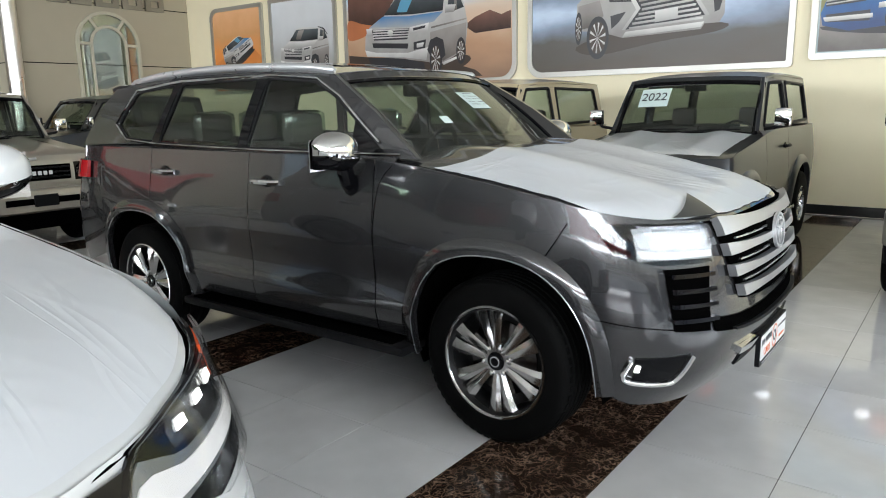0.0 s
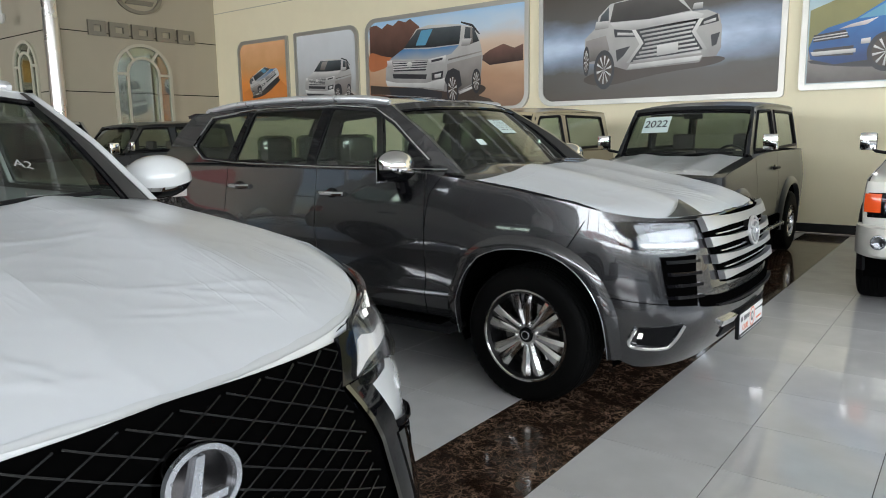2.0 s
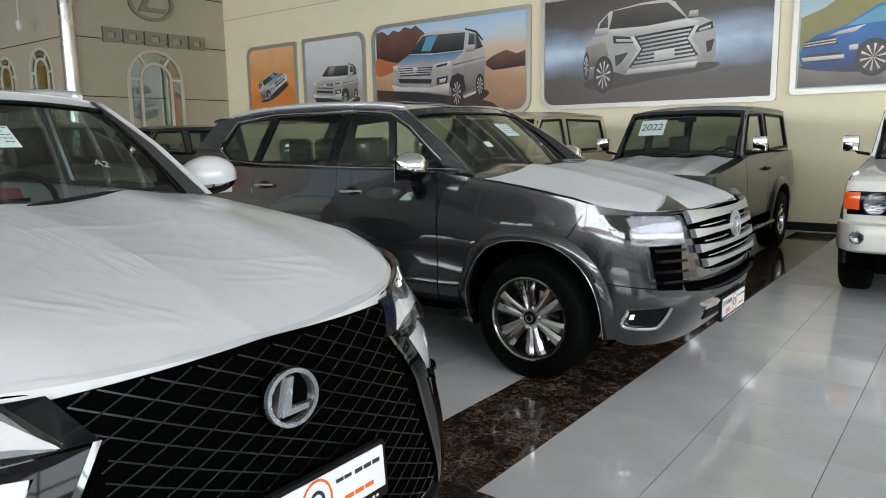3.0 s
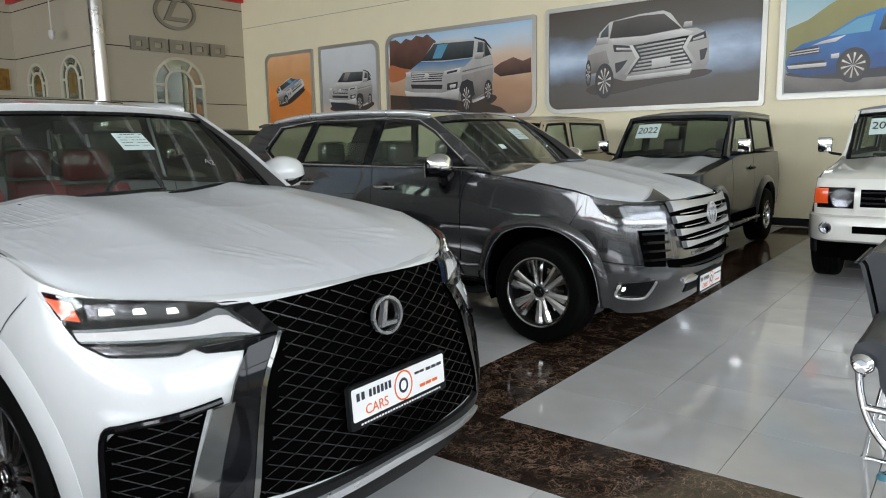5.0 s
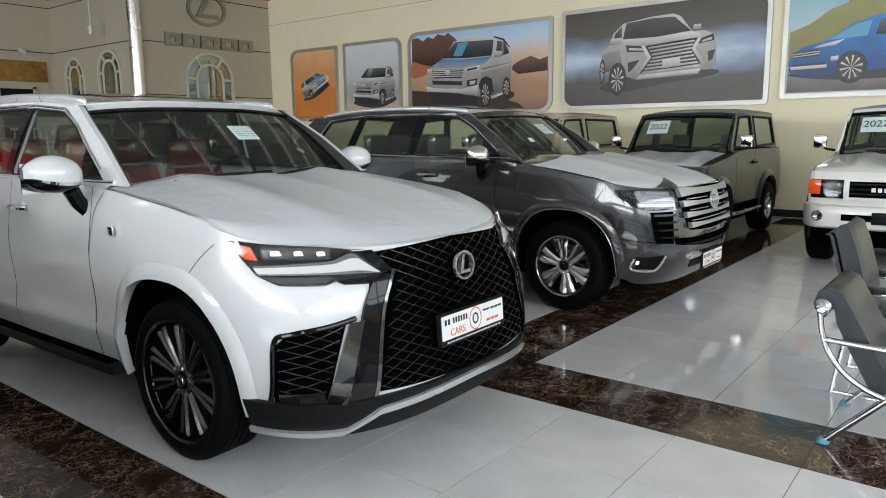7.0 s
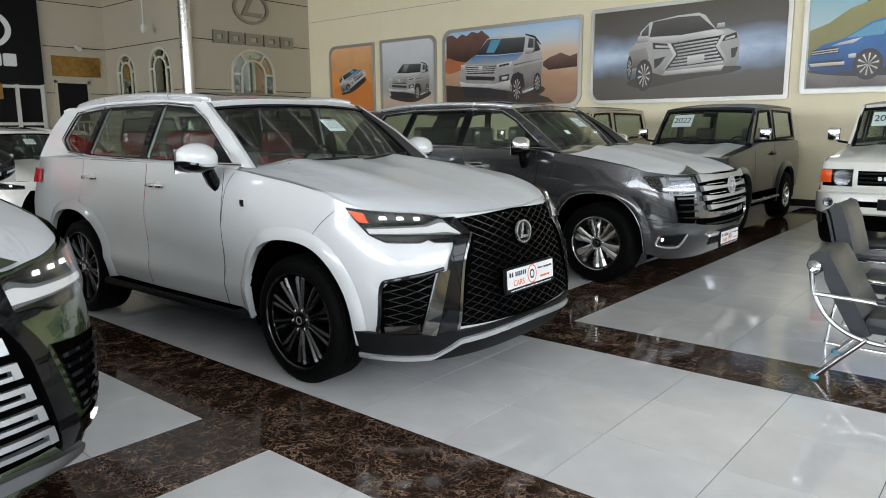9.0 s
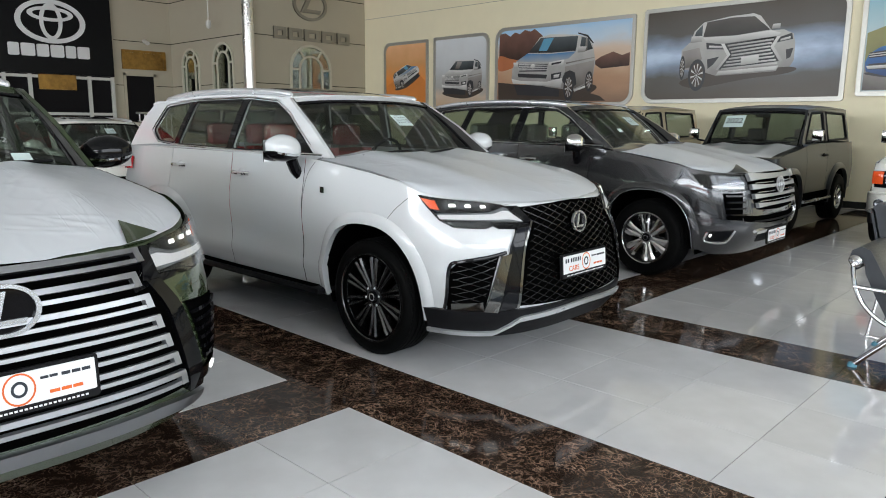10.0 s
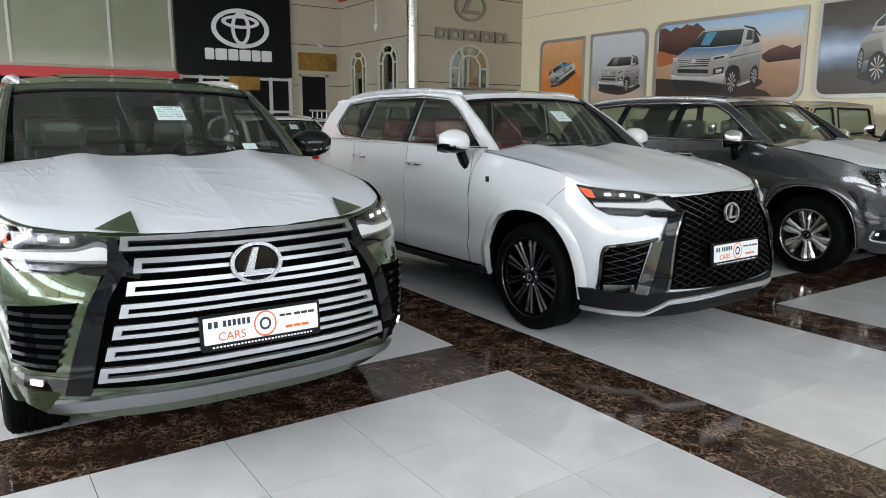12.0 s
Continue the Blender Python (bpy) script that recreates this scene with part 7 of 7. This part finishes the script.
BOXY_CAB = dict(belt=1.285, yb=0.785, tumble=0.15, tail_x=-3.16, roof_end=-3.10, crown=0.05, bow=0.03, base=(-0.60, 1.245, 0.70), base_bow=0.05, top=(-0.98, 1.80),
                roofline=[(-0.9, 1.795), (-0.98, 1.80), (-1.3, 1.835), (-2.0, 1.85), (-2.8, 1.845), (-3.1, 1.83)],
                outline=[(-0.56, 1.285), (-0.94, 1.80), (-1.3, 1.835), (-2.0, 1.85), (-2.8, 1.845), (-3.09, 1.83), (-3.16, 1.285), (-2.0, 1.285)],
                windows=[[(-0.72, 1.325), (-1.03, 1.745), (-1.56, 1.765), (-1.60, 1.325)], [(-1.74, 1.325), (-1.72, 1.765), (-2.92, 1.755), (-3.0, 1.34)]],
                pillars=[], bright=None, seats=(-1.42,), wrap=False, seal_r=0.020, border_r=0.024)


def boxy(m, label, paint, film, hood_film, flare_m, words="2022"):
    car = thing("off_roader", m, label, "car", "boxy off-roaders on show")
    sh = Shell(BOXY)
    w = wheel(car, 0.385, 0.20, 0.24, "steel", 0.385)
    put_wheels(car, w, sh.s["wb"], 0.735, 0.385)
    for side in (-1, 1):
        sh.panel("front_wing", None, -0.665, side, paint, car, rows=8)
        sh.panel("door", -0.672, -1.655, side, paint, car, rows=8)
        sh.panel("rear_panel", -1.662, None, side, paint, car, rows=8)
    wheel_wells(car, sh)
    arch_trim(car, sh, flare_m, 0.085, 0.045)
    rows = greenhouse(car, sh, BOXY_CAB, paint, M["greyseat"])
    hood(car, sh, paint, -0.56, 0.04, hood_film, 0.86, 0.06)
    for side in (-1, 1):
        bb = bmesh.new()
        add_box(bb, (-1.80, side * 0.80 - 0.09, 0.40), (-0.50, side * 0.80 + 0.09, 0.445), 0.015)
        part("running_board", bb, M["satin"], car)
        handle(car, sh, -1.50, 1.10, M["plastic"], side)
        # mirror on a stalk
        st = tube("mirror", [(-0.66, side * 0.78, 1.30), (-0.62, side * 0.88, 1.32), (-0.62, side * 0.93, 1.36)], 0.016, M["plastic"], car, 8)
        mb = bmesh.new()
        add_box(mb, (-0.66, side * 0.95 - 0.075, 1.33), (-0.585, side * 0.95 + 0.075, 1.50), 0.022)
        part("mirror_cover", mb, M["chrome"], st, "chrome mirror cover")
        box("mirror_glass", (-0.664, side * 0.95 - 0.06, 1.345), (-0.659, side * 0.95 + 0.06, 1.485), M["gloss"], st)
        # lamps
        hb = sh.patch("headlight", [(side * 0.77, 1.005), (side * 0.445, 1.005)], [(side * 0.77, 0.80), (side * 0.445, 0.80)], M["gloss"], car, 0.003, 0.012, n=10, label="round headlight in black surround")
        x = sh.raw(sh.c_of_y(0.56, 0.9), 0.9).x
        mm = Matrix.Translation((x, side * 0.555, 0.902)) @ pose(0, 0, 0, 0, 0, 90)
        part("lamp_bowl", add_lathe(bmesh.new(), [(0.098, -0.02), (0.095, -0.035), (0.05, -0.026), (0.001, -0.024)], 28, mm), M["lampback"], hb)
        part("lamp_glass", add_lathe(bmesh.new(), [(0.098, -0.03), (0.09, -0.045), (0.05, -0.052), (0.001, -0.054)], 28, mm), M["lens"], hb)
        sh.patch("turn_lamp", [(side * 0.785, 0.995), (side * 0.675, 0.995)], [(side * 0.785, 0.845), (side * 0.675, 0.845)], M["orange"], hb, 0.012, 0.02, n=8, label="orange turn lamp")
    gr = sh.patch("grille", [(-0.43, 1.03), (0.43, 1.03)], [(-0.43, 0.785), (0.43, 0.785)], paint, car, 0.006, 0.03, n=12)
    box("grille_recess", (0.685, -0.385, 0.82), (0.695, 0.385, 0.995), M["gap"], gr)
    for z in (0.85, 0.90, 0.955):
        box("grille_slat", (0.69, -0.38, z), (0.712, 0.38, z + 0.018), M["plastic"], gr, 0.004)
    bm = bmesh.new()
    for k in range(6):
        y = -0.15 + 0.06 * k
        add_box(bm, (0.712, y - 0.02, 0.885), (0.72, y + 0.02, 0.93), 0.004)
    part("grille_marks", bm, M["white"], gr)
    # bumper with rounded ends, slot and fog lamps
    outer, inner = [], []
    for k in range(33):
        p = k / 16 - 1
        y = 0.86 * p
        x = 0.86 - 0.03 * p * p - 0.28 * max(0.0, (abs(p) - 0.72) / 0.28) ** 2.2
        outer.append([Vector((x - dx, y, z)) for dx, z in ((0.06, 0.735), (0.012, 0.725), (0.0, 0.70), (0.0, 0.58), (0.012, 0.50), (0.05, 0.475))])
        inner.append([Vector((x - 0.15, y * 0.98, z)) for z in (0.735, 0.70, 0.66, 0.58, 0.52, 0.475)])
    bp = solid("bumper", outer, inner, paint if paint is not M["charcoal"] else M["satin"], car)
    box("bumper_slot", (0.85, -0.42, 0.575), (0.866, 0.42, 0.645), M["gap"], bp, 0.004)
    box("plate_holder", (0.86, -0.13, 0.55), (0.885, 0.13, 0.68), M["plastic"], bp, 0.006)
    for s in (-1, 1):
        mm = Matrix.Translation((0.80, s * 0.66, 0.615)) @ pose(0, 0, 0, 0, 0, 90)
        part("fog_lamp", add_lathe(bmesh.new(), [(0.06, -0.02), (0.058, -0.05), (0.048, -0.052), (0.03, -0.045), (0.001, -0.043)], 22, mm), M["lampback"], bp)
    sh.patch("hood_badge", [(-0.05, 1.075), (0.05, 1.075)], [(-0.05, 1.045), (0.05, 1.045)], M["chrome"], car, 0.004, 0.008, n=6, m=2)
    wiper(car, (-0.52, -0.55, 1.27), (-0.58, 0.05, 1.30))
    wiper(car, (-0.52, 0.02, 1.27), (-0.58, 0.58, 1.30))
    for line in ([(-0.668, 1.25), (-0.668, 0.50)],):
        gaps(car, sh, [line])
    if words:
        screen_card(car, rows, 4.3, 7.2, 2.3, 7.0, words)
    return car


boxy(pose(-1.92, 6.95, 0, 0, 0, -90), "dark grey boxy three-door off-roader with hood film, by the wall", M["charcoal"], True, True, M["charcoal"])
boxy(pose(-4.45, 6.5, 0, 0, 0, -90), "beige boxy off-roader parked close to the poster wall", M["beige"], False, False, M["beige"], "")
boxy(pose(0.88, 6.95, 0, 0, 0, -90), "off-white boxy off-roader with round headlights", M["cream"], False, False, M["plastic"])
boxy(pose(-8.65, 3.85, 0, 0, 0, 0), "pale silver boxy pickup with black grille", M["silver"], False, False, M["silver"], "")
boxy(pose(-12.9, 5.95, 0, 0, 0, -90), "dark boxy off-roader before the arched window", M["charcoal"], False, False, M["charcoal"], "")


def small_suv(m, label):
    car, sh, rows, top = big_car(m, label, M["cream"], M["blackseat"], "multi", M["plastic"], None, 0.8, [], film=False)
    for s in (-1, 1):
        lamp_cluster(car, sh, s, [("x", 0.36, s, 1.10), (0.88, 1.06), (0.60, 1.0)], [("x", 0.50, s, 1.02), (0.88, 0.96), (0.60, 0.955)], [], [(0.75, 1.0)])
        mirror(car, -0.80, 0.975, 1.365, M["cream"], s)
    sh.patch("grille", [(-0.55, 0.93), (0.55, 0.93)], [(-0.75, 0.52), (0.75, 0.52)], M["gap"], car, 0.003, 0.01, n=20, m=6)
    screen_card(car, rows, 4.9, 6.5, 10.8, 12.9)


small_suv(pose(-8.35, 0.42, 0) @ Matrix.Scale(0.87, 4), "white crossover with black grille parked in the back row")
small_suv(pose(-12.2, 2.6, 0, 0, 0, 0) @ Matrix.Scale(0.84, 4), "white crossover further back in the hall")


# ---- waiting chairs ----
def lounge_chair(m, label):
    ch = thing("lounge_chair", m, label, "chair", "black leather chairs")
    for side in (0, 1):
        y = 0.0 if side == 0 else 0.62
        s = -1 if side == 0 else 1
        arc = smooth_path([(0.0, y, 0.70), (0.015, y, 0.58), (0.06, y, 0.46), (0.15, y, 0.36), (0.28, y, 0.295), (0.45, y, 0.275), (0.72, y, 0.30), (0.84, y, 0.36), (0.86, y, 0.44), (0.80, y, 0.495), (0.55, y, 0.51), (0.30, y, 0.525), (0.02, y, 0.535)], 6)
        fr = tube("side_frame", arc, 0.0145, M["chrome"], ch, 12, "bent chrome tube")
        leg = tube("leg", [(0.33, y, 0.30), (0.07, y, 0.02)], 0.018, M["chrome"], ch, 12)
        part("rubber_foot", add_lathe(bmesh.new(), [(0.001, 0.0), (0.03, 0.0), (0.03, 0.012), (0.02, 0.028), (0.001, 0.028)], 18, Matrix.Translation((0.06, y, 0)) @ pose(0, 0, 0, 90, 0, 0)), M["foot"], leg, "blue rubber foot")
        leg2 = tube("leg", [(0.45, y, 0.29), (0.75, y, 0.02)], 0.018, M["chrome"], ch, 12)
        part("rubber_foot", add_lathe(bmesh.new(), [(0.001, 0.0), (0.03, 0.0), (0.03, 0.012), (0.02, 0.028), (0.001, 0.028)], 18, Matrix.Translation((0.76, y, 0)) @ pose(0, 0, 0, 90, 0, 0)), M["foot"], leg2, "blue rubber foot")
        part("pivot_cap", add_lathe(bmesh.new(), [(0.04, 0.02 * s * -1), (0.042, 0.0), (0.036, 0.012 * s), (0.026, 0.018 * s), (0.024, 0.03 * s), (0.001, 0.032 * s)], 24, Matrix.Translation((0.012, y, 0.70))), M["chrome"], fr, "chrome pivot cap")
        pb = bmesh.new()
        add_box(pb, (0.36, y - 0.03, 0.52), (0.76, y + 0.03, 0.55), 0.012)
        part("arm_pad", pb, M["leather"], ch)
    outer, inner = [], []
    for k in range(15):
        p = k / 14
        y = 0.035 + 0.55 * p
        prof = [(-0.02, 0.66), (-0.035, 0.71), (-0.02, 0.765), (0.03, 0.795), (0.085, 0.775), (0.13, 0.70), (0.22, 0.54), (0.32, 0.36), (0.34, 0.31)]
        back = [(0.02, 0.64), (0.02, 0.66), (0.03, 0.68), (0.05, 0.69), (0.06, 0.68), (0.07, 0.62), (0.14, 0.48), (0.23, 0.32), (0.27, 0.285)]
        bul = 0.010 * (1 - abs(2 * p - 1) ** 4)
        outer.append([Vector((x + bul, y, z + bul)) for x, z in prof])
        inner.append([Vector((x, y, z)) for x, z in back])
    solid("backrest", outer, inner, M["leather"], ch, smooth=60)
    sb = bmesh.new()
    add_box(sb, (0.30, 0.035, 0.315), (0.83, 0.585, 0.43), 0.045)
    part("seat", sb, M["leather"], ch)
    tube("cross_bar", [(0.42, 0.0, 0.285), (0.42, 0.62, 0.285)], 0.012, M["chrome"], ch, 10)
    return ch


lounge_chair(pose(1.165, 1.17, 0), "black leather chair with bent chrome tube frame")


def armchair(m, label):
    ch = thing("armchair", m, label, "chair", "black leather chairs")
    outer, inner = [], []
    for k in range(13):
        p = k / 12
        y = -0.26 + 0.52 * p
        e = 0.02 * (1 - abs(2 * p - 1) ** 5)
        outer.append([Vector((x + e, y, z)) for x, z in ((0.0, 0.98), (0.03, 1.015), (0.075, 1.0), (0.12, 0.88), (0.17, 0.70), (0.20, 0.55), (0.21, 0.46))])
        inner.append([Vector((x, y, z)) for x, z in ((-0.02, 0.96), (-0.005, 0.97), (0.01, 0.95), (0.04, 0.84), (0.08, 0.68), (0.11, 0.55), (0.12, 0.46))])
    solid("backrest", outer, inner, M["leather"], ch, smooth=60)
    shell_o = [[p + Vector((-0.03, 0, -0.01)) for p in r] for r in inner]
    shell_i = [[p + Vector((-0.012, 0, -0.01)) for p in r] for r in inner]
    solid("back_shell", shell_o, shell_i, M["leather"], ch, smooth=60)
    sb = bmesh.new()
    add_box(sb, (0.16, -0.26, 0.40), (0.68, 0.26, 0.50), 0.04)
    part("seat", sb, M["leather"], ch)
    for s in (-1, 1):
        ab = bmesh.new()
        add_box(ab, (0.14, s * 0.29 - 0.03, 0.64), (0.60, s * 0.29 + 0.03, 0.675), 0.014)
        part("arm_pad", ab, M["leather"], ch)
        tube("side_frame", smooth_path([(0.14, s * 0.29, 0.63), (0.58, s * 0.29, 0.63), (0.62, s * 0.29, 0.58), (0.60, s * 0.29, 0.04), (0.56, s * 0.29, 0.012), (0.10, s * 0.29, 0.012), (0.06, s * 0.29, 0.05), (0.12, s * 0.29, 0.44)], 5), 0.0125, M["chrome"], ch, 10, "chrome tube side frame")
    tube("cross_bar", [(0.40, -0.29, 0.39), (0.40, 0.29, 0.39)], 0.012, M["chrome"], ch, 10)
    return ch


armchair(pose(1.07, 2.25, 0), "black leather armchair with chrome side frame")


# ---- signs, arched windows, door and plaque ----
def sign_letters(name, label, centre, size, widths, facing, material, tall):
    """Lettering kept as a row of plain raised blocks."""
    th = thing(name, Matrix(), label, "sign")
    x = -size / 2
    for w in widths:
        lw = size * w
        out = [(x, -tall / 2), (x + lw, -tall / 2), (x + lw, tall / 2), (x, tall / 2)]
        hole = [[(x + lw * 0.30, -tall * 0.22), (x + lw * 0.72, -tall * 0.22), (x + lw * 0.72, tall * 0.20), (x + lw * 0.30, tall * 0.20)]]
        flat_shape("letter_block", out, material, th, 0.06, holes=hole, place=lambda u, v, d: (centre[0] + 0.07 - d, centre[1] + u, centre[2] + v))
        x += lw + size * 0.03
    return th


def oval(rw, rh, n=40, cx=0.0, cz=0.0):
    return [(cx + rw * math.cos(2 * math.pi * k / n), cz + rh * math.sin(2 * math.pi * k / n)) for k in range(n)]


sign_letters("wall_lettering", "raised brushed metal lettering on the taupe wall", (LEXW, 9.15, 4.06), 2.75, (0.15, 0.17, 0.2, 0.18, 0.17), "x", M["letter"], 0.33)
lg = thing("wall_emblem", Matrix(), "raised brushed metal oval emblem on the taupe wall", "sign")
flat_shape("emblem_ring", oval(0.60, 0.44), M["letter"], lg, 0.06, holes=[oval(0.51, 0.36)], place=lambda u, v, d: (LEXW + 0.07 - d, 9.06 + u, 4.92 + v))
flat_shape("emblem_stroke", [(-0.06, 0.30), (0.10, 0.30), (-0.14, -0.12), (0.38, -0.12), (0.33, -0.22), (-0.34, -0.22)], M["letter"], lg, 0.06, place=lambda u, v, d: (LEXW + 0.07 - d, 9.06 + u, 4.92 + v))

bp = thing("sign_board", Matrix(), "tall black sign board with white emblem and letter blocks", "sign")
BY0, BY1 = 1.45, 5.12
box("board", (WEST + 0.002, BY0, 2.86), (WEST + 0.10, BY1, TOP - 0.02), M["blackpanel"], bp)
lc_y, lc_z = 3.45, 4.30
at = lambda u, v, d: (WEST + 0.15 - d, lc_y + u, lc_z + v)
flat_shape("emblem_outer", oval(0.92, 0.60), M["white"], bp, 0.05, holes=[oval(0.78, 0.48)], place=at)
flat_shape("emblem_inner", oval(0.30, 0.50), M["white"], bp, 0.04, holes=[oval(0.20, 0.40)], place=lambda u, v, d: (WEST + 0.146 - d, lc_y + u, lc_z + v))
flat_shape("emblem_bar", oval(0.60, 0.20, cz=0.20), M["white"], bp, 0.04, holes=[oval(0.47, 0.11, cz=0.20)], place=lambda u, v, d: (WEST + 0.142 - d, lc_y + u, lc_z + v))
x = 2.30
for k, w in enumerate((0.32, 0.40, 0.36, 0.40, 0.32, 0.38)):
    out = rounded(x, x + w - 0.05, 3.32, 3.66, 0.04, n=3)
    flat_shape("letter_block", out, M["white"], bp, 0.05, place=lambda u, v, d: (WEST + 0.15 - d, u, v))
    x += w


def arched_window(name, put, w, h, z0, label):
    """Arched window: recessed glass, white frame, inner arch, radial bars and a transom. put(u, z, d) places it on a wall, d into the room."""
    th = thing(name, Matrix(), label, "window", "arched windows")
    def arch(hw, zz0, spring, rise, n=14):
        return [(-hw, zz0), (hw, zz0)] + [(hw * math.cos(math.pi * k / n), spring + rise * math.sin(math.pi * k / n)) for k in range(n + 1)]
    hw, spring = w / 2, z0 + h - w * 0.48
    rise = w * 0.48
    outer, inner = arch(hw, z0, spring, rise), arch(hw - 0.07, z0 + 0.07, spring, rise - 0.07)
    flat_shape("reveal", arch(hw - 0.03, z0 + 0.03, spring, rise - 0.03), M["mirrorpane"], th, 0.01, place=lambda u, z, d: put(u, z, 0.003 - d * 0.1))
    flat_shape("frame", outer, M["archframe"], th, 0.05, holes=[inner], place=lambda u, z, d: put(u, z, 0.055 - d))
    pane = flat_shape("pane", inner, M["winglass"], th, 0.004, place=lambda u, z, d: put(u, z, 0.02 - d))
    i1, i2 = arch(hw * 0.58, z0 + 0.07, spring, rise * 0.58), arch(hw * 0.58 - 0.06, z0 + 0.08, spring, rise * 0.58 - 0.06)
    flat_shape("inner_arch", i1, M["archframe"], th, 0.03, holes=[i2], place=lambda u, z, d: put(u, z, 0.045 - d))
    for a in (55, 125):
        ca, sa = math.cos(radians(a)), math.sin(radians(a))
        n = Vector((-sa, ca, 0)) * 0.03
        p, q = Vector((hw * 0.57 * ca, spring + rise * 0.57 * sa, 0)), Vector((hw * 0.95 * ca, spring + rise * 0.95 * sa, 0))
        flat_shape("glazing_bar", [tuple((p + n)[:2]), tuple((p - n)[:2]), tuple((q - n)[:2]), tuple((q + n)[:2])], M["archframe"], th, 0.03, place=lambda u, z, d: put(u, z, 0.043 - d))
    for s in (-1, 1):
        a, b = sorted((s * hw * 0.58, s * (hw - 0.05)))
        flat_shape("transom", [(a, spring - 0.03), (b, spring - 0.03), (b, spring + 0.03), (a, spring + 0.03)], M["archframe"], th, 0.03, place=lambda u, z, d: put(u, z, 0.042 - d))
    return th


arched_window("arched_window", lambda u, z, d: (LEXW + d, 9.05 + u, z), 1.5, 2.0, 1.80, "white arched window with radial glazing bars")
arched_window("arched_window", lambda u, z, d: (-18.9 + u, LEXS - d, z), 1.12, 2.0, 1.76, "white arched window with radial glazing bars")
arched_window("arched_window", lambda u, z, d: (-16.95 + u, LEXS - d, z), 1.22, 2.1, 1.72, "white arched window with radial glazing bars")

pq = thing("wall_plaque", Matrix(), "gilt framed plaque above the doorway", "plaque")
flat_shape("plaque_frame", rounded(5.40, 6.78, 3.12, 3.70, 0.02), M["gold"], pq, 0.05, holes=[rounded(5.48, 6.70, 3.20, 3.62, 0.01)], place=lambda u, z, d: (WEST + 0.06 - d, u, z))
flat_shape("plaque_face", rounded(5.48, 6.70, 3.20, 3.62, 0.01), M["gold"], pq, 0.02, place=lambda u, z, d: (WEST + 0.035 - d, u, z))
pq2 = thing("wall_plaque", Matrix(), "gilt framed plaque below the black sign board", "plaque")
flat_shape("plaque_frame", rounded(3.0, 4.0, 2.42, 2.84, 0.02), M["gold"], pq2, 0.05, place=lambda u, z, d: (WEST + 0.14 - d, u, z))

# no opening is cut: a near-black slab paints the doorway's inner shade
dr = tagged(box("door_1", (WEST - 0.02, 5.50, 0.0), (WEST + 0.02, 6.36, 2.92), M["unlit_inside"]), "open doorway in the taupe wall, its unlit inside a flat near-black slab", "door", kind="structure")
for y0, y1, z0, z1 in ((5.42, 5.50, 0, 3.0), (6.36, 6.44, 0, 3.0), (5.42, 6.44, 2.92, 3.0)):
    box("door_frame", (WEST, y0, z0), (WEST + 0.04, y1, z1), M["panel"], dr)

# office front under and beside the black board
of = thing("office_front", Matrix(), "office front with white frames over a near-black backing for the unlit inside", "window")
# flat near-black sheet in place of the unlit room behind the frames
box("backing", (WEST + 0.001, -9.0, 0.0), (WEST + 0.012, 5.12, 2.86), M["unlit_inside"], of)
for y in (1.5, 2.1, 2.75, 4.35, 5.02):
    box("mullion", (WEST + 0.012, y, 0.05), (WEST + 0.09, y + 0.09, 2.84), M["upvc"], of)
for z in (0.9, 1.7, 2.74):
    box("rail", (WEST + 0.012, 1.5, z), (WEST + 0.08, 5.1, z + 0.08), M["upvc"], of)
bay = thing("upper_glazing", Matrix(), "pale frosted upper glazing with thin frames", "window")
box("pane", (WEST + 0.002, -4.3, 2.98), (WEST + 0.05, 1.38, TOP - 0.02), mat("frosted_pane", (0.30, 0.31, 0.22), 0.12, grain=0.12, scale=1.2, spread=0.4), bay)
for y in (-2.9, -0.4, 1.3):
    box("mullion", (WEST + 0.05, y, 2.98), (WEST + 0.09, y + 0.07, TOP - 0.02), M["upvc"], bay)
tagged(box("red_upper_wall", (WEST + 0.004, -8.8, 3.9), (WEST + 0.20, -4.32, 5.3), M["red"]), "glossy red cladding band high on the back wall", "wall", kind="structure")
rb = box("red_fascia", (WEST + 0.05, -9.0, 2.62), (WEST + 0.32, 1.42, 2.90), M["red"])
tagged(rb, "glossy red fascia band below the upper glazing", "trim", kind="structure")
for k, (y, z) in enumerate(((6.1, 4.0),)):
    cm = thing("security_camera", pose(WEST, y, z), "small white security camera on the wall", "camera")
    box("bracket", (0.0, -0.03, -0.03), (0.12, 0.03, 0.03), M["upvc"], cm, 0.008)
    part("camera_body", add_tube(bmesh.new(), [(0.10, 0, -0.02), (0.34, 0, -0.10)], 0.06, 12), M["upvc"], cm)
hung = thing("hanging_camera", pose(-17.0, 6.6, 4.25), "white dome camera hanging on a thin pole", "camera")
tube("pole", [(0, 0, 0.1), (0, 0, TOP - 4.25)], 0.018, M["upvc"], hung, 8)
part("dome", add_lathe(bmesh.new(), [(0.07, 0.12), (0.075, 0.02), (0.06, -0.06), (0.03, -0.09), (0.001, -0.1)], 16, pose(0, 0, 0, 90, 0, 0)), M["upvc"], hung)
rl = thing("stair_rail", Matrix(), "short polished rail with slim balusters", "railing")
for k in range(7):
    tube("baluster", [(WEST + 1.6, 5.15 + 0.16 * k, 0.0), (WEST + 1.6, 5.15 + 0.16 * k, 1.75)], 0.02, M["steel"], rl, 8)
tube("hand_rail", [(WEST + 1.6, 5.05, 1.78), (WEST + 1.6, 6.2, 1.78)], 0.03, M["steel"], rl, 10)


floor_tiles()
